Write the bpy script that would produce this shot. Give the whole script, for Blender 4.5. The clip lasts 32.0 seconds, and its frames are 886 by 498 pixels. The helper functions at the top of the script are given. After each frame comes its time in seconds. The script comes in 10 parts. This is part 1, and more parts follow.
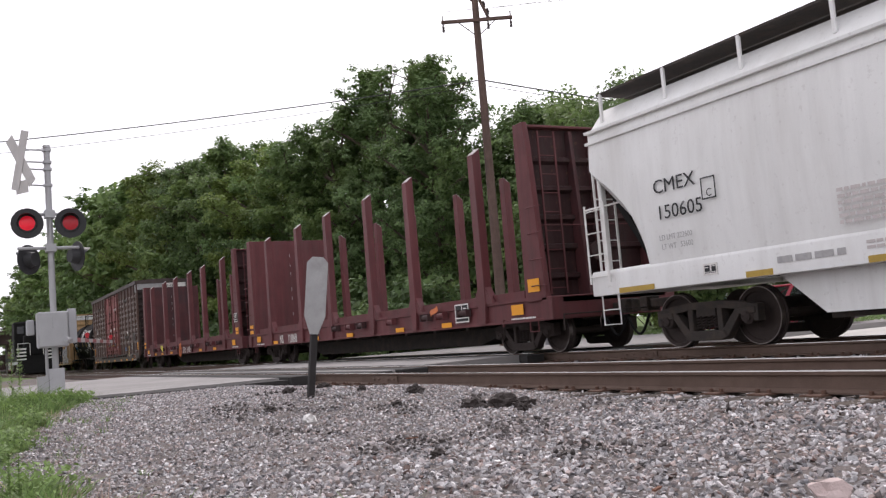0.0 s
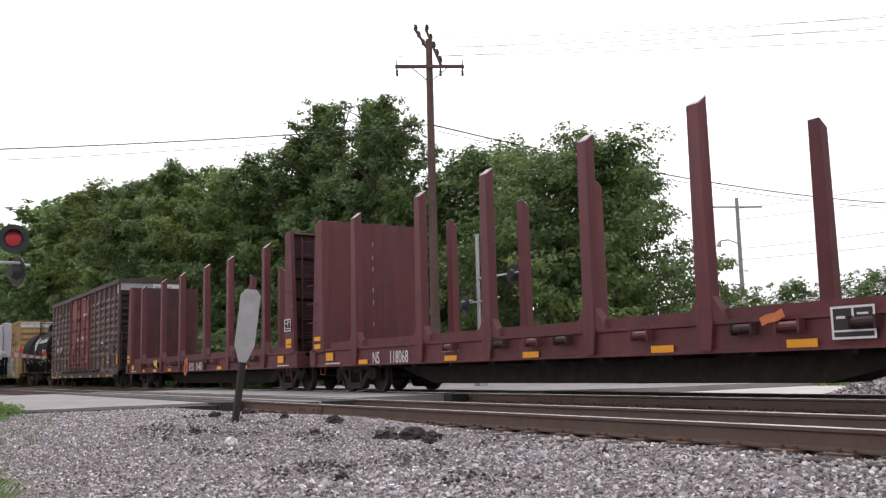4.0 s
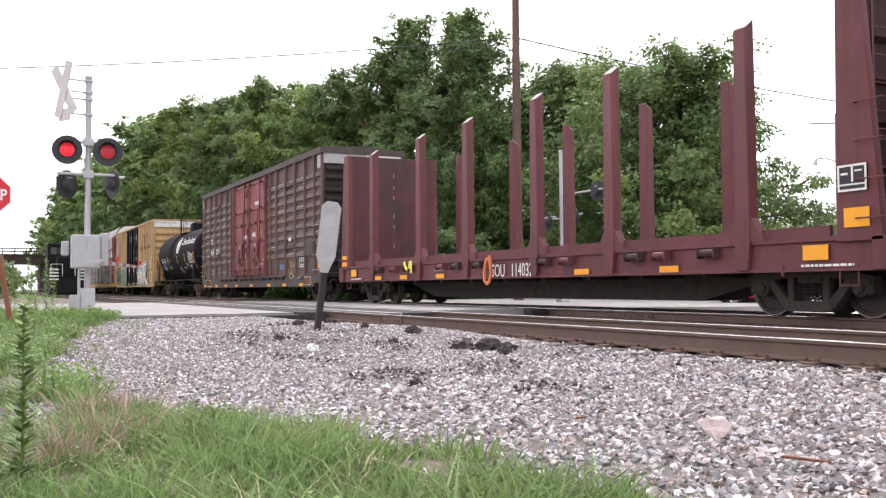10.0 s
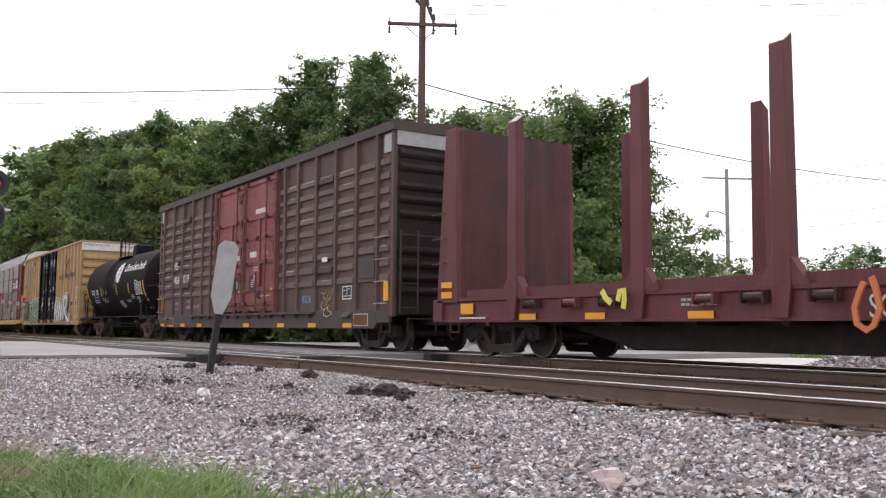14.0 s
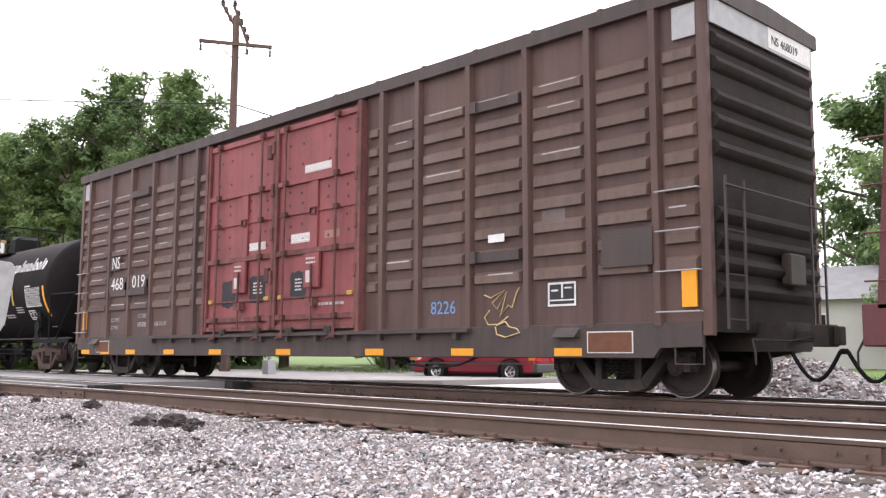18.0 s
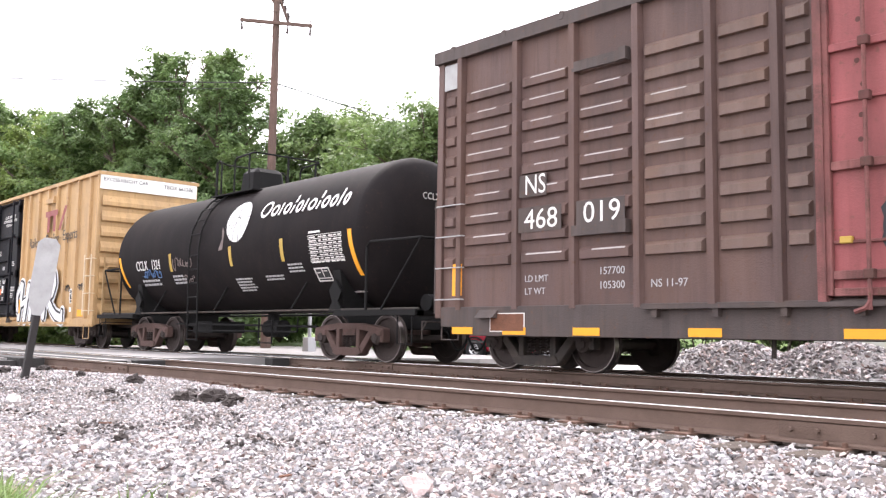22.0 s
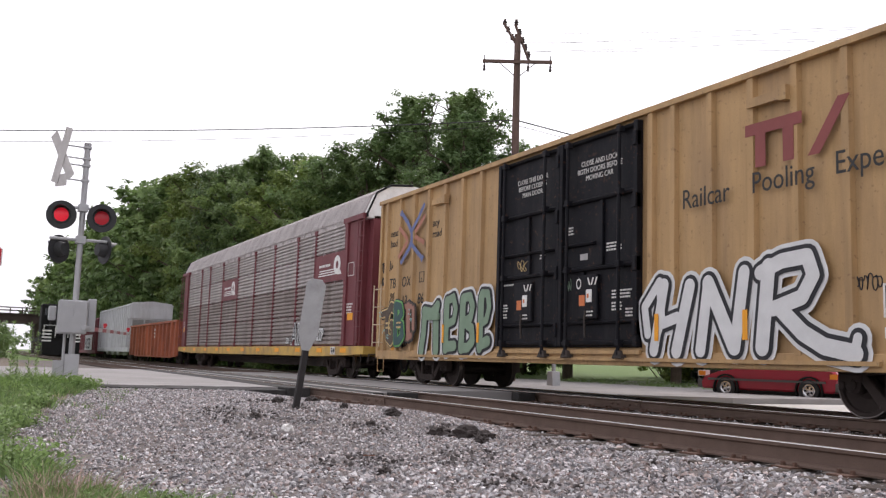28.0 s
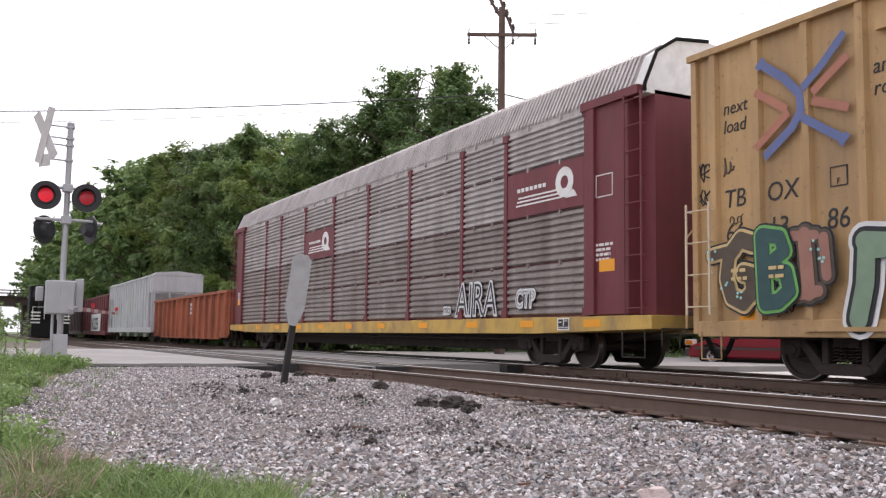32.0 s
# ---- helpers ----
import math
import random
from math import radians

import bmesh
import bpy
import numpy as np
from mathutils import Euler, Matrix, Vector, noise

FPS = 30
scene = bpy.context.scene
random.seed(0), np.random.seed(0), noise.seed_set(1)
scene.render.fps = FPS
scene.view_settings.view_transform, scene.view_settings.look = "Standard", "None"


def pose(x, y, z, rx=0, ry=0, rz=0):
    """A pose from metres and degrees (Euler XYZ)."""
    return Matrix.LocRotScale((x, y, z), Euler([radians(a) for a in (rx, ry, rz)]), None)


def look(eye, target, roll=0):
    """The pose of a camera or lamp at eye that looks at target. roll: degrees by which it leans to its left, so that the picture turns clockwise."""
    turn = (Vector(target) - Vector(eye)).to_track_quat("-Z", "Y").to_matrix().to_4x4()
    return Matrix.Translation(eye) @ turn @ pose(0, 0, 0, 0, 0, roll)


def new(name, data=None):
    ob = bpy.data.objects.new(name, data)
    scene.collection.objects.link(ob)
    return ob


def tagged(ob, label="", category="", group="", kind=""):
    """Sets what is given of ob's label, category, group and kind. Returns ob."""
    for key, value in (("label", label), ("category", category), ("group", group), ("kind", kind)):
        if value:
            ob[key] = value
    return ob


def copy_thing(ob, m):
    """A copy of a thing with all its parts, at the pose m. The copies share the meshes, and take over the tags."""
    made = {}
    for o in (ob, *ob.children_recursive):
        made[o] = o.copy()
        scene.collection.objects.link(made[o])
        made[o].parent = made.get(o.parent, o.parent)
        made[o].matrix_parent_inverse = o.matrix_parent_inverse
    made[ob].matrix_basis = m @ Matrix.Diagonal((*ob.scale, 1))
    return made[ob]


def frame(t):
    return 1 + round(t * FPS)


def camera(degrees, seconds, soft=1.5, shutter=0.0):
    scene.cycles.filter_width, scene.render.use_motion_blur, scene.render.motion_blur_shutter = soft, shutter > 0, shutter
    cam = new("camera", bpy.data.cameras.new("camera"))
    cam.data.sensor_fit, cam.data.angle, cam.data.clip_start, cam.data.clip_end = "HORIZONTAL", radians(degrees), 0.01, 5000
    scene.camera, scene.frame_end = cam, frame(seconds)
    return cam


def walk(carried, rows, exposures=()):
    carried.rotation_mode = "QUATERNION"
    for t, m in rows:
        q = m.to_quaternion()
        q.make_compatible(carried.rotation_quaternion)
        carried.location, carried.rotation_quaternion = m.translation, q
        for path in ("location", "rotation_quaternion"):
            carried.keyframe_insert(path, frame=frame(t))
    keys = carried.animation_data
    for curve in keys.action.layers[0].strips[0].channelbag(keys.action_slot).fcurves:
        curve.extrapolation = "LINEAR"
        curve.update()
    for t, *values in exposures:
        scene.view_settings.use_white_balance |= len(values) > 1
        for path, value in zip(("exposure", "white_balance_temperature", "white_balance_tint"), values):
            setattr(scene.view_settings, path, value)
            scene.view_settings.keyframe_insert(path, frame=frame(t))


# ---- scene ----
cam = camera(51.2, 32.0, soft=1.3)
EXPOSURES = [(0, -0.2, 6400, 17), (1, 0.4, 6400, 17), (2, 0.8, 6400, 17), (3, 0.45, 6400, 17), (4, -0.2, 6400, 17), (7, 0.15, 6400, 17), (8, 0.3, 6400, 17), (9, 0.7, 6400, 17), (10, 0.6, 6400, 17), (11, 0.5, 6400, 17), (13, 0.1, 6400, 17), (14, 0.05, 6400, 17), (16.5, -0.6, 6400, 17), (17, -0.5, 6400, 17), (18, 0.8, 6400, 17), (19, 1.4, 6400, 17), (20, 1.33, 6400, 17), (22, 1.3, 6400, 17), (23, 1.12, 6400, 17), (24, 0.85, 6400, 17), (25, 0.58, 6400, 17), (26, 0.05, 6400, 17), (29, -0.3, 6400, 17), (30, -0.75, 6400, 17), (31, -0.4, 6400, 17), (32, 0.05, 6400, 17)]
PATH = [
    (0, (-0.936, 0.068, 0.516), (-2.683, 1.024, 0.7), -4.7),
    (0.5, (-0.83, 0.067, 0.516), (-2.606, 0.978, 0.628), -6.3),
    (1, (-0.688, 0.004, 0.504), (-2.483, 0.883, 0.575), -6.5),
    (1.5, (-0.5, -0.041, 0.5), (-2.268, 0.891, 0.561), -4.2),
    (2, (-0.347, -0.051, 0.508), (-2.037, 1.016, 0.575), -2.9),
    (2.5, (-0.189, -0.027, 0.491), (-1.931, 0.95, 0.596), 1.6),
    (3, (-0.084, -0.011, 0.478), (-1.861, 0.89, 0.65), 0.4),
    (3.5, (-0.062, -0.05, 0.479), (-1.816, 0.879, 0.722), 0.2),
    (4, (-0.086, -0.115, 0.503), (-1.766, 0.939, 0.76), -1.4),
    (4.5, (-0.111, -0.147, 0.514), (-1.691, 1.048, 0.793), -1.8),
    (6.5, (-0.074, -0.006, 0.48), (-1.732, 1.101, 0.648), -0.6),
    (7, (-0.059, -0.006, 0.484), (-1.745, 1.06, 0.629), -1.0),
    (7.5, (-0.044, -0.017, 0.479), (-1.734, 1.037, 0.654), -1.2),
    (8, (-0.04, -0.036, 0.471), (-1.744, 0.998, 0.633), -1.3),
    (8.5, (-0.043, -0.048, 0.455), (-1.818, 0.865, 0.584), -0.8),
    (9, (-0.037, -0.061, 0.444), (-1.873, 0.723, 0.553), -0.7),
    (9.5, (-0.03, -0.054, 0.453), (-1.861, 0.745, 0.542), -0.5),
    (10, (-0.034, -0.043, 0.45), (-1.819, 0.856, 0.532), -0.4),
    (10.5, (-0.046, -0.015, 0.447), (-1.763, 1.006, 0.542), -0.5),
    (11, (-0.049, -0.009, 0.456), (-1.729, 1.068, 0.591), -0.5),
    (11.5, (-0.061, 0.005, 0.457), (-1.745, 1.072, 0.614), -0.4),
    (12, (-0.058, 0.012, 0.462), (-1.729, 1.098, 0.629), -0.6),
    (12.5, (-0.073, 0.009, 0.475), (-1.743, 1.095, 0.652), -0.2),
    (13, (-0.083, -0.015, 0.476), (-1.756, 1.065, 0.653), 0.5),
    (13.5, (-0.088, 0.003, 0.468), (-1.777, 1.059, 0.653), 0.9),
    (14, (-0.097, 0.026, 0.468), (-1.772, 1.104, 0.643), 0.5),
    (14.5, (-0.093, 0.061, 0.472), (-1.76, 1.155, 0.63), 0.6),
    (16.5, (-0.067, 0.171, 0.459), (-1.5, 1.507, 0.862), 0.5),
    (17, (-0.064, 0.199, 0.474), (-1.508, 1.528, 0.862), 0.6),
    (17.5, (-0.053, 0.219, 0.475), (-1.496, 1.568, 0.789), 0.5),
    (18, (-0.049, 0.234, 0.477), (-1.474, 1.617, 0.711), 0.4),
    (18.5, (-0.047, 0.244, 0.482), (-1.452, 1.652, 0.69), 0.2),
    (19, (-0.05, 0.239, 0.466), (-1.483, 1.62, 0.666), 0.5),
    (19.5, (-0.045, 0.251, 0.48), (-1.551, 1.553, 0.664), 1.0),
    (20, (-0.038, 0.263, 0.486), (-1.536, 1.573, 0.687), 1.2),
    (20.5, (-0.036, 0.266, 0.485), (-1.481, 1.63, 0.711), 0.6),
    (21, (-0.037, 0.261, 0.482), (-1.427, 1.68, 0.717), 0.9),
    (21.5, (-0.03, 0.256, 0.476), (-1.443, 1.654, 0.7), 1.1),
    (22, (-0.019, 0.257, 0.474), (-1.507, 1.581, 0.662), 0.9),
    (22.5, (-0.015, 0.253, 0.472), (-1.528, 1.555, 0.601), 0.5),
    (23, (-0.016, 0.231, 0.48), (-1.566, 1.492, 0.568), -0.3),
    (23.5, (-0.017, 0.234, 0.478), (-1.625, 1.42, 0.561), -0.7),
    (24, (-0.031, 0.239, 0.476), (-1.647, 1.414, 0.567), -0.7),
    (24.5, (-0.04, 0.225, 0.488), (-1.687, 1.35, 0.634), -0.3),
    (25, (-0.036, 0.227, 0.494), (-1.72, 1.284, 0.704), 0.5),
    (25.5, (-0.042, 0.233, 0.493), (-1.742, 1.261, 0.723), 0.6),
    (26, (-0.09, 0.204, 0.489), (-1.82, 1.186, 0.689), -0.2),
    (26.5, (-0.14, 0.141, 0.512), (-1.917, 1.034, 0.725), -0.1),
    (28.5, (0.062, 0.143, 0.552), (-1.716, 1.025, 0.799), 2.5),
    (29, (0.081, 0.136, 0.55), (-1.735, 0.938, 0.792), 3.0),
    (29.5, (0.073, 0.128, 0.549), (-1.779, 0.842, 0.797), 2.7),
    (30, (0.072, 0.133, 0.54), (-1.797, 0.815, 0.741), 2.6),
    (30.5, (0.063, 0.153, 0.539), (-1.762, 0.949, 0.729), 1.3),
    (31, (0.069, 0.151, 0.522), (-1.727, 1.004, 0.733), 1.8),
    (31.5, (0.079, 0.16, 0.517), (-1.717, 1.022, 0.696), 1.3),
    (32, (0.09, 0.167, 0.518), (-1.677, 1.084, 0.709), 0.8),
]
walk(cam, [(t, look(e, g, r)) for t, e, g, r in PATH], EXPOSURES)

# world and sun: a bright, hazy overcast day
SUN_EL, SUN_AZ = radians(48), radians(-60)
world = bpy.data.worlds.new("sky")
scene.world = world
world.use_nodes = True
wn = world.node_tree.nodes
wl = world.node_tree.links
sky = wn.new("ShaderNodeTexSky")
sky.sky_type = "NISHITA"
sky.sun_disc = False
sky.sun_elevation, sky.sun_rotation = SUN_EL, SUN_AZ
sky.air_density, sky.dust_density, sky.ozone_density = 1.0, 6.0, 1.0
pale = wn.new("ShaderNodeHueSaturation")
pale.inputs["Saturation"].default_value = 0.28
wl.new(sky.outputs[0], pale.inputs["Color"])
haze = wn.new("ShaderNodeMix")
haze.data_type = "RGBA"
haze.inputs[0].default_value = 0.55
haze.inputs[7].default_value = (10.6, 10.7, 10.9, 1)
cloud = wn.new("ShaderNodeTexNoise")
cloud.inputs["Scale"].default_value, cloud.inputs["Detail"].default_value = 1.6, 4
cloud_fac = wn.new("ShaderNodeMapRange")
cloud_fac.inputs[1].default_value, cloud_fac.inputs[2].default_value = 0.3, 0.7
cloud_fac.inputs[3].default_value, cloud_fac.inputs[4].default_value = 0.55, 0.80
wl.new(cloud.outputs["Fac"], cloud_fac.inputs[0])
wl.new(cloud_fac.outputs[0], haze.inputs[0])
wl.new(pale.outputs[0], haze.inputs[6])
wl.new(haze.outputs[2], wn["Background"].inputs["Color"])
wn["Background"].inputs["Strength"].default_value = 0.15
sun_data = bpy.data.lights.new("sun", "SUN")
sun_data.energy, sun_data.angle, sun_data.color = 1.5, radians(14), (1.0, 0.95, 0.88)
sun = new("sun", sun_data)
sun.matrix_basis = look((math.sin(SUN_AZ) * math.cos(SUN_EL) * 80, math.cos(SUN_AZ) * math.cos(SUN_EL) * 80, math.sin(SUN_EL) * 80), (0, 0, 0))


# ---- materials ----
def mat(name, col, rough=0.6, metal=0.0, var=0.25, scale=6.0, bump=0.15, bscale=60.0, dirt=None, dirt_amt=0.5, streak=0.0, island=0.0, obrand=0.0, spec=0.4, emit=0.0, translucent=0.0, wear=None):
    m = bpy.data.materials.new(name)
    m.use_nodes = True
    n, l = m.node_tree.nodes, m.node_tree.links
    b = n["Principled BSDF"]
    tc = n.new("ShaderNodeTexCoord")
    big = n.new("ShaderNodeTexNoise")
    big.inputs["Scale"].default_value, big.inputs["Detail"].default_value = scale, 6
    l.new(tc.outputs["Object"], big.inputs["Vector"])
    fine = n.new("ShaderNodeTexNoise")
    fine.inputs["Scale"].default_value, fine.inputs["Detail"].default_value = bscale, 4
    l.new(tc.outputs["Object"], fine.inputs["Vector"])
    mult = n.new("ShaderNodeMath")
    mult.operation = "MULTIPLY_ADD"
    l.new(big.outputs["Fac"], mult.inputs[0])
    mult.inputs[1].default_value, mult.inputs[2].default_value = 2 * var, 1 - var
    mult2 = n.new("ShaderNodeMath")
    mult2.operation = "MULTIPLY_ADD"
    l.new(fine.outputs["Fac"], mult2.inputs[0])
    mult2.inputs[1].default_value, mult2.inputs[2].default_value = var, 1 - 0.5 * var
    val = n.new("ShaderNodeMath")
    val.operation = "MULTIPLY"
    l.new(mult.outputs[0], val.inputs[0])
    l.new(mult2.outputs[0], val.inputs[1])
    src = val.outputs[0]
    for amount, kind, socket in ((island, "ShaderNodeNewGeometry", "Random Per Island"), (obrand, "ShaderNodeObjectInfo", "Random")):
        if amount:
            g = n.new(kind)
            a = n.new("ShaderNodeMath")
            a.operation = "MULTIPLY_ADD"
            l.new(g.outputs[socket], a.inputs[0])
            a.inputs[1].default_value, a.inputs[2].default_value = 2 * amount, 1 - amount
            c = n.new("ShaderNodeMath")
            c.operation = "MULTIPLY"
            l.new(src, c.inputs[0])
            l.new(a.outputs[0], c.inputs[1])
            src = c.outputs[0]
    tint = n.new("ShaderNodeVectorMath")
    tint.operation = "SCALE"
    tint.inputs[0].default_value = col
    l.new(src, tint.inputs["Scale"])
    out = tint.outputs[0]
    if dirt:
        d = n.new("ShaderNodeTexNoise")
        mp = n.new("ShaderNodeMapping")
        mp.inputs["Scale"].default_value = (1, 1, 1 - 0.88 * streak)
        l.new(tc.outputs["Object"], mp.inputs["Vector"])
        l.new(mp.outputs[0], d.inputs["Vector"])
        d.inputs["Scale"].default_value, d.inputs["Detail"].default_value, d.inputs["Roughness"].default_value = scale * 0.9, 8, 0.65
        r = n.new("ShaderNodeValToRGB")
        r.color_ramp.elements[0].position, r.color_ramp.elements[1].position = 0.45, 0.72
        r.color_ramp.elements[1].color = (dirt_amt, dirt_amt, dirt_amt, 1)
        l.new(d.outputs["Fac"], r.inputs[0])
        mx = n.new("ShaderNodeMix")
        mx.data_type = "RGBA"
        l.new(r.outputs[0], mx.inputs[0])
        l.new(out, mx.inputs[6])
        mx.inputs[7].default_value = (*dirt, 1)
        out = mx.outputs[2]
    if wear is None:
        wear = 0.55 if streak >= 0.8 else 0.0
    if wear:
        for stretch, size, lo, hi, amount, shade in ((0.07, 7.0, 0.50, 0.72, 0.75 * wear, 0.42), (0.05, 2.6, 0.52, 0.70, 0.6 * wear, 1.55), (1.0, 11.0, 0.60, 0.68, wear, 0.0)):
            d = n.new("ShaderNodeTexNoise")
            mp = n.new("ShaderNodeMapping")
            mp.inputs["Scale"].default_value = (1, 1, stretch)
            mp.inputs["Location"].default_value = (3.7 * size, 1.3, 0)
            l.new(tc.outputs["Object"], mp.inputs["Vector"])
            l.new(mp.outputs[0], d.inputs["Vector"])
            d.inputs["Scale"].default_value, d.inputs["Detail"].default_value, d.inputs["Roughness"].default_value = size, 7, 0.62
            r = n.new("ShaderNodeValToRGB")
            r.color_ramp.elements[0].position, r.color_ramp.elements[1].position = lo, hi
            r.color_ramp.elements[1].color = (amount, amount, amount, 1)
            l.new(d.outputs["Fac"], r.inputs[0])
            mx = n.new("ShaderNodeMix")
            mx.data_type = "RGBA"
            l.new(r.outputs[0], mx.inputs[0])
            l.new(out, mx.inputs[6])
            mx.inputs[7].default_value = (0.11, 0.055, 0.035, 1) if shade == 0 else (*[min(0.85, shade * q + (0.02 if shade > 1 else 0)) for q in col], 1)
            out = mx.outputs[2]
        if wear >= 0.85:
            d = n.new("ShaderNodeTexNoise")
            l.new(tc.outputs["Object"], d.inputs["Vector"])
            d.inputs["Scale"].default_value, d.inputs["Detail"].default_value, d.inputs["Roughness"].default_value = 2.3, 9, 0.68
            r = n.new("ShaderNodeValToRGB")
            r.color_ramp.elements[0].position, r.color_ramp.elements[1].position = 0.56, 0.66
            r.color_ramp.elements[1].color = (0.85, 0.85, 0.85, 1)
            l.new(d.outputs["Fac"], r.inputs[0])
            mx = n.new("ShaderNodeMix")
            mx.data_type = "RGBA"
            l.new(r.outputs[0], mx.inputs[0])
            l.new(out, mx.inputs[6])
            mx.inputs[7].default_value = (0.085, 0.04, 0.033, 1)
            out = mx.outputs[2]
    l.new(out, b.inputs["Base Color"])
    b.inputs["Roughness"].default_value, b.inputs["Metallic"].default_value = rough, metal
    b.inputs["Specular IOR Level"].default_value = spec
    if bump:
        bp = n.new("ShaderNodeBump")
        bp.inputs["Strength"].default_value, bp.inputs["Distance"].default_value = bump, 0.02
        l.new(fine.outputs["Fac"], bp.inputs["Height"])
        l.new(bp.outputs[0], b.inputs["Normal"])
    if emit:
        b.inputs["Emission Color"].default_value = (*col, 1)
        b.inputs["Emission Strength"].default_value = emit
    if translucent:
        tr = n.new("ShaderNodeBsdfTranslucent")
        l.new(out, tr.inputs["Color"])
        ms = n.new("ShaderNodeMixShader")
        ms.inputs[0].default_value = translucent
        l.new(b.outputs[0], ms.inputs[1])
        l.new(tr.outputs[0], ms.inputs[2])
        l.new(ms.outputs[0], n["Material Output"].inputs["Surface"])
    return m


M = {}
GRIME = (0.05, 0.042, 0.038)
M["gravel"] = mat("gravel", (0.135, 0.114, 0.106), 0.95, var=0.5, scale=2.0, bump=0.9, bscale=40, dirt=(0.10, 0.085, 0.08), dirt_amt=0.7)
M["stone"] = mat("stone", (0.41, 0.373, 0.36), 0.85, var=0.3, scale=9, bump=0.4, bscale=90, island=0.42, dirt=(0.33, 0.24, 0.20), dirt_amt=0.35)
stone_nodes = M["stone"].node_tree
stone_geo = stone_nodes.nodes.new("ShaderNodeNewGeometry")
stone_ramp = stone_nodes.nodes.new("ShaderNodeValToRGB")
stone_ramp.color_ramp.interpolation = "CONSTANT"
for place, shade in ((0.0, (0.74, 0.71, 0.70)), (0.20, (1.12, 1.0, 0.97)), (0.36, (0.48, 0.47, 0.48)), (0.52, (1.02, 0.99, 0.98)), (0.68, (1.38, 1.32, 1.29)), (0.82, (1.02, 0.83, 0.75)), (0.92, (1.66, 1.60, 1.57)), (0.965, (0.45, 0.31, 0.27))):
    el = stone_ramp.color_ramp.elements.new(place) if place else stone_ramp.color_ramp.elements[0]
    el.color = (0.418 * shade[0], 0.42 * shade[1], 0.434 * shade[2], 1)
stone_ramp.color_ramp.elements.remove(stone_ramp.color_ramp.elements[-1])
stone_scramble = stone_nodes.nodes.new("ShaderNodeMath")
stone_scramble.operation = "FRACT"
stone_times = stone_nodes.nodes.new("ShaderNodeMath")
stone_times.operation = "MULTIPLY"
stone_times.inputs[1].default_value = 37.7
stone_nodes.links.new(stone_geo.outputs["Random Per Island"], stone_times.inputs[0])
stone_nodes.links.new(stone_times.outputs[0], stone_scramble.inputs[0])
stone_nodes.links.new(stone_scramble.outputs[0], stone_ramp.inputs[0])
stone_nodes.links.new(stone_ramp.outputs[0], next(q for q in stone_nodes.nodes if q.type == "VECT_MATH").inputs[0])
M["soil"] = mat("soil", (0.135, 0.112, 0.085), 0.95, var=0.5, scale=1.2, bump=0.8, bscale=30, dirt=(0.20, 0.15, 0.12), dirt_amt=0.7)
M["lawn"] = mat("lawn", (0.09, 0.15, 0.03), 0.95, var=0.4, scale=0.5, bump=0.8, bscale=14, dirt=(0.15, 0.16, 0.06), dirt_amt=0.5)
M["asphalt"] = mat("asphalt", (0.28, 0.265, 0.258), 0.9, var=0.25, scale=0.7, bump=0.4, bscale=70, dirt=(0.18, 0.17, 0.165), dirt_amt=0.5)
M["tar"] = mat("tar", (0.035, 0.033, 0.032), 0.9, var=0.4, scale=4, bump=0.6, bscale=40)
M["concrete"] = mat("concrete", (0.50, 0.48, 0.45), 0.9, var=0.2, scale=0.8, bump=0.3, bscale=50, dirt=(0.3, 0.28, 0.25), dirt_amt=0.4)
M["rail_web"] = mat("rail_web", (0.142, 0.096, 0.076), 0.8, 0.2, var=0.3, scale=3, bump=0.3, bscale=80, dirt=(0.09, 0.06, 0.045), dirt_amt=0.6)
M["rail_head"] = mat("rail_head", (0.62, 0.6, 0.58), 0.16, 0.95, var=0.15, scale=3, bump=0.05, bscale=120)
M["rust"] = mat("rust", (0.17, 0.075, 0.045), 0.9, 0.1, var=0.4, scale=8, bump=0.5, bscale=80)
M["tie"] = mat("tie", (0.07, 0.055, 0.045), 0.95, var=0.4, scale=7, bump=0.7, bscale=50, obrand=0.25)
M["steel_dark"] = mat("steel_dark", (0.045, 0.038, 0.034), 0.75, 0.2, var=0.4, scale=5, bump=0.4, bscale=60, dirt=(0.12, 0.08, 0.06), dirt_amt=0.45)
M["truck_iron"] = mat("truck_iron", (0.046, 0.034, 0.031), 0.85, 0.1, var=0.4, scale=6, bump=0.5, bscale=60, dirt=(0.05, 0.04, 0.035), dirt_amt=0.6)
M["truck_rust"] = mat("truck_rust", (0.094, 0.055, 0.047), 0.85, 0.1, var=0.4, scale=6, bump=0.5, bscale=60, dirt=(0.07, 0.05, 0.04), dirt_amt=0.6)
M["wheel"] = mat("wheel", (0.05, 0.037, 0.033), 0.75, 0.3, var=0.35, scale=7, bump=0.3, bscale=60, dirt=(0.04, 0.03, 0.03), dirt_amt=0.5)
M["bright_rim"] = mat("bright_rim", (0.22, 0.19, 0.18), 0.35, 0.9, var=0.2, scale=9, bump=0.1)
M["maroon"] = mat("maroon", (0.128, 0.034, 0.037), 0.62, var=0.28, scale=2.2, bump=0.2, bscale=45, dirt=(0.085, 0.042, 0.042), dirt_amt=0.7, streak=0.9, wear=0.5)
# dark maroon; on the bulkheads' outer faces it holds shade as well as grime
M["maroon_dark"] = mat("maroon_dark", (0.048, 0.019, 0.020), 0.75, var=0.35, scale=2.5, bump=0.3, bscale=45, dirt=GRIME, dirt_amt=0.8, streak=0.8)
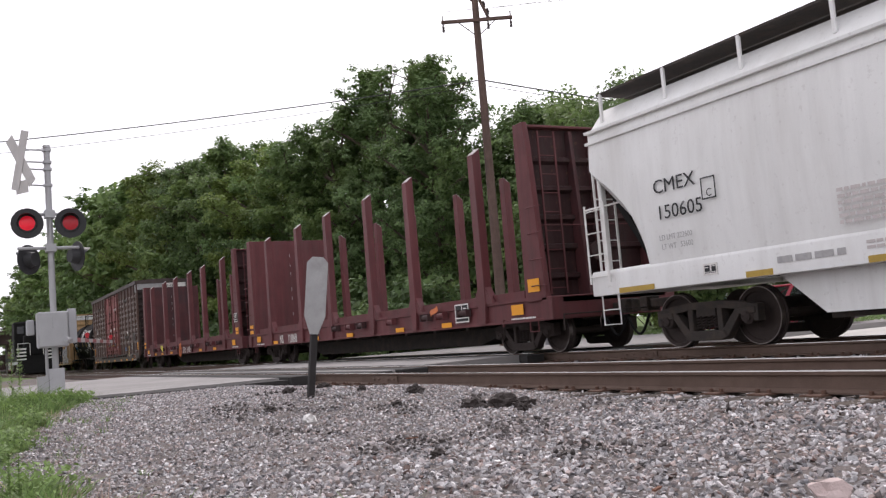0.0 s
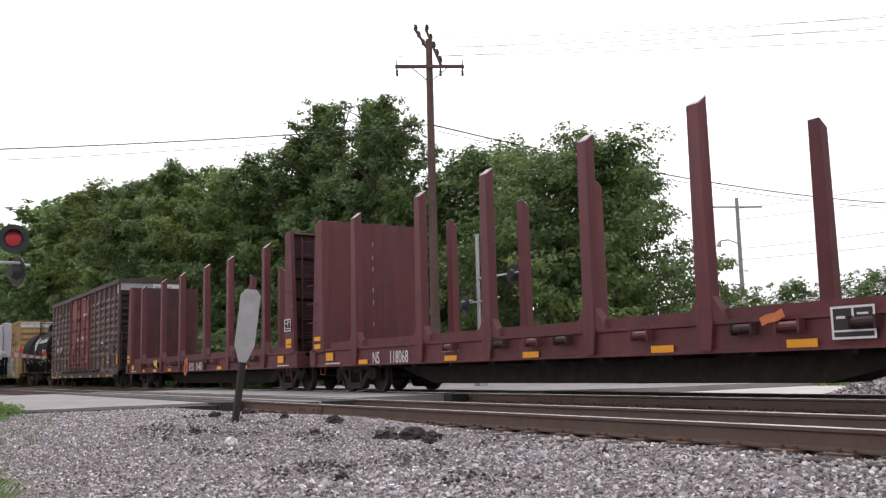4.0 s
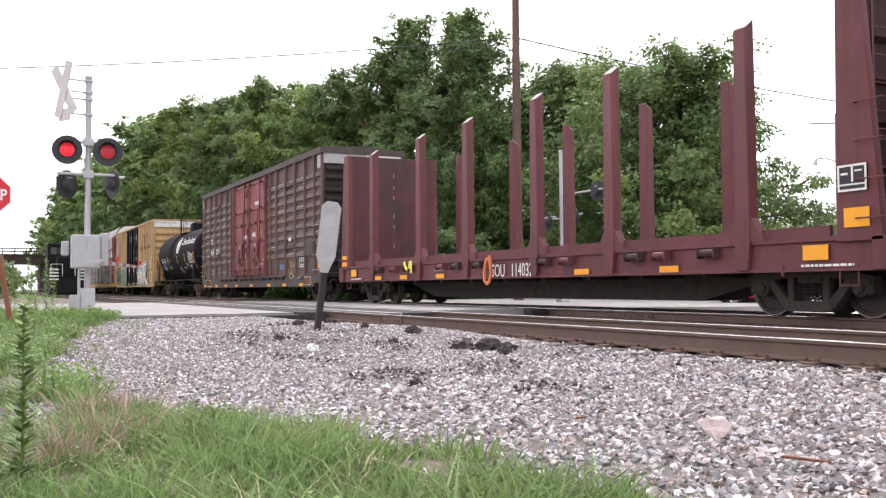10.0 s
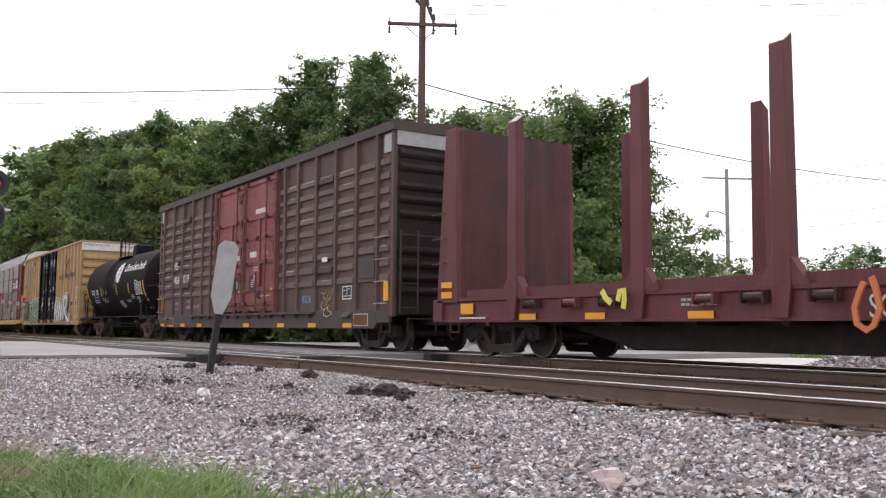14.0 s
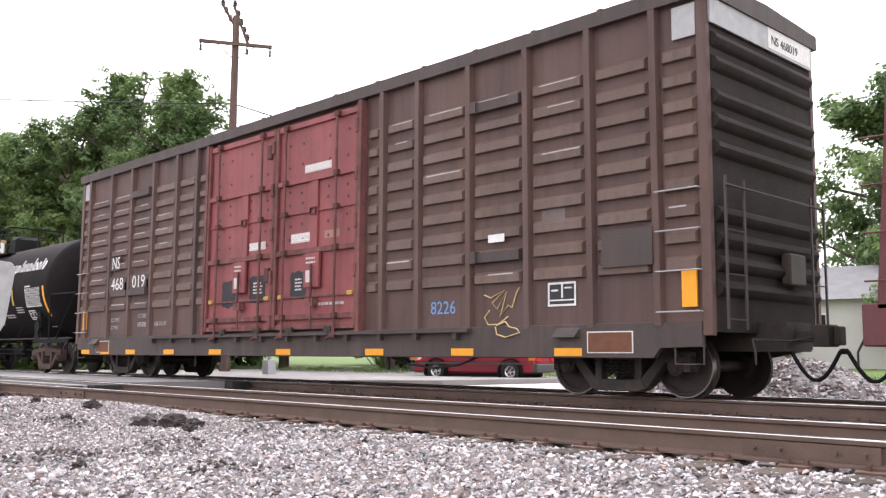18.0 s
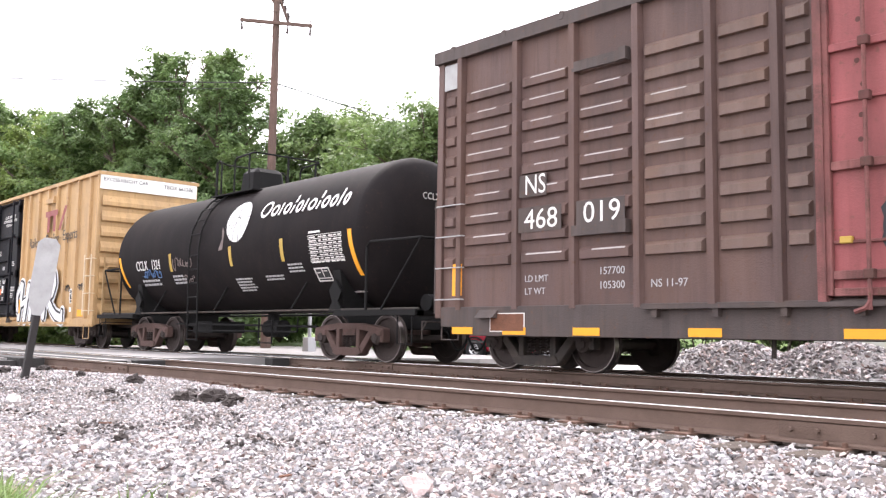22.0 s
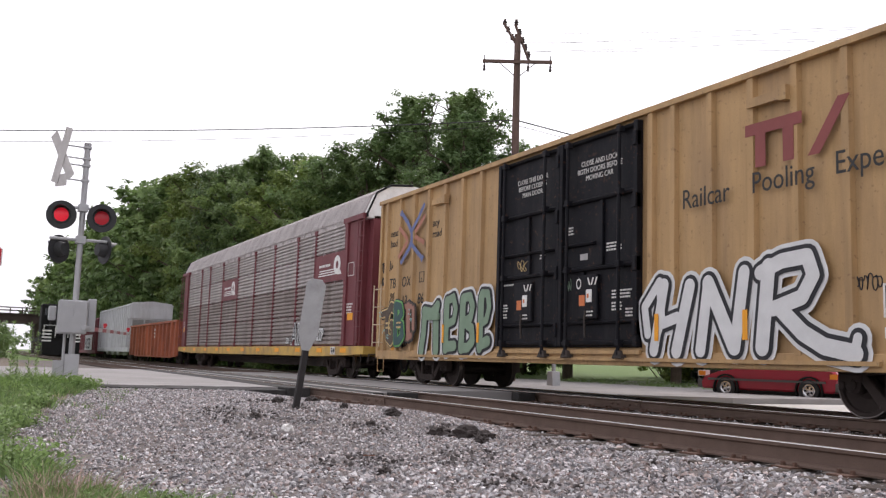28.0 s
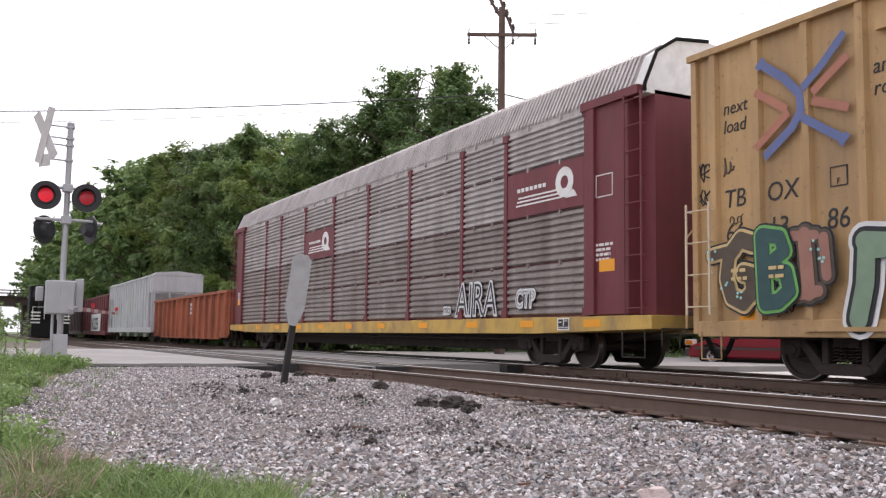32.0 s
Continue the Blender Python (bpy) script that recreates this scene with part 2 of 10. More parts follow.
M["box_brown"] = mat("box_brown", (0.104, 0.066, 0.059), 0.55, spec=0.25, var=0.3, scale=1.1, bump=0.25, bscale=50, dirt=(0.135, 0.078, 0.058), dirt_amt=0.85, streak=0.85, obrand=0.14, wear=0.6)
# the sides' brown taken down for the shaded ends
M["box_end_shaded"] = mat("box_end_shaded", (0.034, 0.026, 0.024), 0.8, spec=0.2, var=0.35, scale=2.5, bump=0.25, bscale=50, dirt=(0.04, 0.03, 0.027), dirt_amt=0.6, streak=0.7, wear=0.3)
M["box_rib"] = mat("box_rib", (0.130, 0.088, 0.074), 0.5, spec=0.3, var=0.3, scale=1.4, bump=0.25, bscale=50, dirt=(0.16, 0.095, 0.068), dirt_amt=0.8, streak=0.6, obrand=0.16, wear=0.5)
M["box_dark"] = mat("box_dark", (0.066, 0.050, 0.046), 0.65, var=0.3, scale=2.5, bump=0.25, bscale=50, dirt=(0.085, 0.055, 0.042), dirt_amt=0.7, streak=0.8, wear=0.6)
M["door_red"] = mat("door_red", (0.262, 0.070, 0.071), 0.6, var=0.25, scale=1.6, bump=0.25, bscale=50, dirt=(0.17, 0.055, 0.052), dirt_amt=0.7, streak=0.7, wear=0.5)
M["door_edge"] = mat("door_edge", (0.185, 0.068, 0.062), 0.75, var=0.4, scale=3.0, bump=0.4, bscale=50, dirt=(0.07, 0.034, 0.03), dirt_amt=0.95, streak=0.2, wear=0.95)
M["tank_black"] = mat("tank_black", (0.0150, 0.0125, 0.0130), 0.75, spec=0.07, var=0.3, scale=1.5, bump=0.05, bscale=30, dirt=(0.026, 0.020, 0.018), dirt_amt=0.55, streak=0.9, wear=0.1)
M["black"] = mat("black", (0.011, 0.0105, 0.0105), 0.75, spec=0.15, var=0.3, scale=4, bump=0.15)
M["ochre"] = mat("ochre", (0.465, 0.295, 0.135), 0.6, var=0.2, scale=1.4, bump=0.12, bscale=40, dirt=(0.27, 0.175, 0.10), dirt_amt=0.75, streak=0.92, wear=0.4)
M["ladder_tan"] = mat("ladder_tan", (0.60, 0.50, 0.36), 0.55, var=0.2, scale=6, bump=0.1)
M["door_black"] = mat("door_black", (0.010, 0.010, 0.0135), 0.6, var=0.3, scale=2.5, bump=0.12, dirt=(0.04, 0.038, 0.038), dirt_amt=0.4, streak=0.8, spec=0.14)
M["galv"] = mat("galv", (0.46, 0.425, 0.415), 0.55, 0.35, var=0.18, scale=2.2, bump=0.1, dirt=(0.27, 0.235, 0.225), dirt_amt=0.7, streak=0.85, wear=0.45)
M["galv_soiled"] = mat("galv_soiled", (0.31, 0.27, 0.252), 0.65, 0.25, var=0.22, scale=2.2, bump=0.1, dirt=(0.17, 0.135, 0.12), dirt_amt=0.85, streak=0.85, wear=0.5)
M["rack_maroon"] = mat("rack_maroon", (0.165, 0.036, 0.044), 0.6, var=0.2, scale=2.2, bump=0.12, dirt=(0.12, 0.035, 0.035), dirt_amt=0.6, streak=0.85, wear=0.3)
M["sill_yellow"] = mat("sill_yellow", (0.56, 0.36, 0.09), 0.65, var=0.25, scale=2, bump=0.15, dirt=(0.22, 0.15, 0.10), dirt_amt=0.9, streak=0.5)
M["orange"] = mat("orange", (0.36, 0.105, 0.05), 0.75, var=0.3, scale=1.6, bump=0.25, dirt=(0.13, 0.05, 0.032), dirt_amt=0.9, streak=0.9, wear=0.8)
M["hopper_grey"] = mat("hopper_grey", (0.52, 0.52, 0.54), 0.65, var=0.15, scale=1.5, bump=0.12, dirt=(0.3, 0.29, 0.29), dirt_amt=0.6, streak=0.9, wear=0.3)
M["hopper_white"] = mat("hopper_white", (0.82, 0.82, 0.81), 0.5, wear=0.12, var=0.08, scale=1.2, bump=0.05, dirt=(0.62, 0.605, 0.58), dirt_amt=0.6, streak=0.95)
M["white"] = mat("white_paint", (0.78, 0.77, 0.75), 0.6, var=0.15, scale=5, bump=0.1, dirt=(0.5, 0.46, 0.42), dirt_amt=0.4)
M["stencil"] = mat("stencil", (0.72, 0.70, 0.67), 0.65, var=0.2, scale=14, bump=0.0)
M["stencil_dark"] = mat("stencil_dark", (0.03, 0.03, 0.032), 0.65, var=0.2, scale=14, bump=0.0)
M["refl_yellow"] = mat("reflector_yellow", (0.85, 0.36, 0.018), 0.5, var=0.08, scale=9, bump=0.0)
M["refl_dull"] = mat("reflector_dull", (0.45, 0.30, 0.06), 0.6, var=0.15, scale=9, bump=0.0)
M["graf_green"] = mat("graffiti_green", (0.20, 0.29, 0.20), 0.6, var=0.2, scale=4, bump=0.0)
M["graf_lime"] = mat("graffiti_lime", (0.16, 0.42, 0.12), 0.6, var=0.2, scale=4, bump=0.0)
M["graf_white"] = mat("graffiti_white", (0.68, 0.68, 0.68), 0.6, var=0.15, scale=4, bump=0.0)
M["graf_black"] = mat("graffiti_black", (0.025, 0.025, 0.03), 0.6, var=0.2, scale=4, bump=0.0)
M["graf_blue"] = mat("graffiti_blue", (0.16, 0.32, 0.55), 0.6, var=0.2, scale=4, bump=0.0)
M["graf_gold"] = mat("graffiti_gold", (0.62, 0.46, 0.22), 0.6, var=0.2, scale=4, bump=0.0)
M["logo_blue"] = mat("logo_blue", (0.125, 0.155, 0.32), 0.6, var=0.15, scale=3, bump=0.0)
M["logo_red"] = mat("logo_red", (0.40, 0.165, 0.11), 0.6, var=0.2, scale=3, bump=0.0)
M["logo_maroon"] = mat("logo_maroon", (0.25, 0.065, 0.06), 0.6, var=0.2, scale=3, bump=0.0)
M["stencil_pale"] = mat("stencil_pale", (0.58, 0.53, 0.52), 0.7, var=0.2, scale=9, bump=0.0)
M["graf_teal"] = mat("graffiti_teal", (0.035, 0.085, 0.085), 0.6, var=0.3, scale=4, bump=0.0)
M["graf_rose"] = mat("graffiti_rose", (0.34, 0.17, 0.13), 0.6, var=0.25, scale=4, bump=0.0)
M["graf_aqua"] = mat("graffiti_aqua", (0.35, 0.62, 0.60), 0.6, var=0.2, scale=4, bump=0.0)
M["alu"] = mat("aluminium", (0.40, 0.40, 0.41), 0.5, 0.5, var=0.12, scale=5, bump=0.08)
# white sign boards turned from the light, painted grey for that shade
M["board_shade_grey"] = mat("board_shade_grey", (0.50, 0.48, 0.47), 0.6, var=0.2, scale=5, bump=0.05)
M["worn_red"] = mat("worn_red", (0.30, 0.13, 0.12), 0.6, var=0.2, scale=6, bump=0.0)
M["sig_black"] = mat("signal_black", (0.03, 0.03, 0.032), 0.55, var=0.2, scale=5, bump=0.05)
M["sig_red"] = mat("signal_red", (0.8, 0.02, 0.04), 0.3, var=0.2, scale=14, bump=0.1, emit=0.28)
M["sign_red"] = mat("sign_red", (0.55, 0.02, 0.035), 0.45, var=0.1, scale=4, bump=0.0)
M["wood_pole"] = mat("wood_pole", (0.13, 0.085, 0.07), 0.9, var=0.35, scale=5, bump=0.6, bscale=40, dirt=(0.07, 0.05, 0.045), dirt_amt=0.7, streak=0.95)
M["insul"] = mat("insulator", (0.05, 0.035, 0.035), 0.3, var=0.2, scale=9, bump=0.0)
M["wire"] = mat("wire", (0.05, 0.05, 0.05), 0.7, var=0.1, scale=9, bump=0.0)
M["post_black"] = mat("post_black", (0.03, 0.027, 0.027), 0.8, var=0.3, scale=8, bump=0.3)
M["plate_grey"] = mat("plate_grey", (0.38, 0.38, 0.38), 0.55, 0.2, var=0.15, scale=6, bump=0.1, dirt=(0.24, 0.23, 0.22), dirt_amt=0.5)
M["red_paint"] = mat("car_red", (0.30, 0.014, 0.03), 0.25, var=0.05, scale=3, bump=0.0, spec=0.6)
M["navy"] = mat("car_navy", (0.016, 0.018, 0.042), 0.14, var=0.05, scale=3, bump=0.0, spec=0.6)
M["green_paint"] = mat("car_green", (0.04, 0.10, 0.075), 0.3, var=0.05, scale=3, bump=0.0, spec=0.6)
M["car_glass"] = mat("car_glass", (0.02, 0.024, 0.026), 0.1, var=0.05, scale=3, bump=0.0, spec=0.5)
M["pane_glass"] = mat("pane_glass", (0.03, 0.035, 0.036), 0.08, var=0.05, scale=3, bump=0.0, spec=0.5)
pane_nodes = M["pane_glass"].node_tree.nodes
pane_clear = pane_nodes.new("ShaderNodeBsdfTransparent")
pane_clear.inputs[0].default_value = (0.55, 0.60, 0.60, 1)
pane_mix = pane_nodes.new("ShaderNodeMixShader")
pane_mix.inputs[0].default_value = 0.72
for pane_from, pane_to in ((pane_nodes["Principled BSDF"].outputs[0], pane_mix.inputs[1]), (pane_clear.outputs[0], pane_mix.inputs[2]), (pane_mix.outputs[0], pane_nodes["Material Output"].inputs["Surface"])):
    M["pane_glass"].node_tree.links.new(pane_from, pane_to)
M["tyre"] = mat("tyre", (0.02, 0.02, 0.02), 0.85, var=0.2, scale=12, bump=0.2)
M["chrome"] = mat("chrome", (0.6, 0.6, 0.61), 0.25, 0.9, var=0.1, scale=6, bump=0.0)
M["bumper"] = mat("bumper_grey", (0.30, 0.30, 0.31), 0.5, var=0.1, scale=6, bump=0.05)
M["bumper_dark"] = mat("bumper_dark", (0.075, 0.07, 0.07), 0.6, var=0.1, scale=6, bump=0.05)
M["lamp_glass"] = mat("lamp_glass", (0.6, 0.58, 0.52), 0.15, var=0.1, scale=6, bump=0.0, spec=0.7)
M["amber"] = mat("amber", (0.65, 0.22, 0.03), 0.2, var=0.1, scale=6, bump=0.0)
M["leaf"] = mat("leaf", (0.145, 0.222, 0.078), 0.6, var=0.4, scale=0.22, bump=0.0, island=0.35, obrand=0.2, dirt=(0.24, 0.315, 0.095), dirt_amt=0.9, translucent=0.4)
M["leaf_dark"] = mat("leaf_dark", (0.127, 0.198, 0.076), 0.6, var=0.4, scale=0.22, bump=0.0, island=0.35, obrand=0.2, dirt=(0.19, 0.26, 0.075), dirt_amt=0.85, translucent=0.38)
M["leaf_vine"] = mat("leaf_vine", (0.06, 0.105, 0.04), 0.6, var=0.4, scale=0.5, bump=0.0, island=0.4, translucent=0.3)
M["leaf_light"] = mat("leaf_light", (0.185, 0.255, 0.07), 0.6, var=0.3, scale=0.3, bump=0.0, island=0.4, obrand=0.15, dirt=(0.27, 0.33, 0.085), dirt_amt=0.75, translucent=0.42)
M["blossom"] = mat("blossom", (0.75, 0.74, 0.70), 0.7, var=0.15, scale=1, bump=0.0, island=0.2)
M["bark"] = mat("bark", (0.115, 0.09, 0.07), 0.95, var=0.4, scale=4, bump=0.8, bscale=30)
M["blade"] = mat("grass_blade", (0.152, 0.240, 0.076), 0.6, var=0.3, scale=1.1, bump=0.0, island=0.45, dirt=(0.27, 0.33, 0.14), dirt_amt=0.5, translucent=0.35)
M["weed_yellow"] = mat("weed_leaf", (0.19, 0.285, 0.085), 0.6, var=0.3, scale=1.0, bump=0.0, island=0.4, dirt=(0.15, 0.24, 0.08), dirt_amt=0.8, translucent=0.35)
M["blade_dry"] = mat("grass_dry", (0.45, 0.37, 0.23), 0.8, var=0.3, scale=2, bump=0.0, island=0.35)
M["seed"] = mat("seed_head", (0.40, 0.28, 0.23), 0.9, var=0.3, scale=2, bump=0.0, island=0.35)
M["clod"] = mat("clod", (0.055, 0.045, 0.042), 0.95, var=0.4, scale=12, bump=0.8, bscale=50)
M["pink_rock"] = mat("pink_rock", (0.55, 0.44, 0.42), 0.85, var=0.3, scale=9, bump=0.4, bscale=60)
M["roof_grey"] = mat("roof_shingle", (0.20, 0.20, 0.21), 0.9, var=0.25, scale=2, bump=0.5, bscale=20)
M["house_wall"] = mat("house_wall", (0.55, 0.53, 0.49), 0.8, var=0.12, scale=1, bump=0.2)
M["strap_orange"] = mat("strap_orange", (0.62, 0.19, 0.07), 0.7, var=0.2, scale=12, bump=0.1)
M["strap_yellow"] = mat("strap_yellow", (0.75, 0.68, 0.12), 0.7, var=0.2, scale=12, bump=0.1)
M["white_stone"] = mat("white_stone", (0.75, 0.73, 0.71), 0.85, var=0.15, scale=9, bump=0.3)
M["rusty_pipe"] = mat("rusty_post", (0.22, 0.085, 0.05), 0.85, var=0.4, scale=9, bump=0.4, dirt=(0.2, 0.14, 0.11), dirt_amt=0.6)
M["bridge_steel"] = mat("bridge_steel", (0.062, 0.042, 0.036), 0.8, 0.1, var=0.4, scale=0.8, bump=0.3, bscale=20, dirt=(0.05, 0.04, 0.04), dirt_amt=0.6)
M["lamp_red_dim"] = mat("lamp_red_dim", (0.40, 0.02, 0.03), 0.3, var=0.2, scale=14, bump=0.1, emit=0.15)
M["maroon_stained"] = mat("maroon_stained", (0.092, 0.030, 0.032), 0.7, var=0.45, scale=1.5, bump=0.3, bscale=40, dirt=(0.040, 0.033, 0.036), dirt_amt=1.0, streak=0.55, wear=0.5)
M["primer"] = mat("primer", (0.17, 0.135, 0.125), 0.8, var=0.3, scale=5, bump=0.1)
M["door_rust"] = mat("door_rust", (0.10, 0.036, 0.032), 0.8, var=0.4, scale=5, bump=0.3, dirt=(0.07, 0.04, 0.03), dirt_amt=0.8)
M["rubble"] = mat("rubble", (0.105, 0.092, 0.088), 0.95, var=0.4, scale=8, bump=0.5, bscale=60, island=0.5)
M["rubble_pale"] = mat("rubble_pale", (0.30, 0.285, 0.28), 0.95, var=0.5, scale=9, bump=0.9, bscale=40)
M["plate_rust"] = mat("plate_rust", (0.13, 0.075, 0.055), 0.9, 0.1, var=0.4, scale=12, bump=0.3)
M["worn"] = mat("worn_paint", (0.42, 0.38, 0.37), 0.5, var=0.4, scale=9, bump=0.1)
M["stencil_faint"] = mat("stencil_faint", (0.42, 0.41, 0.41), 0.7, var=0.3, scale=9, bump=0.0)
M["graf_brown"] = mat("graffiti_brown", (0.10, 0.075, 0.055), 0.6, var=0.3, scale=5, bump=0.0)
M["graf_blue_faint"] = mat("graffiti_blue_faint", (0.07, 0.14, 0.28), 0.6, var=0.3, scale=4, bump=0.0)


# ---- building helpers ----
def box(bm, x0, x1, y0, y1, z0, z1):
    v = [bm.verts.new((x, y, z)) for x in (x0, x1) for y in (y0, y1) for z in (z0, z1)]
    for f in ((0, 1, 3, 2), (4, 6, 7, 5), (0, 4, 5, 1), (2, 3, 7, 6), (0, 2, 6, 4), (1, 5, 7, 3)):
        bm.faces.new([v[i] for i in f])
    return v


def prism(bm, pts, axis, a, b):
    """A polygon swept along an axis from a to b: (x, z) for y, (y, z) for x, (x, y) for z."""
    put = {"y": lambda p, q: (p[0], q, p[1]), "x": lambda p, q: (q, p[0], p[1]), "z": lambda p, q: (p[0], p[1], q)}[axis]
    lo = [bm.verts.new(put(p, a)) for p in pts]
    hi = [bm.verts.new(put(p, b)) for p in pts]
    n = len(pts)
    bm.faces.new(lo)
    bm.faces.new(hi[::-1])
    for i in range(n):
        bm.faces.new((lo[i], hi[i], hi[(i + 1) % n], lo[(i + 1) % n]))


def rod(bm, p, q, r, n=8, r2=None, caps=True):
    p, q = Vector(p), Vector(q)
    d = (q - p).normalized()
    s = d.orthogonal().normalized()
    w = d.cross(s)
    rings = []
    for c, rad in ((p, r), (q, r if r2 is None else r2)):
        rings.append([bm.verts.new(c + rad * (math.cos(2 * math.pi * i / n) * s + math.sin(2 * math.pi * i / n) * w)) for i in range(n)])
    for i in range(n):
        bm.faces.new((rings[0][i], rings[0][(i + 1) % n], rings[1][(i + 1) % n], rings[1][i]))
    if caps:
        bm.faces.new(rings[0][::-1])
        bm.faces.new(rings[1])


def pipe(bm, pts, r, n=6):
    """One bent tube through the points."""
    pts = [Vector(p) for p in pts]
    s = None
    rings = []
    for i, p in enumerate(pts):
        d = (pts[min(i + 1, len(pts) - 1)] - pts[max(i - 1, 0)]).normalized()
        s = d.orthogonal().normalized() if s is None else (s - s.dot(d) * d).normalized()
        w = d.cross(s)
        rings.append([bm.verts.new(p + r * (math.cos(2 * math.pi * k / n) * s + math.sin(2 * math.pi * k / n) * w)) for k in range(n)])
    for a, b in zip(rings, rings[1:]):
        for k in range(n):
            bm.faces.new((a[k], a[(k + 1) % n], b[(k + 1) % n], b[k]))
    bm.faces.new(rings[0][::-1])
    bm.faces.new(rings[-1])


def lathe(bm, prof, axis="y", n=32, at=(0, 0, 0), close=False):
    """prof: (radius, place along the axis)."""
    rings = []
    for r, s in prof:
        ring = []
        for i in range(n):
            a = 2 * math.pi * i / n
            c, d = r * math.cos(a), r * math.sin(a)
            p = {"y": (c, s, d), "x": (s, c, d), "z": (c, d, s)}[axis]
            ring.append(bm.verts.new(Vector(p) + Vector(at)))
        rings.append(ring)
    for a, b in zip(rings, rings[1:] + ([rings[0]] if close else [])):
        for i in range(n):
            bm.faces.new((a[i], a[(i + 1) % n], b[(i + 1) % n], b[i]))
    if not close:
        bm.faces.new(rings[0])
        bm.faces.new(rings[-1][::-1])


def mesh_of(name, bm, material, smooth=True, bevel=0.0):
    if bevel:
        bmesh.ops.bevel(bm, geom=list(bm.edges), offset=bevel, segments=1, affect="EDGES", clamp_overlap=True)
    bmesh.ops.recalc_face_normals(bm, faces=bm.faces)
    me = bpy.data.meshes.new(name)
    bm.to_mesh(me)
    bm.free()
    me.materials.append(material)
    if smooth:
        me.shade_smooth()
        me.set_sharp_from_angle(angle=radians(32))
    return me


def part(name, bm, material, parent, label="", smooth=True, bevel=0.0, at=None):
    ob = new(name, mesh_of(name, bm, material, smooth, bevel))
    ob.parent = parent
    if at:
        ob.location = at
    if label:
        ob["label"] = label
    return ob


def shared(name, me, parent, m=None):
    ob = new(name, me)
    ob.parent = parent
    if m is not None:
        ob.matrix_basis = m
    return ob


def thing(name, label, category, group="", m=None, kind=""):
    ob = new(name)
    ob.empty_display_size = 0.3
    if m is not None:
        ob.matrix_basis = m
    return tagged(ob, label, category, group, kind)


def solo(name, bm, material, label, category, group="", kind="", smooth=True, bevel=0.0, m=None):
    ob = new(name, mesh_of(name, bm, material, smooth, bevel))
    if m is not None:
        ob.matrix_basis = m
    return tagged(ob, label, category, group, kind)


def lettering(name, words, material, parent, x, y, z, size, label="", turn=0.0, bold=0.0, squeeze=1.0, slant=0.0, centred=False, side="y"):
    """Words on a side that faces -y (or +x), with the line's left end at x (or y) and its foot at z."""
    cu = bpy.data.curves.new(name, "FONT")
    cu.body, cu.size, cu.offset, cu.shear, cu.extrude = words, size, bold, slant, 0.002
    cu.resolution_u = 3
    if centred:
        cu.align_x = "CENTER"
    ob = bpy.data.objects.new(name, cu)
    me = bpy.data.meshes.new_from_object(ob)
    bpy.data.objects.remove(ob)
    me.materials.clear()
    me.materials.append(material)
    place = pose(x, y, z, 90, 0, 0) if side == "y" else pose(x, y, z, 90, 0, 90)
    me.transform(place @ pose(0, 0, 0, 0, 0, turn) @ Matrix.Diagonal((squeeze, 1, 1, 1)))
    ob = new(name, me)
    ob.parent = parent
    if label:
        ob["label"] = label
    return ob


def plate(name, material, parent, x0, x1, y, z0, z1, label="", thick=0.006):
    bm = bmesh.new()
    box(bm, x0, x1, y - thick, y, z0, z1)
    return part(name, bm, material, parent, label, smooth=False)


def bars(name, material, parent, x0, x1, y, z_top, rows, h=0.05, gap=0.03, label="", seed=1):
    """Rows of writing too small to read."""
    rnd = random.Random(seed)
    bm = bmesh.new()
    for i in range(rows):
        z = z_top - i * (h + gap)
        x = x0
        end = x0 + (x1 - x0) * rnd.uniform(0.75, 1.0)
        while x < end:
            w = min(rnd.uniform(1.2, 3.5) * h, end - x)
            box(bm, x, x + w, y - 0.004, y, z - h, z)
            x += w + 0.6 * h
    return part(name, bm, material, parent, label, smooth=False)


def fat_letters(name, material, parent, strokes, y, width, label):
    """Sprayed letters as rounded fat strokes, each a hair in front of the one before."""
    bm = bmesh.new()
    for path, w in strokes:
        r = 0.5 * w + width
        for p, q in zip(path, path[1:]):
            a = math.atan2(q[1] - p[1], q[0] - p[0])
            ring = [(p[0] + r * math.cos(a + math.pi / 2 + k * math.pi / 7), p[1] + r * math.sin(a + math.pi / 2 + k * math.pi / 7)) for k in range(8)]
            ring += [(q[0] + r * math.cos(a - math.pi / 2 + k * math.pi / 7), q[1] + r * math.sin(a - math.pi / 2 + k * math.pi / 7)) for k in range(8)]
            prism(bm, ring, "y", y - 0.002, y)
            y -= 0.0003
    return part(name, bm, material, parent, label, smooth=False)


def scrawl(name, material, parent, x, y, z, w, h, label, seed, strokes=9, r=0.012):
    """A quick looping spray tag that no one can read."""
    rnd = random.Random(seed)
    pts = []
    for k in range(strokes):
        cx, cz = x + w * (k + 0.5) / strokes, z + h * rnd.uniform(0.4, 0.6)
        rx, rz = w / strokes * rnd.uniform(0.35, 0.75), h * rnd.uniform(0.25, 0.5)
        a, turn = rnd.uniform(0, 6.28), rnd.choice((-1, 1)) * rnd.uniform(0.55, 0.95)
        pts += [(cx + rx * math.cos(a + turn * i), y, cz + rz * math.sin(a + turn * i)) for i in range(rnd.randint(4, 7))]
    bm = bmesh.new()
    pipe(bm, pts, r, 5)
    return part(name, bm, material, parent, label)


# ---- ground, roads and tracks ----
def smooth01(a, b, x):
    k = np.clip((x - a) / (b - a), 0, 1)
    return k * k * (3 - 2 * k)


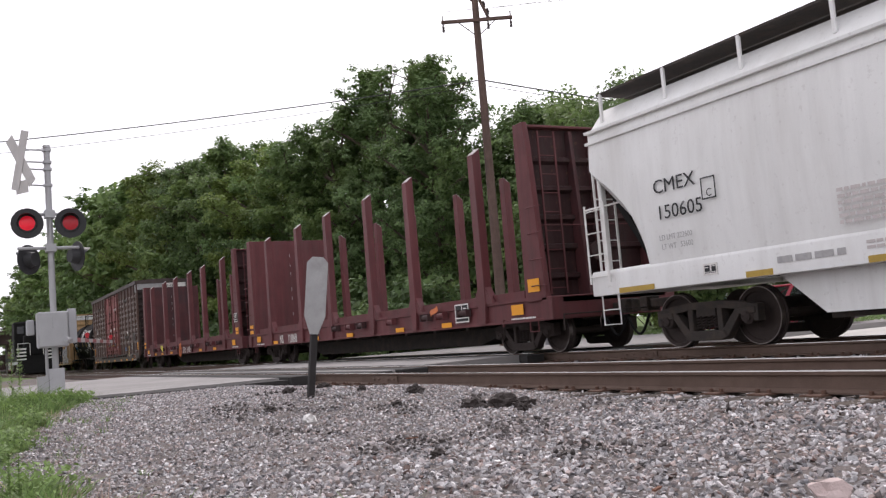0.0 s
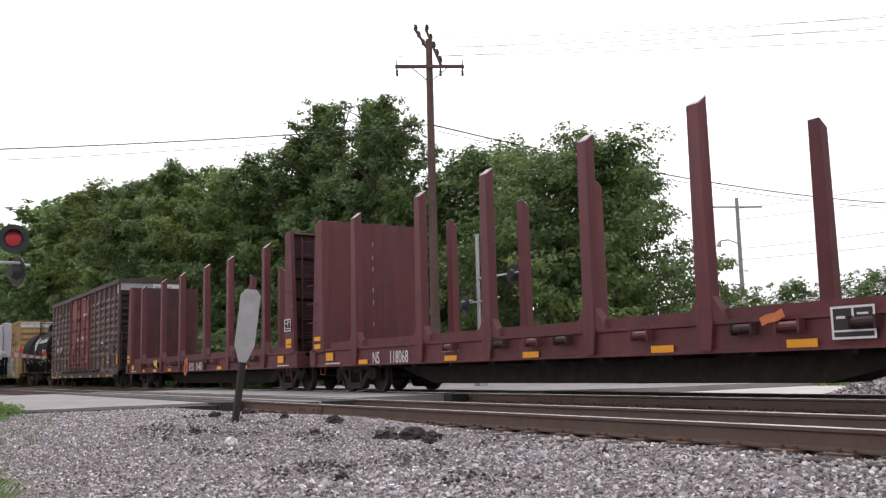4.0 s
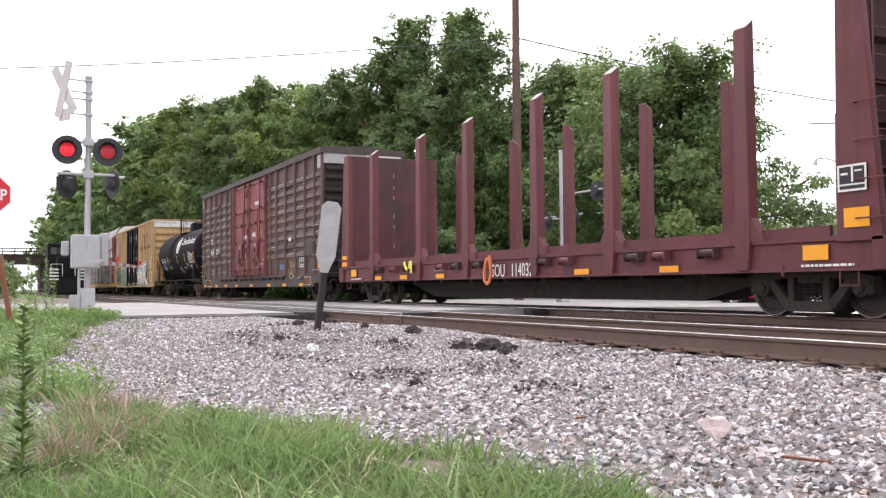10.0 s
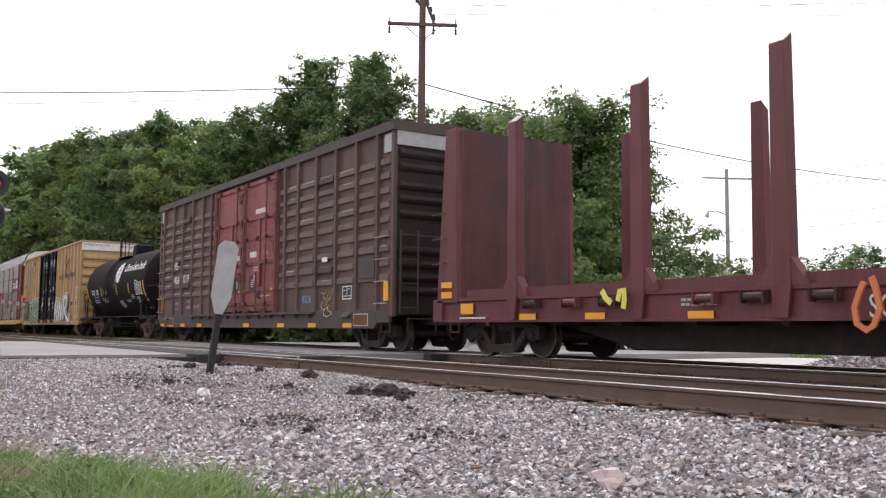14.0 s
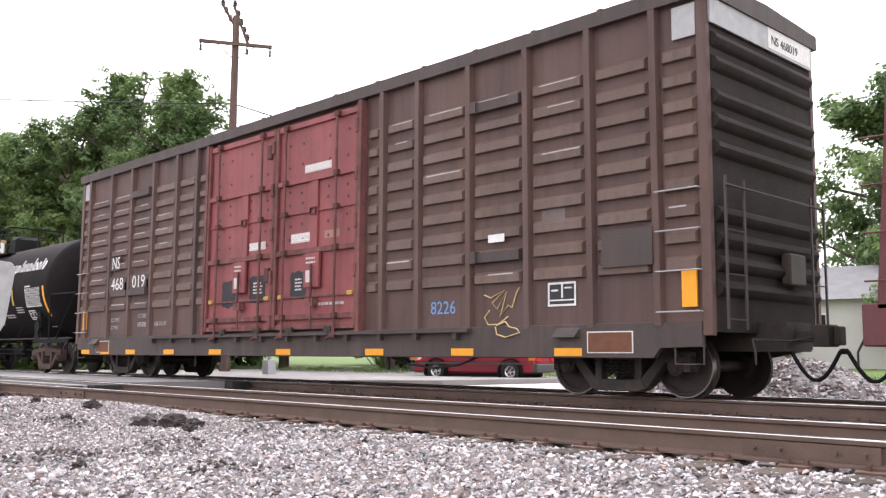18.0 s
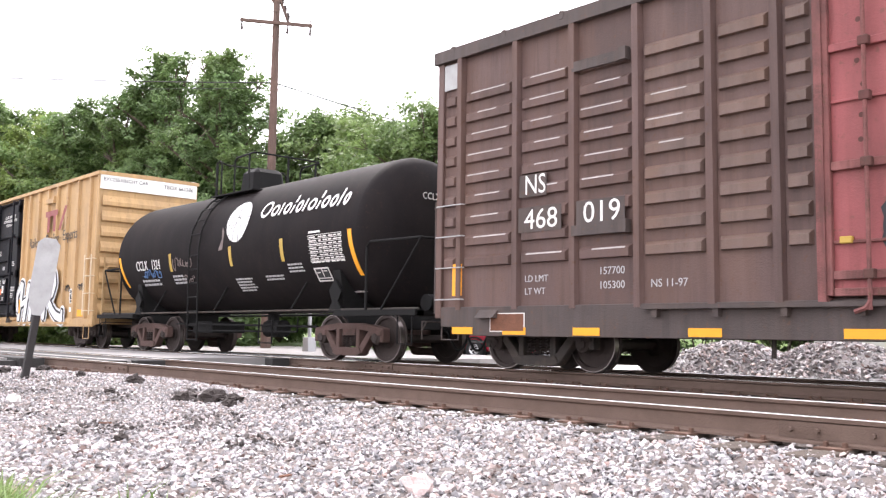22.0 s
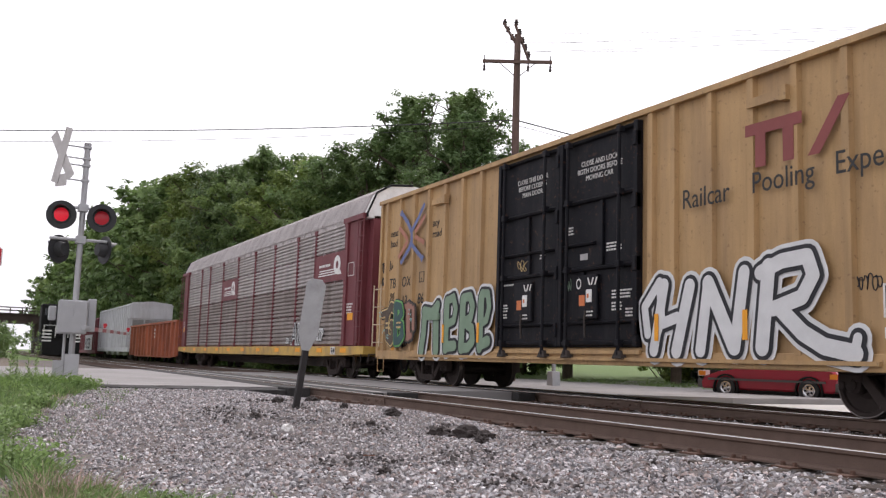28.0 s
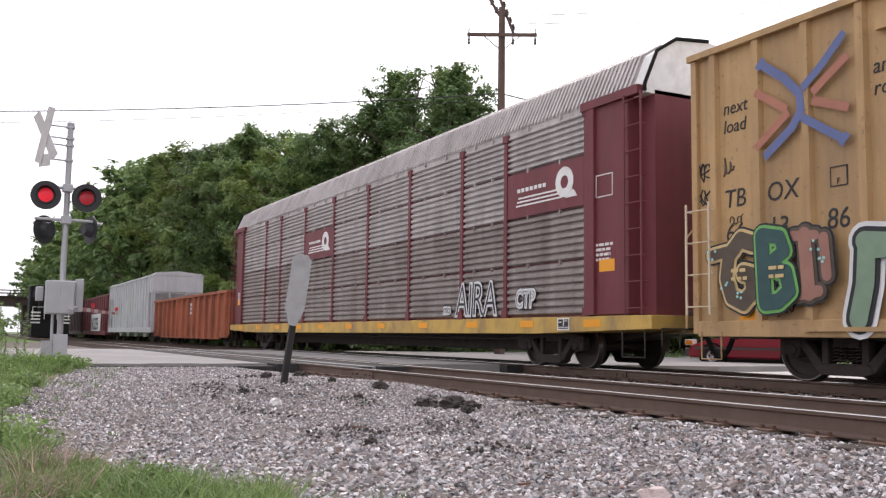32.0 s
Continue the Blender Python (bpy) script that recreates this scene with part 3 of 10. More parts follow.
GY = np.array([-400, -60, -12, -7.2, -6.6, -1.6, -0.9, 0.6, 3.4, 4.9, 5.5, 8.3, 9.4, 10.4, 13.5, 14.3, 15.2, 21.0, 24, 60, 400])
GZ = np.array([1.0, 0.4, -0.30, -0.42, -0.47, -0.46, -0.43, -0.40, -0.36, -0.28, -0.215, -0.215, -0.29, -0.25, -0.25, -0.38, -0.24, -0.22, -0.15, 0.5, 3.0])


def ground_z(x, y):
    x, y = np.asarray(x, float), np.asarray(y, float)
    z = np.interp(y, GY, GZ)
    rise = smooth01(-7.0, -18.0, x) * smooth01(6.0, 4.6, y) * smooth01(-60.0, -20.0, y)
    z = z + (-0.09 - z) * rise
    road = smooth01(-17.2, -18.4, x) * smooth01(-36.0, -34.0, x)
    z = z + (np.minimum(-0.17, z + 5) - z) * road
    z = z + 0.14 * np.exp(-((x + 12.0) ** 2 + (y - 4.2) ** 2) / 3.0)
    far = np.clip((np.hypot(x, y) - 250) / 800, 0, 1)
    return z * (1 - far) - 0.3 * far


EDGE_X = [-40, -25, -19.4, -16.5, -15.5, -13.9, -12.5, -11.4, -10.2, -9.2, -8.75, -8.55, -8.2, -7.6, -6.9, -6.4, -5.8, -5.3, -4.5, -4.0, -3.4, -1, 6]
EDGE_Y = [2.4, 2.6, 2.35, 1.9, 1.7, 1.15, 1.0, 0.80, 0.42, 0.12, 0.08, 0.70, 0.95, 0.75, 0.55, 0.95, 1.5, 1.9, 2.0, 2.2, 2.15, 2.3, 2.6]
BARE = [(-7.1, 0.36, 0.75, 0.20), (-8.7, 0.22, 0.75, 0.22), (-12.0, -0.35, 1.1, 0.10), (-6.1, -0.25, 0.5, 0.12)]


def region(x, y):
    """0 gravel, 1 rough soil with grass, 2 lawn."""
    wob = 0.35 * math.sin(1.7 * x) + 0.25 * math.sin(4.1 * x + 1) + 0.2 * math.sin(7.3 * y)
    edge = float(np.interp(x, EDGE_X, EDGE_Y)) + 0.10 * wob + 0.18 * noise.noise(Vector((1.9 * x, 1.3 * y, 7.7)))
    if any(((x - a) / c) ** 2 + ((y - b) / d) ** 2 < 1 + 0.5 * wob for a, b, c, d in BARE):
        return 0
    if y < edge:
        return 1
    if y > 14.6 + 0.5 * wob or x < -60:
        return 2
    return 0


def axis_steps(marks):
    out = []
    for a, b, s in marks:
        out += list(np.arange(a, b, s))
    return np.array(out + [marks[-1][1]])


gx = axis_steps([(-2400, -400, 200), (-400, -100, 20), (-100, -40, 4), (-40, -16, 0.5), (-16, 3, 0.18), (3, 20, 1.0), (20, 100, 8), (100, 400, 50), (400, 2400, 250)])
gy = axis_steps([(-2400, -400, 250), (-400, -60, 40), (-60, -8, 3), (-8, -1, 0.4), (-1, 6, 0.18), (6, 16, 0.4), (16, 40, 1.2), (40, 100, 6), (100, 400, 40), (400, 2400, 250)])
XX, YY = np.meshgrid(gx, gy, indexing="ij")
ZZ = ground_z(XX, YY)
near = (np.abs(XX + 8) < 16) & (YY > -2) & (YY < 6)
ZZ = ZZ + np.where(near, 0.018 * np.sin(9.1 * XX + 3 * np.sin(4 * YY)) * np.sin(8.3 * YY + 2), 0)
nx, ny = len(gx), len(gy)
verts = np.stack([XX, YY, ZZ], -1).reshape(-1, 3)
quads = [(i * ny + j, (i + 1) * ny + j, (i + 1) * ny + j + 1, i * ny + j + 1) for i in range(nx - 1) for j in range(ny - 1)]
gm = bpy.data.meshes.new("ground")
gm.from_pydata(verts.tolist(), [], quads)
for key in ("gravel", "soil", "lawn"):
    gm.materials.append(M[key])
gm.polygons.foreach_set("material_index", [region(0.5 * (gx[i] + gx[i + 1]), 0.5 * (gy[j] + gy[j + 1])) for i in range(nx - 1) for j in range(ny - 1)])
gm.shade_smooth()
tagged(new("ground", gm), "grey ballast gravel with grassy verge beside the railway tracks", "ground", kind="structure")


def slab(name, pts, top, thick, material, label, category):
    bm = bmesh.new()
    prism(bm, pts, "z", top - thick, top)
    return solo(name, bm, material, label, category, kind="structure", smooth=False)


# the road over the tracks: asphalt between the rails' panels
ROAD0, ROAD1 = -34.5, -18.3
edge_rnd = random.Random(3)


def ragged(x, y0, y1, step, amp):
    k = max(2, int(abs(y1 - y0) / step))
    return [(x + edge_rnd.uniform(-amp, amp), y0 + (y1 - y0) * i / k) for i in range(k + 1)]


slab("road", [(ROAD0, -30.0)] + ragged(ROAD1, -30, 1.2, 1.0, 0.12) + ragged(ROAD1 + 0.5, 2.0, 5.6, 0.3, 0.12) + [(ROAD0, 5.6)], -0.035, 0.22, M["asphalt"], "grey worn asphalt road leading over the crossing", "road")
slab("road_middle", [(ROAD0, 8.1), (ROAD1 + 0.9, 8.1), (ROAD1 + 0.9, 10.68), (ROAD0, 10.68)], -0.04, 0.22, M["asphalt"], "grey asphalt strip between the two tracks", "road")
slab("road_far", [(ROAD0, 13.22), (ROAD1 + 0.6, 13.22), (ROAD1 + 2, 16), (ROAD1 + 2, 60), (ROAD0 - 4, 60)], -0.06, 0.3, M["asphalt"], "grey asphalt road beyond the tracks", "road")
slab("road_lip", ragged(ROAD1 + 0.5, 2.2, 5.6, 0.25, 0.1) + [(ROAD1 + 1.1, 5.55), (ROAD1 + 1.0, 4.2), (ROAD1 + 0.9, 2.6)], -0.07, 0.2, M["tar"], "broken black tar edge of the road", "road edge")
slab("service_road", [(-40, 15.3), (-12.5, 15.0), (-9.5, 16.2), (-4, 16.8), (60, 16.8), (60, 23.0), (-40, 23.0)], -0.19, 0.2, M["concrete"], "pale concrete service road behind the tracks", "road")
sr_x = axis_steps([(-90, -36, 6), (-36, 4, 0.8), (4, 40, 6)])
sr_bm = bmesh.new()
sr_rows = []
for x in sr_x:
    near_edge = -0.85 - 0.45 * float(smooth01(-12, -22, x)) + 0.08 * math.sin(2.3 * x)
    sr_rows.append([sr_bm.verts.new((x, y, float(ground_z(x, y)) + 0.025)) for y in (-6.3, -4.5, -2.6, near_edge)])
for a, b in zip(sr_rows, sr_rows[1:]):
    for i in range(3):
        sr_bm.faces.new((a[i], b[i], b[i + 1], a[i + 1]))
solo("side_road", sr_bm, M["asphalt"], "grey asphalt side road along the railway", "road", kind="structure")


def rail(name, y, x0, x1):
    root = thing(name, "worn steel rail with brown rusted web and polished head", "rail", "rails of the tracks", pose(0, y, RZ), kind="structure")
    bm = bmesh.new()
    prism(bm, [(-0.07, -0.18), (0.07, -0.18), (0.07, -0.165), (0.012, -0.145), (0.009, -0.05), (0.034, -0.035), (0.036, -0.008), (-0.036, -0.008), (-0.034, -0.035), (-0.009, -0.05), (-0.012, -0.145), (-0.07, -0.165)], "x", x0, x1)
    part("rail_body", bm, M["rail_web"], root, smooth=False)
    bm = bmesh.new()
    prism(bm, [(-0.0355, -0.0085), (0.0355, -0.0085), (0.033, -0.002), (0.02, 0.0), (-0.02, 0.0), (-0.033, -0.002)], "x", x0, x1)
    part("running_surface", bm, M["rail_head"], root, "polished steel rail head", smooth=False)
    return root


TRACKS = []
for RZ, ya, yb in ((0.0, 6.1, 7.6), (-0.03, 11.2, 12.7)):
    rails = [rail("rail", y, -320, 160) for y in (ya, yb)]
    TRACKS.append(rails)
    bm = bmesh.new()
    for side in (-1, 1):
        for k in range(3):
            x = -2.7 + 0.02 * side - 11.4 * k
            y = ya
            box(bm, x - 0.45, x + 0.45, y + side * 0.011, y + side * 0.034, RZ - 0.15, RZ - 0.045)
            for b in (-0.36, -0.18, 0.18, 0.36):
                rod(bm, (x + b, y + side * 0.03, RZ - 0.095), (x + b, y + side * 0.065, RZ - 0.095), 0.016, 6)
    jb = part("joint_bar", bm, M["rail_web"], rails[0])
    jb.matrix_basis = pose(0, -ya, -RZ)

tie_bm = bmesh.new()
box(tie_bm, -0.115, 0.115, -1.3, 1.3, -0.17, 0)
tie_me = mesh_of("tie", tie_bm, M["tie"], smooth=False, bevel=0.008)
plate_bm = bmesh.new()
box(plate_bm, -0.095, 0.095, -0.185, 0.185, 0, 0.014)
for sx in (-0.06, 0.06):
    for sy in (-0.088, 0.088, 0.15):
        box(plate_bm, sx - 0.011, sx + 0.011, sy - 0.016, sy + 0.016, 0.012, 0.045)
plate_me = mesh_of("tie_plate", plate_bm, M["plate_rust"], smooth=False)
for (rails, ya, yb, z0) in ((TRACKS[0], 6.1, 7.6, 0.0), (TRACKS[1], 11.2, 12.7, -0.03)):
    bed = thing("track_bed", "dark timber ties with rusty tie plates under the rails", "railway ties", "track ties", pose(0, 0.5 * (ya + yb), z0 - 0.194), kind="structure")
    trnd = random.Random(int(ya))
    for k in range(58):
        x = 9.0 - 0.535 * k + trnd.uniform(-0.03, 0.03)
        if x < -17.3:
            break
        shared("tie", tie_me, bed, pose(x, trnd.uniform(-0.04, 0.04), 0, 0, 0, trnd.uniform(-1.2, 1.2)))
        for y in (ya, yb):
            shared("tie_plate", plate_me, bed, pose(x, y - 0.5 * (ya + yb), 0.001, 0, 0, 0))
    bm = bmesh.new()
    for k in range(150):
        x = -36.0 - 0.6 * k
        box(bm, x - 0.12, x + 0.12, -1.3, 1.3, -0.17, 0)
    far_ties = part("far_ties", bm, M["tie"], bed, smooth=False)
    far_ties["kind"] = "stuff"

# crossing panels: dark boards and asphalt fill beside and between the rails
crossing = thing("crossing_panel", "dark rubber and timber panels filling the level crossing", "crossing panel", m=pose(0, 0, 0), kind="structure")
for RZ, ya, yb in ((0.0, 6.1, 7.6), (-0.03, 11.2, 12.7)):
    for y0, y1, x_end, key in ((ya - 0.52, ya - 0.09, -17.1, "tar"), (ya + 0.11, ya + 0.62, -15.2, "tar"), (ya + 0.64, yb - 0.64, -15.6, "asphalt"), (yb - 0.62, yb - 0.11, -15.4, "tar"), (yb + 0.09, yb + 0.5, -16.0, "tar")):
        bm = bmesh.new()
        box(bm, ROAD0, x_end, y0, y1, RZ - 0.19, RZ - 0.018)
        part("panel", bm, M[key], crossing, smooth=False, bevel=0.01)


# ---- ballast stones ----
def stone_shapes(count, seed):
    rnd = random.Random(seed)
    out = []
    for _ in range(count):
        bm = bmesh.new()
        for _ in range(8):
            v = Vector((rnd.gauss(0, 1), rnd.gauss(0, 1), rnd.gauss(0, 1))).normalized() * rnd.uniform(0.8, 1.1)
            bm.verts.new((v.x, v.y * rnd.uniform(0.65, 0.95), v.z * 0.62))
        bmesh.ops.convex_hull(bm, input=bm.verts)
        loose = [v for v in bm.verts if not v.link_faces]
        bmesh.ops.delete(bm, geom=loose, context="VERTS")
        bmesh.ops.triangulate(bm, faces=bm.faces)
        bm.verts.index_update()
        out.append((np.array([v.co[:] for v in bm.verts]), np.array([[v.index for v in f.verts] for f in bm.faces])))
        bm.free()
    return out


def scatter_mesh(name, shapes, places, sizes, material, seed, tumble=True, jitter=0.0):
    rng = np.random.RandomState(seed)
    vs, fs, base = [], [], 0
    pick = rng.randint(0, len(shapes), len(places))
    for s, (sv, sf) in enumerate(shapes):
        idx = np.where(pick == s)[0]
        if not len(idx):
            continue
        a = rng.uniform(0, 2 * np.pi, len(idx))
        tx, ty = (rng.normal(0, 0.5, len(idx)), rng.normal(0, 0.5, len(idx))) if tumble else (np.zeros(len(idx)), np.zeros(len(idx)))
        ca, sa, cx, sx, cy, sy = np.cos(a), np.sin(a), np.cos(tx), np.sin(tx), np.cos(ty), np.sin(ty)
        v = sv[None] * sizes[idx][:, None, None]
        x, y, z = v[..., 0], v[..., 1], v[..., 2]
        y, z = y * cx[:, None] - z * sx[:, None], y * sx[:, None] + z * cx[:, None]
        x, z = x * cy[:, None] + z * sy[:, None], -x * sy[:, None] + z * cy[:, None]
        x, y = x * ca[:, None] - y * sa[:, None], x * sa[:, None] + y * ca[:, None]
        v = np.stack([x, y, z], -1) + places[idx][:, None, :]
        k, m = len(idx), len(sv)
        fs.append((sf[None] + (np.arange(k) * m)[:, None, None]).reshape(-1, 3) + base)
        vs.append(v.reshape(-1, 3))
        base += k * m
    vs, fs = np.concatenate(vs), np.concatenate(fs)
    me = bpy.data.meshes.new(name)
    me.vertices.add(len(vs))
    me.vertices.foreach_set("co", vs.ravel())
    me.loops.add(3 * len(fs))
    me.loops.foreach_set("vertex_index", fs.ravel().astype(np.int32))
    me.polygons.add(len(fs))
    me.polygons.foreach_set("loop_start", np.arange(0, 3 * len(fs), 3, dtype=np.int32))
    me.update(calc_edges=True)
    me.validate()
    me.shade_flat()
    me.materials.append(material)
    return me


STONES = stone_shapes(14, 5)


def strew(name, x0, x1, y0, y1, count, s0, s1, seed, label, keep=None, lift=0.3, material="stone"):
    rng = np.random.RandomState(seed)
    x, y = rng.uniform(x0, x1, count), rng.uniform(y0, y1, count)
    ok = np.ones(count, bool) if keep is None else np.array([keep(a, b) for a, b in zip(x, y)])
    x, y = x[ok], y[ok]
    s = s0 + (s1 - s0) * rng.beta(1.6, 3.0, len(x))
    z = ground_z(x, y) + s * lift * rng.uniform(0.2, 1.4, len(x))
    me = scatter_mesh(name, STONES, np.stack([x, y, z], -1), s, M[material], seed)
    return tagged(new(name, me), label, "gravel", kind="stuff")


on_gravel = lambda x, y: region(x, y) == 0 and not (x < ROAD1 + 0.7 and y > 1.5)
strew("ballast", 2.0, 7.0, 1.4, 5.95, 11000, 0.016, 0.046, 19, "loose grey crushed ballast stones", on_gravel)
strew("ballast", -7.5, 2.0, 0.3, 5.95, 42000, 0.014, 0.043, 11, "loose grey and pinkish crushed ballast stones", on_gravel)
strew("ballast", -17.8, -7.5, 0.3, 5.95, 46000, 0.012, 0.034, 12, "loose grey crushed ballast stones, finer towards the road", on_gravel)
strew("ballast", -17.0, 6.0, 6.15, 7.5, 5500, 0.02, 0.05, 13, "grey ballast stones between the rails", lift=0.5)
strew("ballast", -17.0, 4.0, 7.7, 11.1, 8000, 0.025, 0.055, 14, "grey ballast stones between the two tracks")
strew("ballast", -17.0, 3.0, 12.8, 14.6, 3500, 0.03, 0.06, 15, "grey ballast stones behind the far track")
clumpy = lambda x, y: noise.noise(Vector((x * 1.1, y * 1.6, 4.2))) > -0.05 + 0.3 * abs(y - 4.1) and region(x, y) == 0
strew("rubble", -13.5, -5.5, 2.8, 5.4, 3600, 0.010, 0.045, 17, "dark broken asphalt rubble scattered over the ballast", clumpy, 0.9, "rubble")
strew("pebbles", -16.0, -1.0, -1.0, 2.4, 12000, 0.008, 0.028, 16, "small pebbles in the rough grass verge", lambda x, y: region(x, y) == 1)


def gravel_heap(cx, cy, rx, ry, h, count, seed):
    root = thing("gravel_heap", "heaped pile of grey crushed stone beside the service road", "gravel pile", "gravel heaps", pose(cx, cy, -0.24))
    rng = np.random.RandomState(seed)
    bm = bmesh.new()
    lathe(bm, [(1.0, -0.3), (1.0, 0.0), (0.8, 0.22), (0.55, 0.55), (0.3, 0.86), (0.1, 0.98), (0.02, 1.0)], "z", 28)
    for v in bm.verts:
        k = 1 + 0.12 * noise.noise(Vector((v.co.x * 2 + seed, v.co.y * 2, v.co.z * 3)))
        v.co = Vector((v.co.x * rx * k, v.co.y * ry * k, v.co.z * h))
    part("heap_core", bm, M["rubble_pale"], root)
    a, r = rng.uniform(0, 2 * np.pi, count), np.sqrt(rng.uniform(0, 1, count))
    z = h * np.interp(r, [0, 0.1, 0.3, 0.55, 0.8, 1.0], [1.0, 0.98, 0.86, 0.55, 0.22, 0.0])
    pts = np.stack([rx * r * np.cos(a), ry * r * np.sin(a), z + 0.015], -1)
    me = scatter_mesh("crushed_stone", STONES, pts, rng.uniform(0.03, 0.075, count), M["stone"], seed)
    ob = new("crushed_stone", me)
    ob.parent = root
    ob["kind"] = "stuff"


gravel_heap(-9.4, 15.9, 2.2, 1.3, 0.68, 3600, 21)
gravel_heap(-7.4, 16.0, 2.1, 1.3, 0.72, 3600, 22)


# ---- the train ----
TRAIN_Y, TRAIN_Z = 11.95, -0.03
CARS, WHEELSETS = [], []


def wheel_meshes(r):
    bm = bmesh.new()
    for s in (-1, 1):
        lathe(bm, [(0.09, s * 0.66), (0.13, s * 0.665), (0.18, s * 0.705), (r - 0.09, s * 0.70), (r - 0.075, s * 0.69), (r + 0.028, s * 0.69), (r + 0.026, s * 0.712), (r, s * 0.73), (r - 0.003, s * 0.822), (r - 0.012, s * 0.826), (r - 0.072, s * 0.824), (r - 0.085, s * 0.79), (0.19, s * 0.77), (0.13, s * 0.80), (0.09, s * 0.80)], "y", 36, close=True)
    rod(bm, (0, -1.06, 0), (0, 1.06, 0), 0.08, 12)
    return mesh_of("wheelset", bm, M["wheel"])


def rim_mesh(r):
    bm = bmesh.new()
    for s in (-1, 1)[:1]:
        lathe(bm, [(r - 0.001, s * 0.74), (r + 0.002, s * 0.74), (r - 0.001, s * 0.8275), (r - 0.010, s * 0.8285), (r - 0.016, s * 0.8275)], "y", 36, close=True)
    return mesh_of("tread", bm, M["bright_rim"])


def frame_mesh(key):
    bm = bmesh.new()
    w0, w1 = -0.085, 0.085
    prism(bm, [(-1.12, 0.60), (-0.78, 0.655), (-0.32, 0.70), (0.32, 0.70), (0.78, 0.655), (1.12, 0.60), (1.12, 0.50), (0.75, 0.54), (0.32, 0.585), (-0.32, 0.585), (-0.75, 0.54), (-1.12, 0.50)], "y", w0, w1)
    for s in (-1, 1):
        prism(bm, [(s * 0.66, 0.555), (s * 0.82, 0.545), (s * 0.46, 0.12), (s * 0.30, 0.12), (s * 0.36, 0.24)], "y", w0, w1)
        box(bm, min(s * 0.27, s * 0.38), max(s * 0.27, s * 0.38), w0, w1, 0.16, 0.60)
        box(bm, min(s * 0.72, s * 1.08), max(s * 0.72, s * 1.08), w0 - 0.02, w1 + 0.02, 0.46, 0.565)
        box(bm, min(s * 1.02, s * 1.12), max(s * 1.02, s * 1.12), w0, w1, 0.34, 0.55)
    prism(bm, [(-0.46, 0.12), (-0.40, 0.235), (0.40, 0.235), (0.46, 0.12), (0.34, 0.075), (-0.34, 0.075)], "y", w0 - 0.03, w1 + 0.03)
    return mesh_of("side_frame", bm, M[key], smooth=False, bevel=0.012)


def spring_mesh():
    bm = bmesh.new()
    turns = [(0.05 * math.cos(0.785 * k), 0.05 * math.sin(0.785 * k), 0.25 + 0.29 * k / 52) for k in range(53)]
    pipe(bm, turns, 0.011, 4)
    return mesh_of("spring", bm, M["truck_iron"])


def bearing_mesh():
    bm = bmesh.new()
    lathe(bm, [(0.12, -0.1), (0.125, 0.06), (0.09, 0.09), (0.085, 0.12)], "y", 16)
    for k in range(3):
        a = 2.1 * k
        rod(bm, (0.055 * math.cos(a), 0.11, 0.055 * math.sin(a)), (0.055 * math.cos(a), 0.135, 0.055 * math.sin(a)), 0.016, 6)
    return mesh_of("bearing_cap", bm, M["truck_iron"])


WH = {r: (wheel_meshes(r), rim_mesh(r)) for r in (0.42, 0.45)}
FRAMES = {k: frame_mesh(k) for k in ("truck_iron", "truck_rust", "steel_dark")}
SPRINGS, BEARING = spring_mesh(), bearing_mesh()


def truck(car, xc, r=0.42, key="truck_iron"):
    bm = bmesh.new()
    box(bm, -0.21, 0.21, -1.05, 1.05, 0.50, 0.64)
    box(bm, -0.17, 0.17, -0.7, 0.7, 0.30, 0.52)
    lathe(bm, [(0.2, 0.63), (0.2, 0.72)], "z", 16)
    for s in (-1, 1):
        box(bm, s * 0.40 - 0.04, s * 0.40 + 0.04, -0.75, 0.75, 0.30, 0.42)
    tr = part("truck", bm, M[key], car, at=(xc, 0, 0))
    dz = r - 0.42
    for s in (-1, 1):
        shared("side_frame", FRAMES[key], tr, pose(0, s * 1.0, dz))
        for x in (-0.19, -0.065, 0.065, 0.19):
            shared("spring", SPRINGS, tr, pose(x, s * 1.0, dz))
        for x in (-0.89, 0.89):
            shared("bearing_cap", BEARING, tr, pose(x, s * 1.0, r, 0, 0, 0 if s > 0 else 180))
    for x in (-0.89, 0.89):
        ws = shared("wheelset", WH[r][0], tr, pose(x, 0, r))
        tread = WH[r][1]
        ws.data = WH[r][0]
        WHEELSETS.append((ws, x, r, r))
        tb = shared("tread", tread, tr, pose(x, 0, r))
        tb["label"] = "polished wheel tread"
        WHEELSETS.append((tb, x, r, r))
    return tr


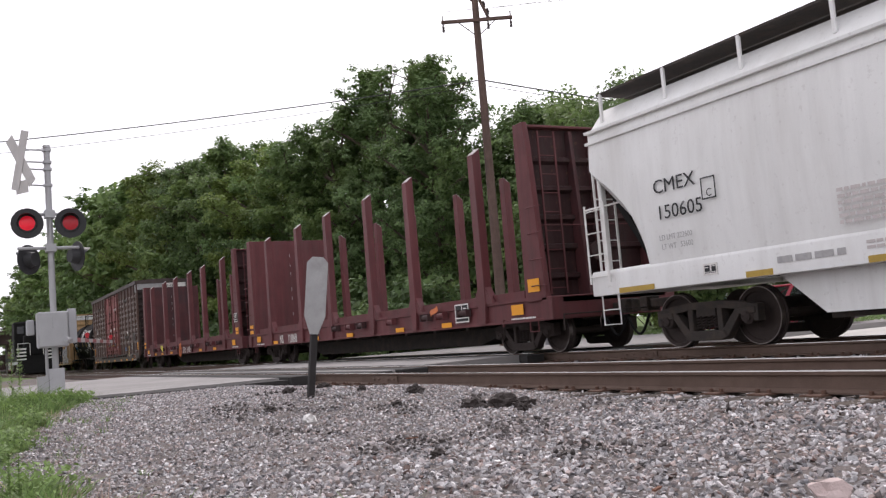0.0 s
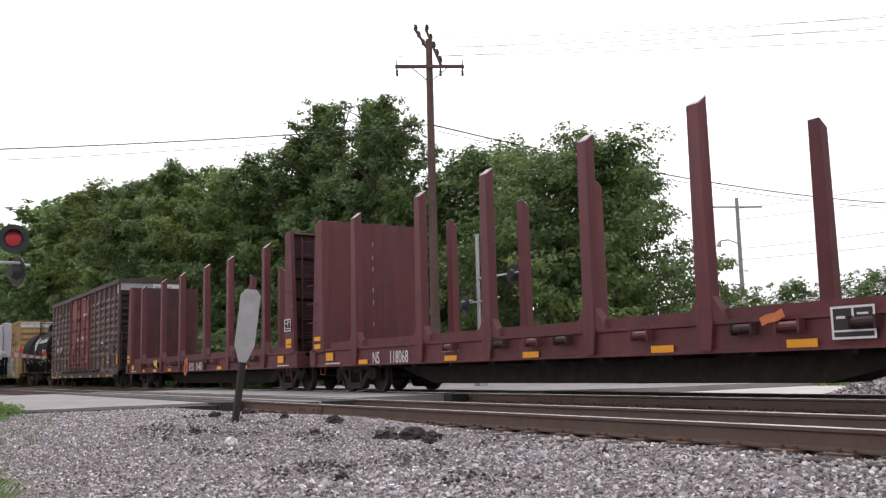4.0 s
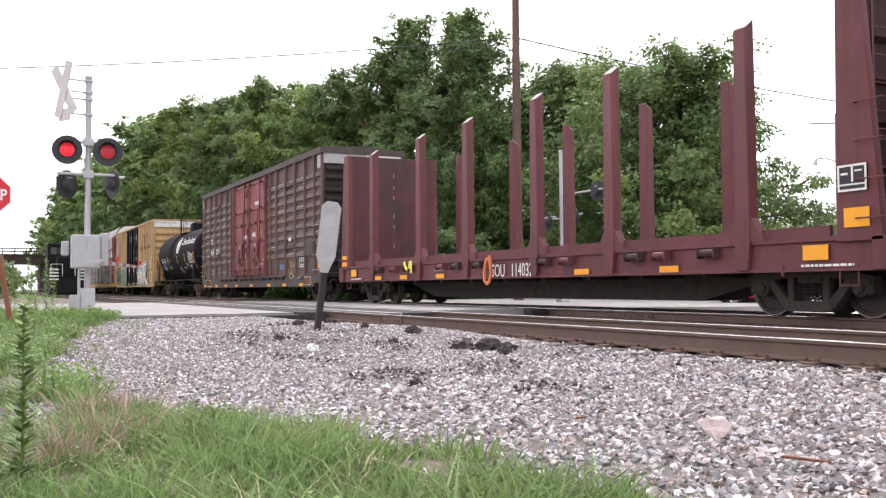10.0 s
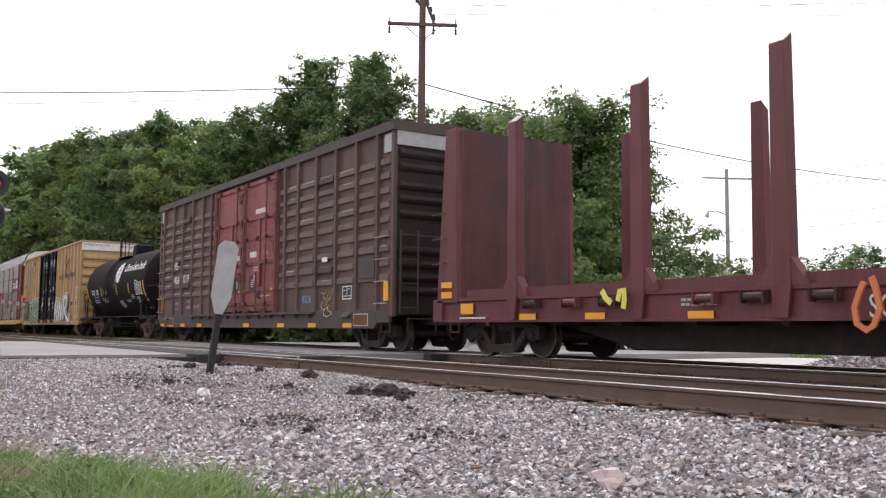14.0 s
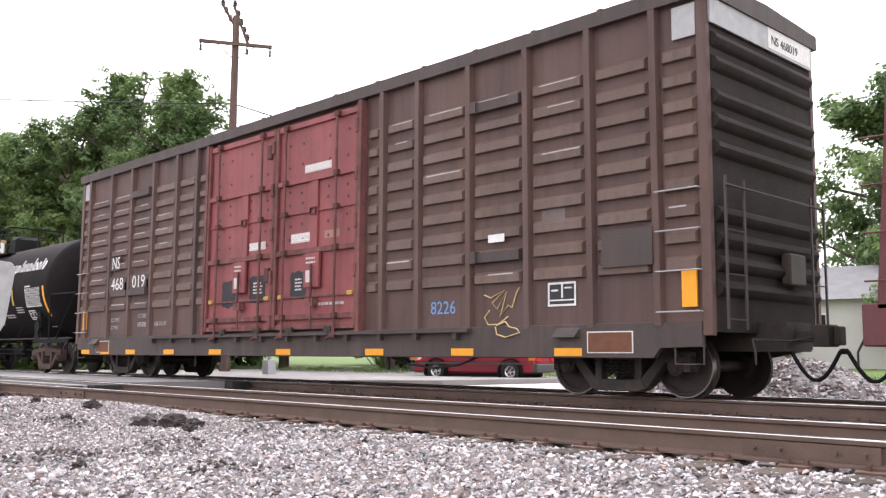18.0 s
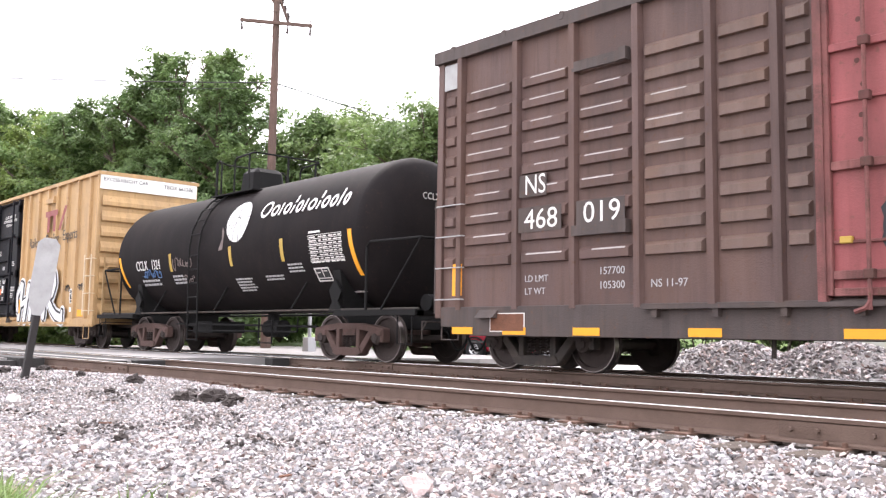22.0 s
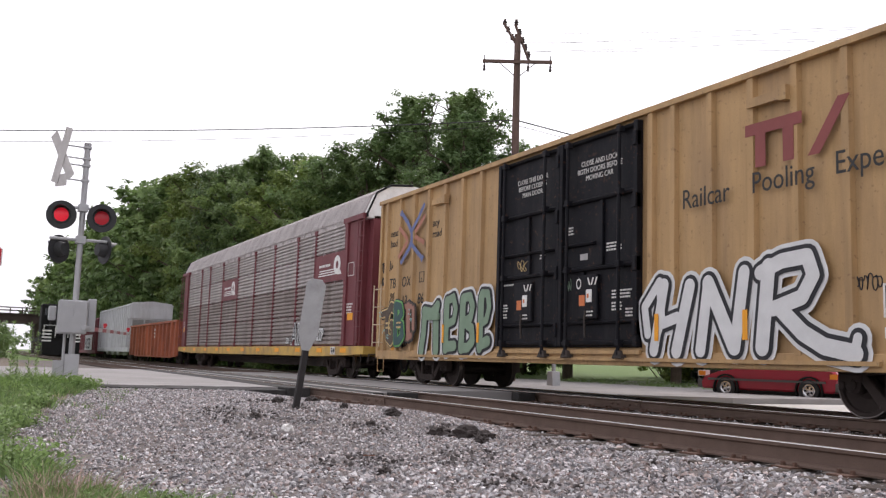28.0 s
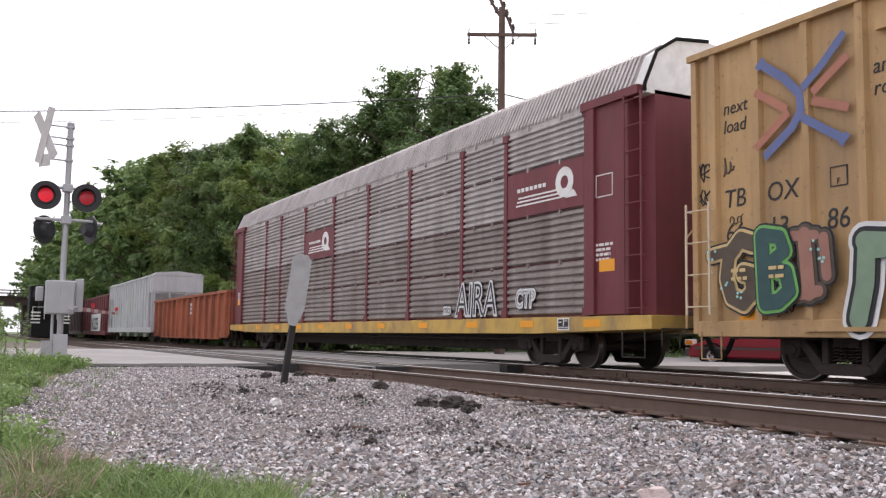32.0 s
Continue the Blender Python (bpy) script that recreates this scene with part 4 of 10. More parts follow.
def coupler(car, x, s):
    bm = bmesh.new()
    box(bm, min(x - s * 0.5, x + s * 0.30), max(x - s * 0.5, x + s * 0.30), -0.09, 0.09, 0.74, 0.90)
    box(bm, min(x + s * 0.25, x + s * 0.47), max(x + s * 0.25, x + s * 0.47), -0.17, 0.15, 0.68, 0.96)
    box(bm, min(x + s * 0.42, x + s * 0.55), max(x + s * 0.42, x + s * 0.55), -0.02, 0.17, 0.70, 0.94)
    part("coupler", bm, M["steel_dark"], car, bevel=0.015)
    bm = bmesh.new()
    pts = [(x + s * (0.05 + 0.62 * k / 9), -0.32, 0.62 - 0.36 * math.sin(math.pi * k / 9)) for k in range(10)]
    pipe(bm, pts, 0.026, 6)
    rod(bm, pts[-1], (pts[-1][0] + s * 0.06, -0.32, 0.62), 0.035, 8)
    part("air_hose", bm, M["black"], car)
    bm = bmesh.new()
    pipe(bm, [(x + s * 0.06, -1.35, 0.75), (x + s * 0.06, -0.35, 0.75), (x + s * 0.3, -0.22, 0.8)], 0.014, 6)
    pipe(bm, [(x + s * 0.06, -1.35, 0.75), (x + s * 0.12, -1.40, 0.60), (x + s * 0.12, -1.40, 0.45)], 0.014, 6)
    part("cut_lever", bm, M["truck_iron"], car, "bare steel uncoupling lever")


def ladder(name, car, x0, x1, y, z0, z1, n, material, stiles=True, depth=0.07):
    """Rungs on a side, standing off by a hand's width."""
    bm = bmesh.new()
    for k in range(n):
        z = z0 + (z1 - z0) * k / max(1, n - 1)
        pipe(bm, [(x0, y + depth, z), (x0, y, z), (x1, y, z), (x1, y + depth, z)], 0.011, 6)
        if not stiles:
            rung = part("grab_iron", bm, material, car)
            bm = bmesh.new()
    if not stiles:
        return rung
    if stiles:
        for x in (x0, x1):
            box(bm, x - 0.018, x + 0.018, y - 0.008, y + 0.012, z0 - 0.12, z1 + 0.12)
    return part(name, bm, material, car)


def end_ladder(name, car, x, y0, y1, z0, z1, n, material, s=1):
    bm = bmesh.new()
    for k in range(n):
        z = z0 + (z1 - z0) * k / max(1, n - 1)
        rod(bm, (x, y0, z), (x, y1, z), 0.011, 6)
    for y in (y0, y1):
        box(bm, x - 0.012, x + 0.012, y - 0.02, y + 0.02, z0 - 0.12, z1 + 0.12)
    return part(name, bm, material, car)


def stirrup(car, x, y, material, z0=0.32, z1=0.72, w=0.36):
    bm = bmesh.new()
    pipe(bm, [(x - w / 2, y, z1), (x - w / 2, y, z0), (x + w / 2, y, z0), (x + w / 2, y, z1)], 0.014, 6)
    part("sill_step", bm, material, car)


def rolling_car(name, label, u, category="freight car"):
    car = thing(name, label, category, "cars of the train", pose(u, TRAIN_Y, TRAIN_Z))
    CARS.append((car, u))
    return car


def stencil_box(car, x, z, w, h, y):
    """The black consolidated stencil panel with a white border."""
    bm = bmesh.new()
    box(bm, x, x + w, y - 0.004, y, z, z + h)
    p = part("stencil_panel", bm, M["stencil_dark"], car, "black stencil panel with white border", smooth=False)
    bm = bmesh.new()
    t = 0.03
    box(bm, x, x + w, y - 0.008, y - 0.0045, z, z + t)
    box(bm, x, x + w, y - 0.008, y - 0.0045, z + h - t, z + h)
    box(bm, x, x + t, y - 0.008, y - 0.0045, z + t, z + h - t)
    box(bm, x + w - t, x + w, y - 0.008, y - 0.0045, z + t, z + h - t)
    box(bm, x + w * 0.48, x + w * 0.48 + t, y - 0.008, y - 0.0045, z + h * 0.35, z + h - t)
    box(bm, x + t, x + w - t, y - 0.008, y - 0.0045, z + h * 0.22, z + h * 0.28)
    box(bm, x + w * 0.12, x + w * 0.36, y - 0.008, y - 0.0045, z + h * 0.62, z + h * 0.7)
    box(bm, x + w * 0.6, x + w * 0.85, y - 0.008, y - 0.0045, z + h * 0.72, z + h * 0.78)
    ob = part("stencil_border", bm, M["stencil"], p, smooth=False)
    return p


# -- bulkhead flat cars --
STAKES = (-7.4, -4.15, -1.5, 1.57, 4.15, 7.5)

def bulkhead(car, s, half, key):
    """s: +1 at the end towards +x."""
    b = bmesh.new()
    xi = s * (half - 0.86)
    prism(b, [(-1.45, 1.12), (1.53, 1.12), (1.53, 4.44), (1.48, 4.56), (1.38, 4.64), (-1.30, 4.64), (-1.45, 4.60)], "x", xi, xi + s * 0.05)
    wall = part("bulkhead", b, M[key], car, "tall stained maroon steel end bulkhead")
    for z in (1.75, 2.35, 2.7, 3.3, 3.62, 4.0):
        b = bmesh.new()
        box(b, min(xi - s * 0.004, xi), max(xi - s * 0.004, xi), -0.010, 0.006, z, z + 0.13)
        part("chipped_seam", b, M["worn"], wall, "chipped pale weld seam", smooth=False)
    for y in (-1.0, 1.0):
        b = bmesh.new()
        pts = [(s * (half - 0.16), 1.05), (s * (half - 0.90), 1.05), (s * (half - 0.84), 4.66), (s * (half - 0.47), 4.66), (s * (half - 0.42), 4.2)]
        prism(b, pts, "y", y * 1.50 - 0.06, y * 1.50 + 0.06)
        part("corner_column", b, M["maroon"], wall, bevel=0.012)
    for y in (-0.25, 0.28):
        b = bmesh.new()
        prism(b, [(s * (half - 0.42), 1.05), (s * (half - 0.81), 1.05), (s * (half - 0.81), 4.55), (s * (half - 0.66), 4.55)], "y", y - 0.045, y + 0.045)
        part("brace", b, M["maroon_stained"], wall, bevel=0.008)
    # outer face and crossbars: shade painted in along with the grime
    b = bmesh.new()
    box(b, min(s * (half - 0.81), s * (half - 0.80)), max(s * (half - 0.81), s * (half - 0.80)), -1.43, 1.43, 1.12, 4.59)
    part("outer_skin", b, M["maroon_dark"], wall, "dark outer face, grime and shade in its colour")
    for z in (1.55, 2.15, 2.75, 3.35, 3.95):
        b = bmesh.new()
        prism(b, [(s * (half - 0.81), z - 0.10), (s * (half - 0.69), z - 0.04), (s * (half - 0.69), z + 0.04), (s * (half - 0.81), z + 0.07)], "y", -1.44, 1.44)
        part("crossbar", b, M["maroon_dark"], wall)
    b = bmesh.new()
    box(b, min(s * (half - 0.82), s * (half - 0.62)), max(s * (half - 0.82), s * (half - 0.62)), -1.44, 1.30, 4.60, 4.65)
    part("top_cap", b, M["maroon"], wall, bevel=0.01)
    b = bmesh.new()
    rod(b, (s * (half - 0.40), -1.40, 2.55), (s * (half - 0.40), 1.40, 2.55), 0.012, 6)
    part("cross_grab", b, M["maroon"], wall, "thin grab bar across the outer face")
    b = bmesh.new()
    rod(b, (s * (half - 0.36), -0.05, 2.0), (s * (half - 0.30), -0.05, 2.0), 0.20, 18)
    rod(b, (s * (half - 0.70), -0.05, 2.0), (s * (half - 0.36), -0.05, 2.0), 0.04, 8)
    part("brake_wheel", b, M["maroon_dark"], wall, "dark round brake wheel")
    end_ladder("end_ladder", car, s * (half - 0.60), -1.12, -0.72, 1.3, 4.4, 9, M["maroon"])
    ladder("grab_irons", car, s * (half - 0.30) - 0.22, s * (half - 0.30) + 0.22, -1.64, 1.35, 2.9, 4, M["maroon"], stiles=False)
    return wall


def flat_car(name, label, u, mark, number, straps, num_x, sten):
    half = 10.13
    car = rolling_car(name, label, u)
    b = bmesh.new()
    box(b, -half, half, -1.30, 1.30, 0.98, 1.10)
    part("deck", b, M["maroon_dark"], car, "dark worn steel deck", bevel=0.01)
    for y in (-1, 1):
        b = bmesh.new()
        prism(b, [(y * 1.30, 0.66), (y * 1.52, 0.66), (y * 1.52, 0.70), (y * 1.49, 0.72), (y * 1.49, 1.06), (y * 1.53, 1.08), (y * 1.53, 1.14), (y * 1.30, 1.14)], "x", -half + 0.35, half - 0.35)
        part("side_sill", b, M["maroon"], car)
    b = bmesh.new()
    prism(b, [(-half + 0.6, 0.90), (-half + 0.6, 0.62), (-7.0, 0.58), (-5.4, 0.20), (5.4, 0.20), (7.0, 0.58), (half - 0.6, 0.62), (half - 0.6, 0.90)], "y", -0.42, 0.42)
    part("center_sill", b, M["steel_dark"], car, "deep black center sill", bevel=0.015)
    for k in range(9):
        x = -6.4 + 1.6 * k
        b = bmesh.new()
        box(b, x - 0.06, x + 0.06, -1.35, 1.35, 0.60, 0.96)
        part("cross_bearer", b, M["steel_dark"], car)
    for s in (-1, 1):
        b = bmesh.new()
        box(b, min(s * (half - 0.35), s * half), max(s * (half - 0.35), s * half), -1.56, 1.56, 0.66, 1.12)
        part("end_sill", b, M["maroon"], car, bevel=0.015)
        bulkhead(car, s, half, "maroon" if mark == "NS" else "maroon_stained")
        truck(car, s * 8.3, 0.42)
        coupler(car, s * half, s)
        stirrup(car, s * (half - 0.75), -1.5, M["maroon"], 0.46, 0.72, 0.3)
        b = bmesh.new()
        rod(b, (s * (half - 1.9), -1.50, 0.60), (s * (half - 1.9), -1.50, 0.75), 0.03, 6)
        part("jacking_lug", b, M["maroon"], car)
    for x in STAKES:
        for y in (-1, 1):
            b = bmesh.new()
            y0, y1 = (y * 1.50, y * 1.60) if y < 0 else (y * 1.50, y * 1.60)
            lo, hi = min(y * 1.36, y * 1.56), max(y * 1.36, y * 1.56)
            v = box(b, x - 0.12, x + 0.12, lo, hi, 1.10, 4.58)
            for q in v:
                if q.co.z > 4 and q.co.y * y > 1.45:
                    q.co.z -= 0.16
            for q in v:
                if q.co.z < 2:
                    q.co.x = x + (q.co.x - x) * 1.25
            st = part("stake", b, M["maroon"], car, bevel=0.012)
            st.data.materials.append(M["worn"])
            for f in st.data.polygons:
                if f.center.z > 4.3 and f.normal.z > 0.5:
                    f.material_index = 1
            b = bmesh.new()
            prism(b, [(x - 0.42, 1.12), (x + 0.42, 1.12), (x + 0.15, 1.50), (x + 0.13, 0.70), (x - 0.13, 0.70), (x - 0.15, 1.50)][:3] + [(x - 0.15, 1.50)], "y", lo + 0.02, hi - 0.02)
            part("gusset", b, M["maroon"], st)
            b = bmesh.new()
            prism(b, [(x - 0.16, 1.14), (x + 0.16, 1.14), (x + 0.10, 0.70), (x - 0.10, 0.70)], "y", *sorted((y * 1.50, y * 1.57)))
            part("stake_pocket", b, M["maroon"], st)
    for y in (-1, 1):
        b = bmesh.new()
        box(b, -half + 1.1, half - 1.1, min(y * 1.38, y * 1.44), max(y * 1.38, y * 1.44), 1.12, 1.30)
        part("deck_rail", b, M["maroon"], car)
    rnd = random.Random(number)
    for k in range(19):
        x = -8.6 + 17.2 * k / 18 + rnd.uniform(-0.15, 0.15)
        if abs(x) > 8.1 or min(abs(x - q) for q in STAKES) < 0.35 or num_x - 0.3 < x < num_x + 1.9:
            continue
        b = bmesh.new()
        rod(b, (x - 0.16, -1.585, 0.99), (x + 0.16, -1.585, 0.99), 0.062, 10)
        for q in (-0.2, 0.17):
            box(b, x + q, x + q + 0.035, -1.66, -1.52, 0.90, 1.07)
        part("strap_winch", b, M["maroon_dark"] if k % 3 else M["maroon"], car)
    for x in (-6.95, -5.15, -2.9, -0.12, 3.24, 5.78):
        if not num_x - 0.3 < x < num_x + 1.9 or x < num_x:
            plate("reflector", M["refl_yellow"], car, x - 0.24, x + 0.24, -1.53, 0.70, 0.81, "yellow reflective strip")
    for x in (-8.9, 8.85):
        plate("reflector", M["refl_yellow"], car, x - 0.22, x + 0.22, -1.53, 0.82, 1.03, "square yellow reflective patch")
        bars("small_stencil", M["stencil"], car, x - 0.25, x + 0.85, -1.533, 0.76, 1, 0.035, 0.03, "small white stencilled line", seed=4)
    lettering("car_mark", mark, M["stencil"], car, num_x, -1.53, 0.70, 0.41, "white stencilled letters", squeeze=0.74)
    lettering("car_number", number, M["stencil"], car, num_x + 0.85, -1.53, 0.70, 0.41, "white stencilled number", squeeze=0.74)
    bars("small_stencil", M["stencil_faint"], car, -3.3, -2.6, -1.495, 1.0, 2, 0.04, 0.03, seed=3)
    sx, sz = sten
    stencil_box(car, sx, sz, 0.62 if sz < 1.2 else 0.46, 0.42 if sz < 1.2 else 0.36, -1.585 if sz > 1.2 else -1.54)
    for s in (-1, 1):
        for zz in ((1.24, 1.50),) if s > 0 else ((1.15, 1.28), (1.36, 1.48)):
            plate("reflector", M["refl_yellow"], car, s * 9.58 - 0.2, s * 9.58 + 0.2, -1.575, *zz, "yellow reflective patch on the bulkhead")
    for x, key, n in straps:
        for k in range(n):
            b = bmesh.new()
            if key == "strap_yellow":
                path = [(0, 1.16), (0.10, 1.04), (0.22, 0.95)] if k == 0 else [(0.40, 0.98), (0.46, 1.14), (0.54, 1.16), (0.56, 1.0), (0.52, 0.86)]
                w = 0.05
            elif n == 1:
                path, w = [(-0.16, 1.06), (-0.05, 1.10), (0.10, 1.12), (0.22, 1.17)], 0.06
            else:
                path, w = [(0.14, 1.18), (0.20, 1.02), (0.24, 0.80), (0.16, 0.60), (0.06, 0.54), (-0.06, 0.62), (-0.09, 0.82), (-0.02, 0.98), (0.04, 1.12)], 0.035
            rails = []
            for i, p in enumerate(path):
                u, v = path[max(0, i - 1)], path[min(len(path) - 1, i + 1)]
                d = Vector((v[0] - u[0], v[1] - u[1])).normalized() * w
                yy = -1.66 - 0.03 * k - 0.010 * (i % 2)
                rails.append([b.verts.new((x + p[0] + e * d.y, yy + t, p[1] - e * d.x)) for e, t in ((-1, 0), (1, 0), (1, 0.012), (-1, 0.012))])
            for r0, r1 in zip(rails, rails[1:]):
                for i in range(4):
                    b.faces.new((r0[i], r0[(i + 1) % 4], r1[(i + 1) % 4], r1[i]))
            b.faces.new(rails[0])
            b.faces.new(rails[-1])
            part("tie_down_strap", b, M[key], car, "dangling %s webbing strap" % ("orange" if key == "strap_orange" else "yellow"))
    return car


flat_a = flat_car("bulkhead_flat_car", "maroon bulkhead flat car with empty stakes, white numbers", -25.75, "NS", "118068", [(5.4, "strap_orange", 1)], -6.46, (6.25, 0.78))
flat_b = flat_car("bulkhead_flat_car", "rusty maroon bulkhead flat car with dangling straps", -46.92, "SOU", "114032", [(-4.85, "strap_yellow", 2), (-0.28, "strap_orange", 2)], -0.28, (9.3, 1.72))
for flat, words in ((flat_a, "NS"), (flat_a, "118068")):
    lettering("end_number", words, M["stencil_faint"], flat, 10.13 - 0.795, 0.42, 4.26 if words == "NS" else 4.02, 0.24, "faded white end number", side="x")
lettering("end_number", "14032", M["stencil"], flat_b, 10.13 - 0.795, 0.38, 4.02, 0.20, side="x")


# -- covered hoppers --
def curved_side(half_w, z0, z1, n=10, bulge=0.12, top_w=1.1, z_roof=4.45):
    pts = []
    for k in range(n + 1):
        s = k / n
        pts.append((half_w - 0.10 + bulge * math.sin(math.pi * (0.15 + 0.7 * s)), z0 + (z1 - z0) * s))
    pts += [(half_w - 0.12, z1 + 0.14), (top_w, z_roof - 0.06), (0.5, z_roof)]
    return pts


def white_hopper(u):
    half = 8.6
    car = rolling_car("covered_hopper", "white curved-side covered hopper car with dark lettering", u)
    side = curved_side(1.55, 1.42, 3.86, 20)
    b = bmesh.new()
    prof = [(-p[0], p[1]) for p in side] + [(p[0], p[1]) for p in side[::-1]]
    prism(b, prof, "x", -half + 1.35, half - 1.35)
    for s in (-1, 1):
        x0, x1 = s * (half - 1.35), s * (half - 0.05)
        up = [(y, z) for y, z in prof if z > 3.2]
        v0 = [b.verts.new((x0, y, z)) for y, z in prof]
        v1 = [b.verts.new((x1 if z > 3.2 else x0 + (x1 - x0) * max(0.0, (z - 1.42) / 1.8) ** 2.2, y, z)) for y, z in prof]
        for i in range(len(prof)):
            j = (i + 1) % len(prof)
            b.faces.new((v0[i], v0[j], v1[j], v1[i]))
        b.faces.new(v1)
    part("hopper_body", b, M["hopper_white"], car, "white curved hopper body")
    for z in (3.72, 3.92):
        b = bmesh.new()
        for y in (-1, 1):
            prism(b, [(y * 1.46, z), (y * 1.56, z), (y * 1.56, z + 0.05), (y * 1.46, z + 0.05)], "x", -half, half)
        part("roof_flange", b, M["hopper_white"], car)
    for y in (-1, 1):
        b = bmesh.new()
        prism(b, [(y * 1.30, 1.0), (y * 1.53, 1.0), (y * 1.53, 1.38), (y * 1.49, 1.44), (y * 1.30, 1.44)], "x", -half - 0.2, half + 0.2)
        part("side_sill", b, M["hopper_white"], car, bevel=0.01)
    for s in (-1, 1):
        b = bmesh.new()
        box(b, min(s * half, s * (half - 1.6)), max(s * half, s * (half - 1.6)), -1.45, 1.45, 1.0, 1.08)
        part("end_platform", b, M["hopper_white"], car)
        # slope sheet coloured black for the shade under the end
        b = bmesh.new()
        prism(b, [(s * (half - 0.1), 3.0), (s * (half - 1.45), 1.1), (s * (half - 1.55), 1.1), (s * (half - 0.2), 3.1)], "y", -1.3, 1.3)
        part("slope_sheet", b, M["black"], car, "slope sheet in black that stands for shade")
        for y in (-1.3, 1.3):
            b = bmesh.new()
            box(b, min(s * (half + 0.02), s * (half - 0.08)), max(s * (half + 0.02), s * (half - 0.08)), y - 0.05, y + 0.05, 1.05, 3.4)
            part("corner_post", b, M["hopper_white"], car)
        ladder("side_ladder", car, min(s * 8.74, s * 8.20), max(s * 8.74, s * 8.20), -1.60, 1.34, 2.52, 4, M["white"])
        b = bmesh.new()
        pipe(b, [(s * 8.22, -1.60, 1.30), (s * 8.24, -1.60, 2.5), (s * 8.30, -1.58, 2.95), (s * 8.38, -1.50, 3.12)], 0.022, 6)
        pipe(b, [(s * 8.74, -1.60, 2.56), (s * 8.1, -1.30, 2.62), (s * 7.72, -1.30, 2.66)], 0.018, 6)
        part("corner_hand_rail", b, M["white"], car, "bent white corner hand rail")
        end_ladder("end_ladder", car, s * (half + 0.06), -1.4, -0.95, 1.25, 3.9, 8, M["white"])
        stirrup(car, s * (half - 0.25), -1.5, M["white"], 0.48, 1.02, 0.46)
        stirrup(car, s * (half - 0.25), -1.51, M["white"], 0.74, 1.02, 0.44)
        truck(car, s * 6.55, 0.45, "steel_dark")
        coupler(car, s * (half + 0.1), s)
    for x in (-3.6, 0.0, 3.6):
        b = bmesh.new()
        prism(b, [(x - 1.7, 1.42), (x + 1.7, 1.42), (x + 0.45, 0.42), (x - 0.45, 0.42)], "y", -1.25, 1.25)
        hop = part("discharge_hopper", b, M["hopper_white"], car, "white sloping discharge hopper")
        b = bmesh.new()
        box(b, x - 0.5, x + 0.5, -1.1, 1.1, 0.34, 0.44)
        part("outlet_gate", b, M["steel_dark"], hop)
    b = bmesh.new()
    box(b, -half + 0.1, half - 0.1, -0.62, 0.62, 4.62, 4.66)
    walkway = part("running_board", b, M["steel_dark"], car, "dark grated roof walkway")
    for y in (-1.05, 1.05):
        b = bmesh.new()
        box(b, -half + 0.2, half - 0.2, y - 0.30, y + 0.30, 4.60, 4.64)
        part("walkway_wing", b, M["steel_dark"], walkway)
        for k in range(11):
            x = -half + 0.3 + (2 * half - 0.6) * k / 10
            b = bmesh.new()
            box(b, x - 0.03, x + 0.03, y * 1.28 - 0.02, y * 1.28 + 0.02, 4.10, 4.62)
            part("walkway_bracket", b, M["hopper_white"], walkway)
    y = -1.60
    lettering("car_mark", "CMEX", M["stencil_dark"], car, -6.88, y, 2.54, 0.32, "dark grey reporting letters", squeeze=1.12)
    lettering("car_number", "150605", M["stencil_dark"], car, -6.85, y, 2.11, 0.32, "dark grey car number", squeeze=1.1)
    lettering("weight_stencil", "LD LMT 222600", M["stencil_faint"], car, -6.84, y, 1.77, 0.125, squeeze=0.9)
    lettering("weight_stencil", "LT WT   53600", M["stencil_faint"], car, -6.80, y, 1.62, 0.125, squeeze=0.9)
    b = bmesh.new()
    for q in ((-5.80, -5.50, 2.27, 2.29), (-5.80, -5.50, 2.59, 2.61), (-5.80, -5.78, 2.27, 2.61), (-5.52, -5.50, 2.27, 2.61)):
        box(b, q[0], q[1], y - 0.006, y, q[2], q[3])
    part("plate_mark", b, M["stencil_dark"], car, smooth=False)
    lettering("plate_letter", "C", M["stencil_dark"], car, -5.71, y, 2.31, 0.17)
    bars("small_stencil", M["stencil_pale"], car, -3.40, -2.45, y, 2.02, 6, 0.045, 0.04, "faded unreadable warning text", seed=9)
    bars("builder_mark", M["stencil_faint"], car, -4.55, -3.30, -1.536, 1.25, 1, 0.09, 0.02, "dark builder lettering as bars", seed=5)
    bars("small_stencil", M["stencil_pale"], car, -3.1, -2.1, -1.536, 1.30, 2, 0.04, 0.03, "tiny pale stencilled lines", seed=6)
    for x in (-8.05, -5.15, -3.1, 0.2, 3.0, 5.6):
        plate("reflector", M["refl_dull"], car, x, x + (0.9 if x < -8 else 0.5), -1.534, 1.01, 1.10, "dull yellow reflective strip")
    stencil_box(car, -6.0, 1.12, 0.3, 0.18, -1.534)
    return car


hopper_w = white_hopper(-14.15 + 8.6)


# -- the brown box car --
def rib(b, x0, x1, z):
    """A pressed rib: a long slope above, a short undercut below, slanted ends."""
    q = [(x0, -1.47, z), (x1, -1.47, z), (x1 - 0.03, -1.535, z + 0.012), (x0 + 0.03, -1.535, z + 0.012), (x0 + 0.03, -1.535, z + 0.13), (x1 - 0.03, -1.535, z + 0.13), (x1, -1.47, z + 0.185), (x0, -1.47, z + 0.185)]
    v = [b.verts.new(p) for p in q]
    for f in ((0, 1, 2, 3), (3, 2, 5, 4), (4, 5, 6, 7), (0, 3, 4, 7), (1, 6, 5, 2), (0, 7, 6, 1)):
        b.faces.new([v[i] for i in f])


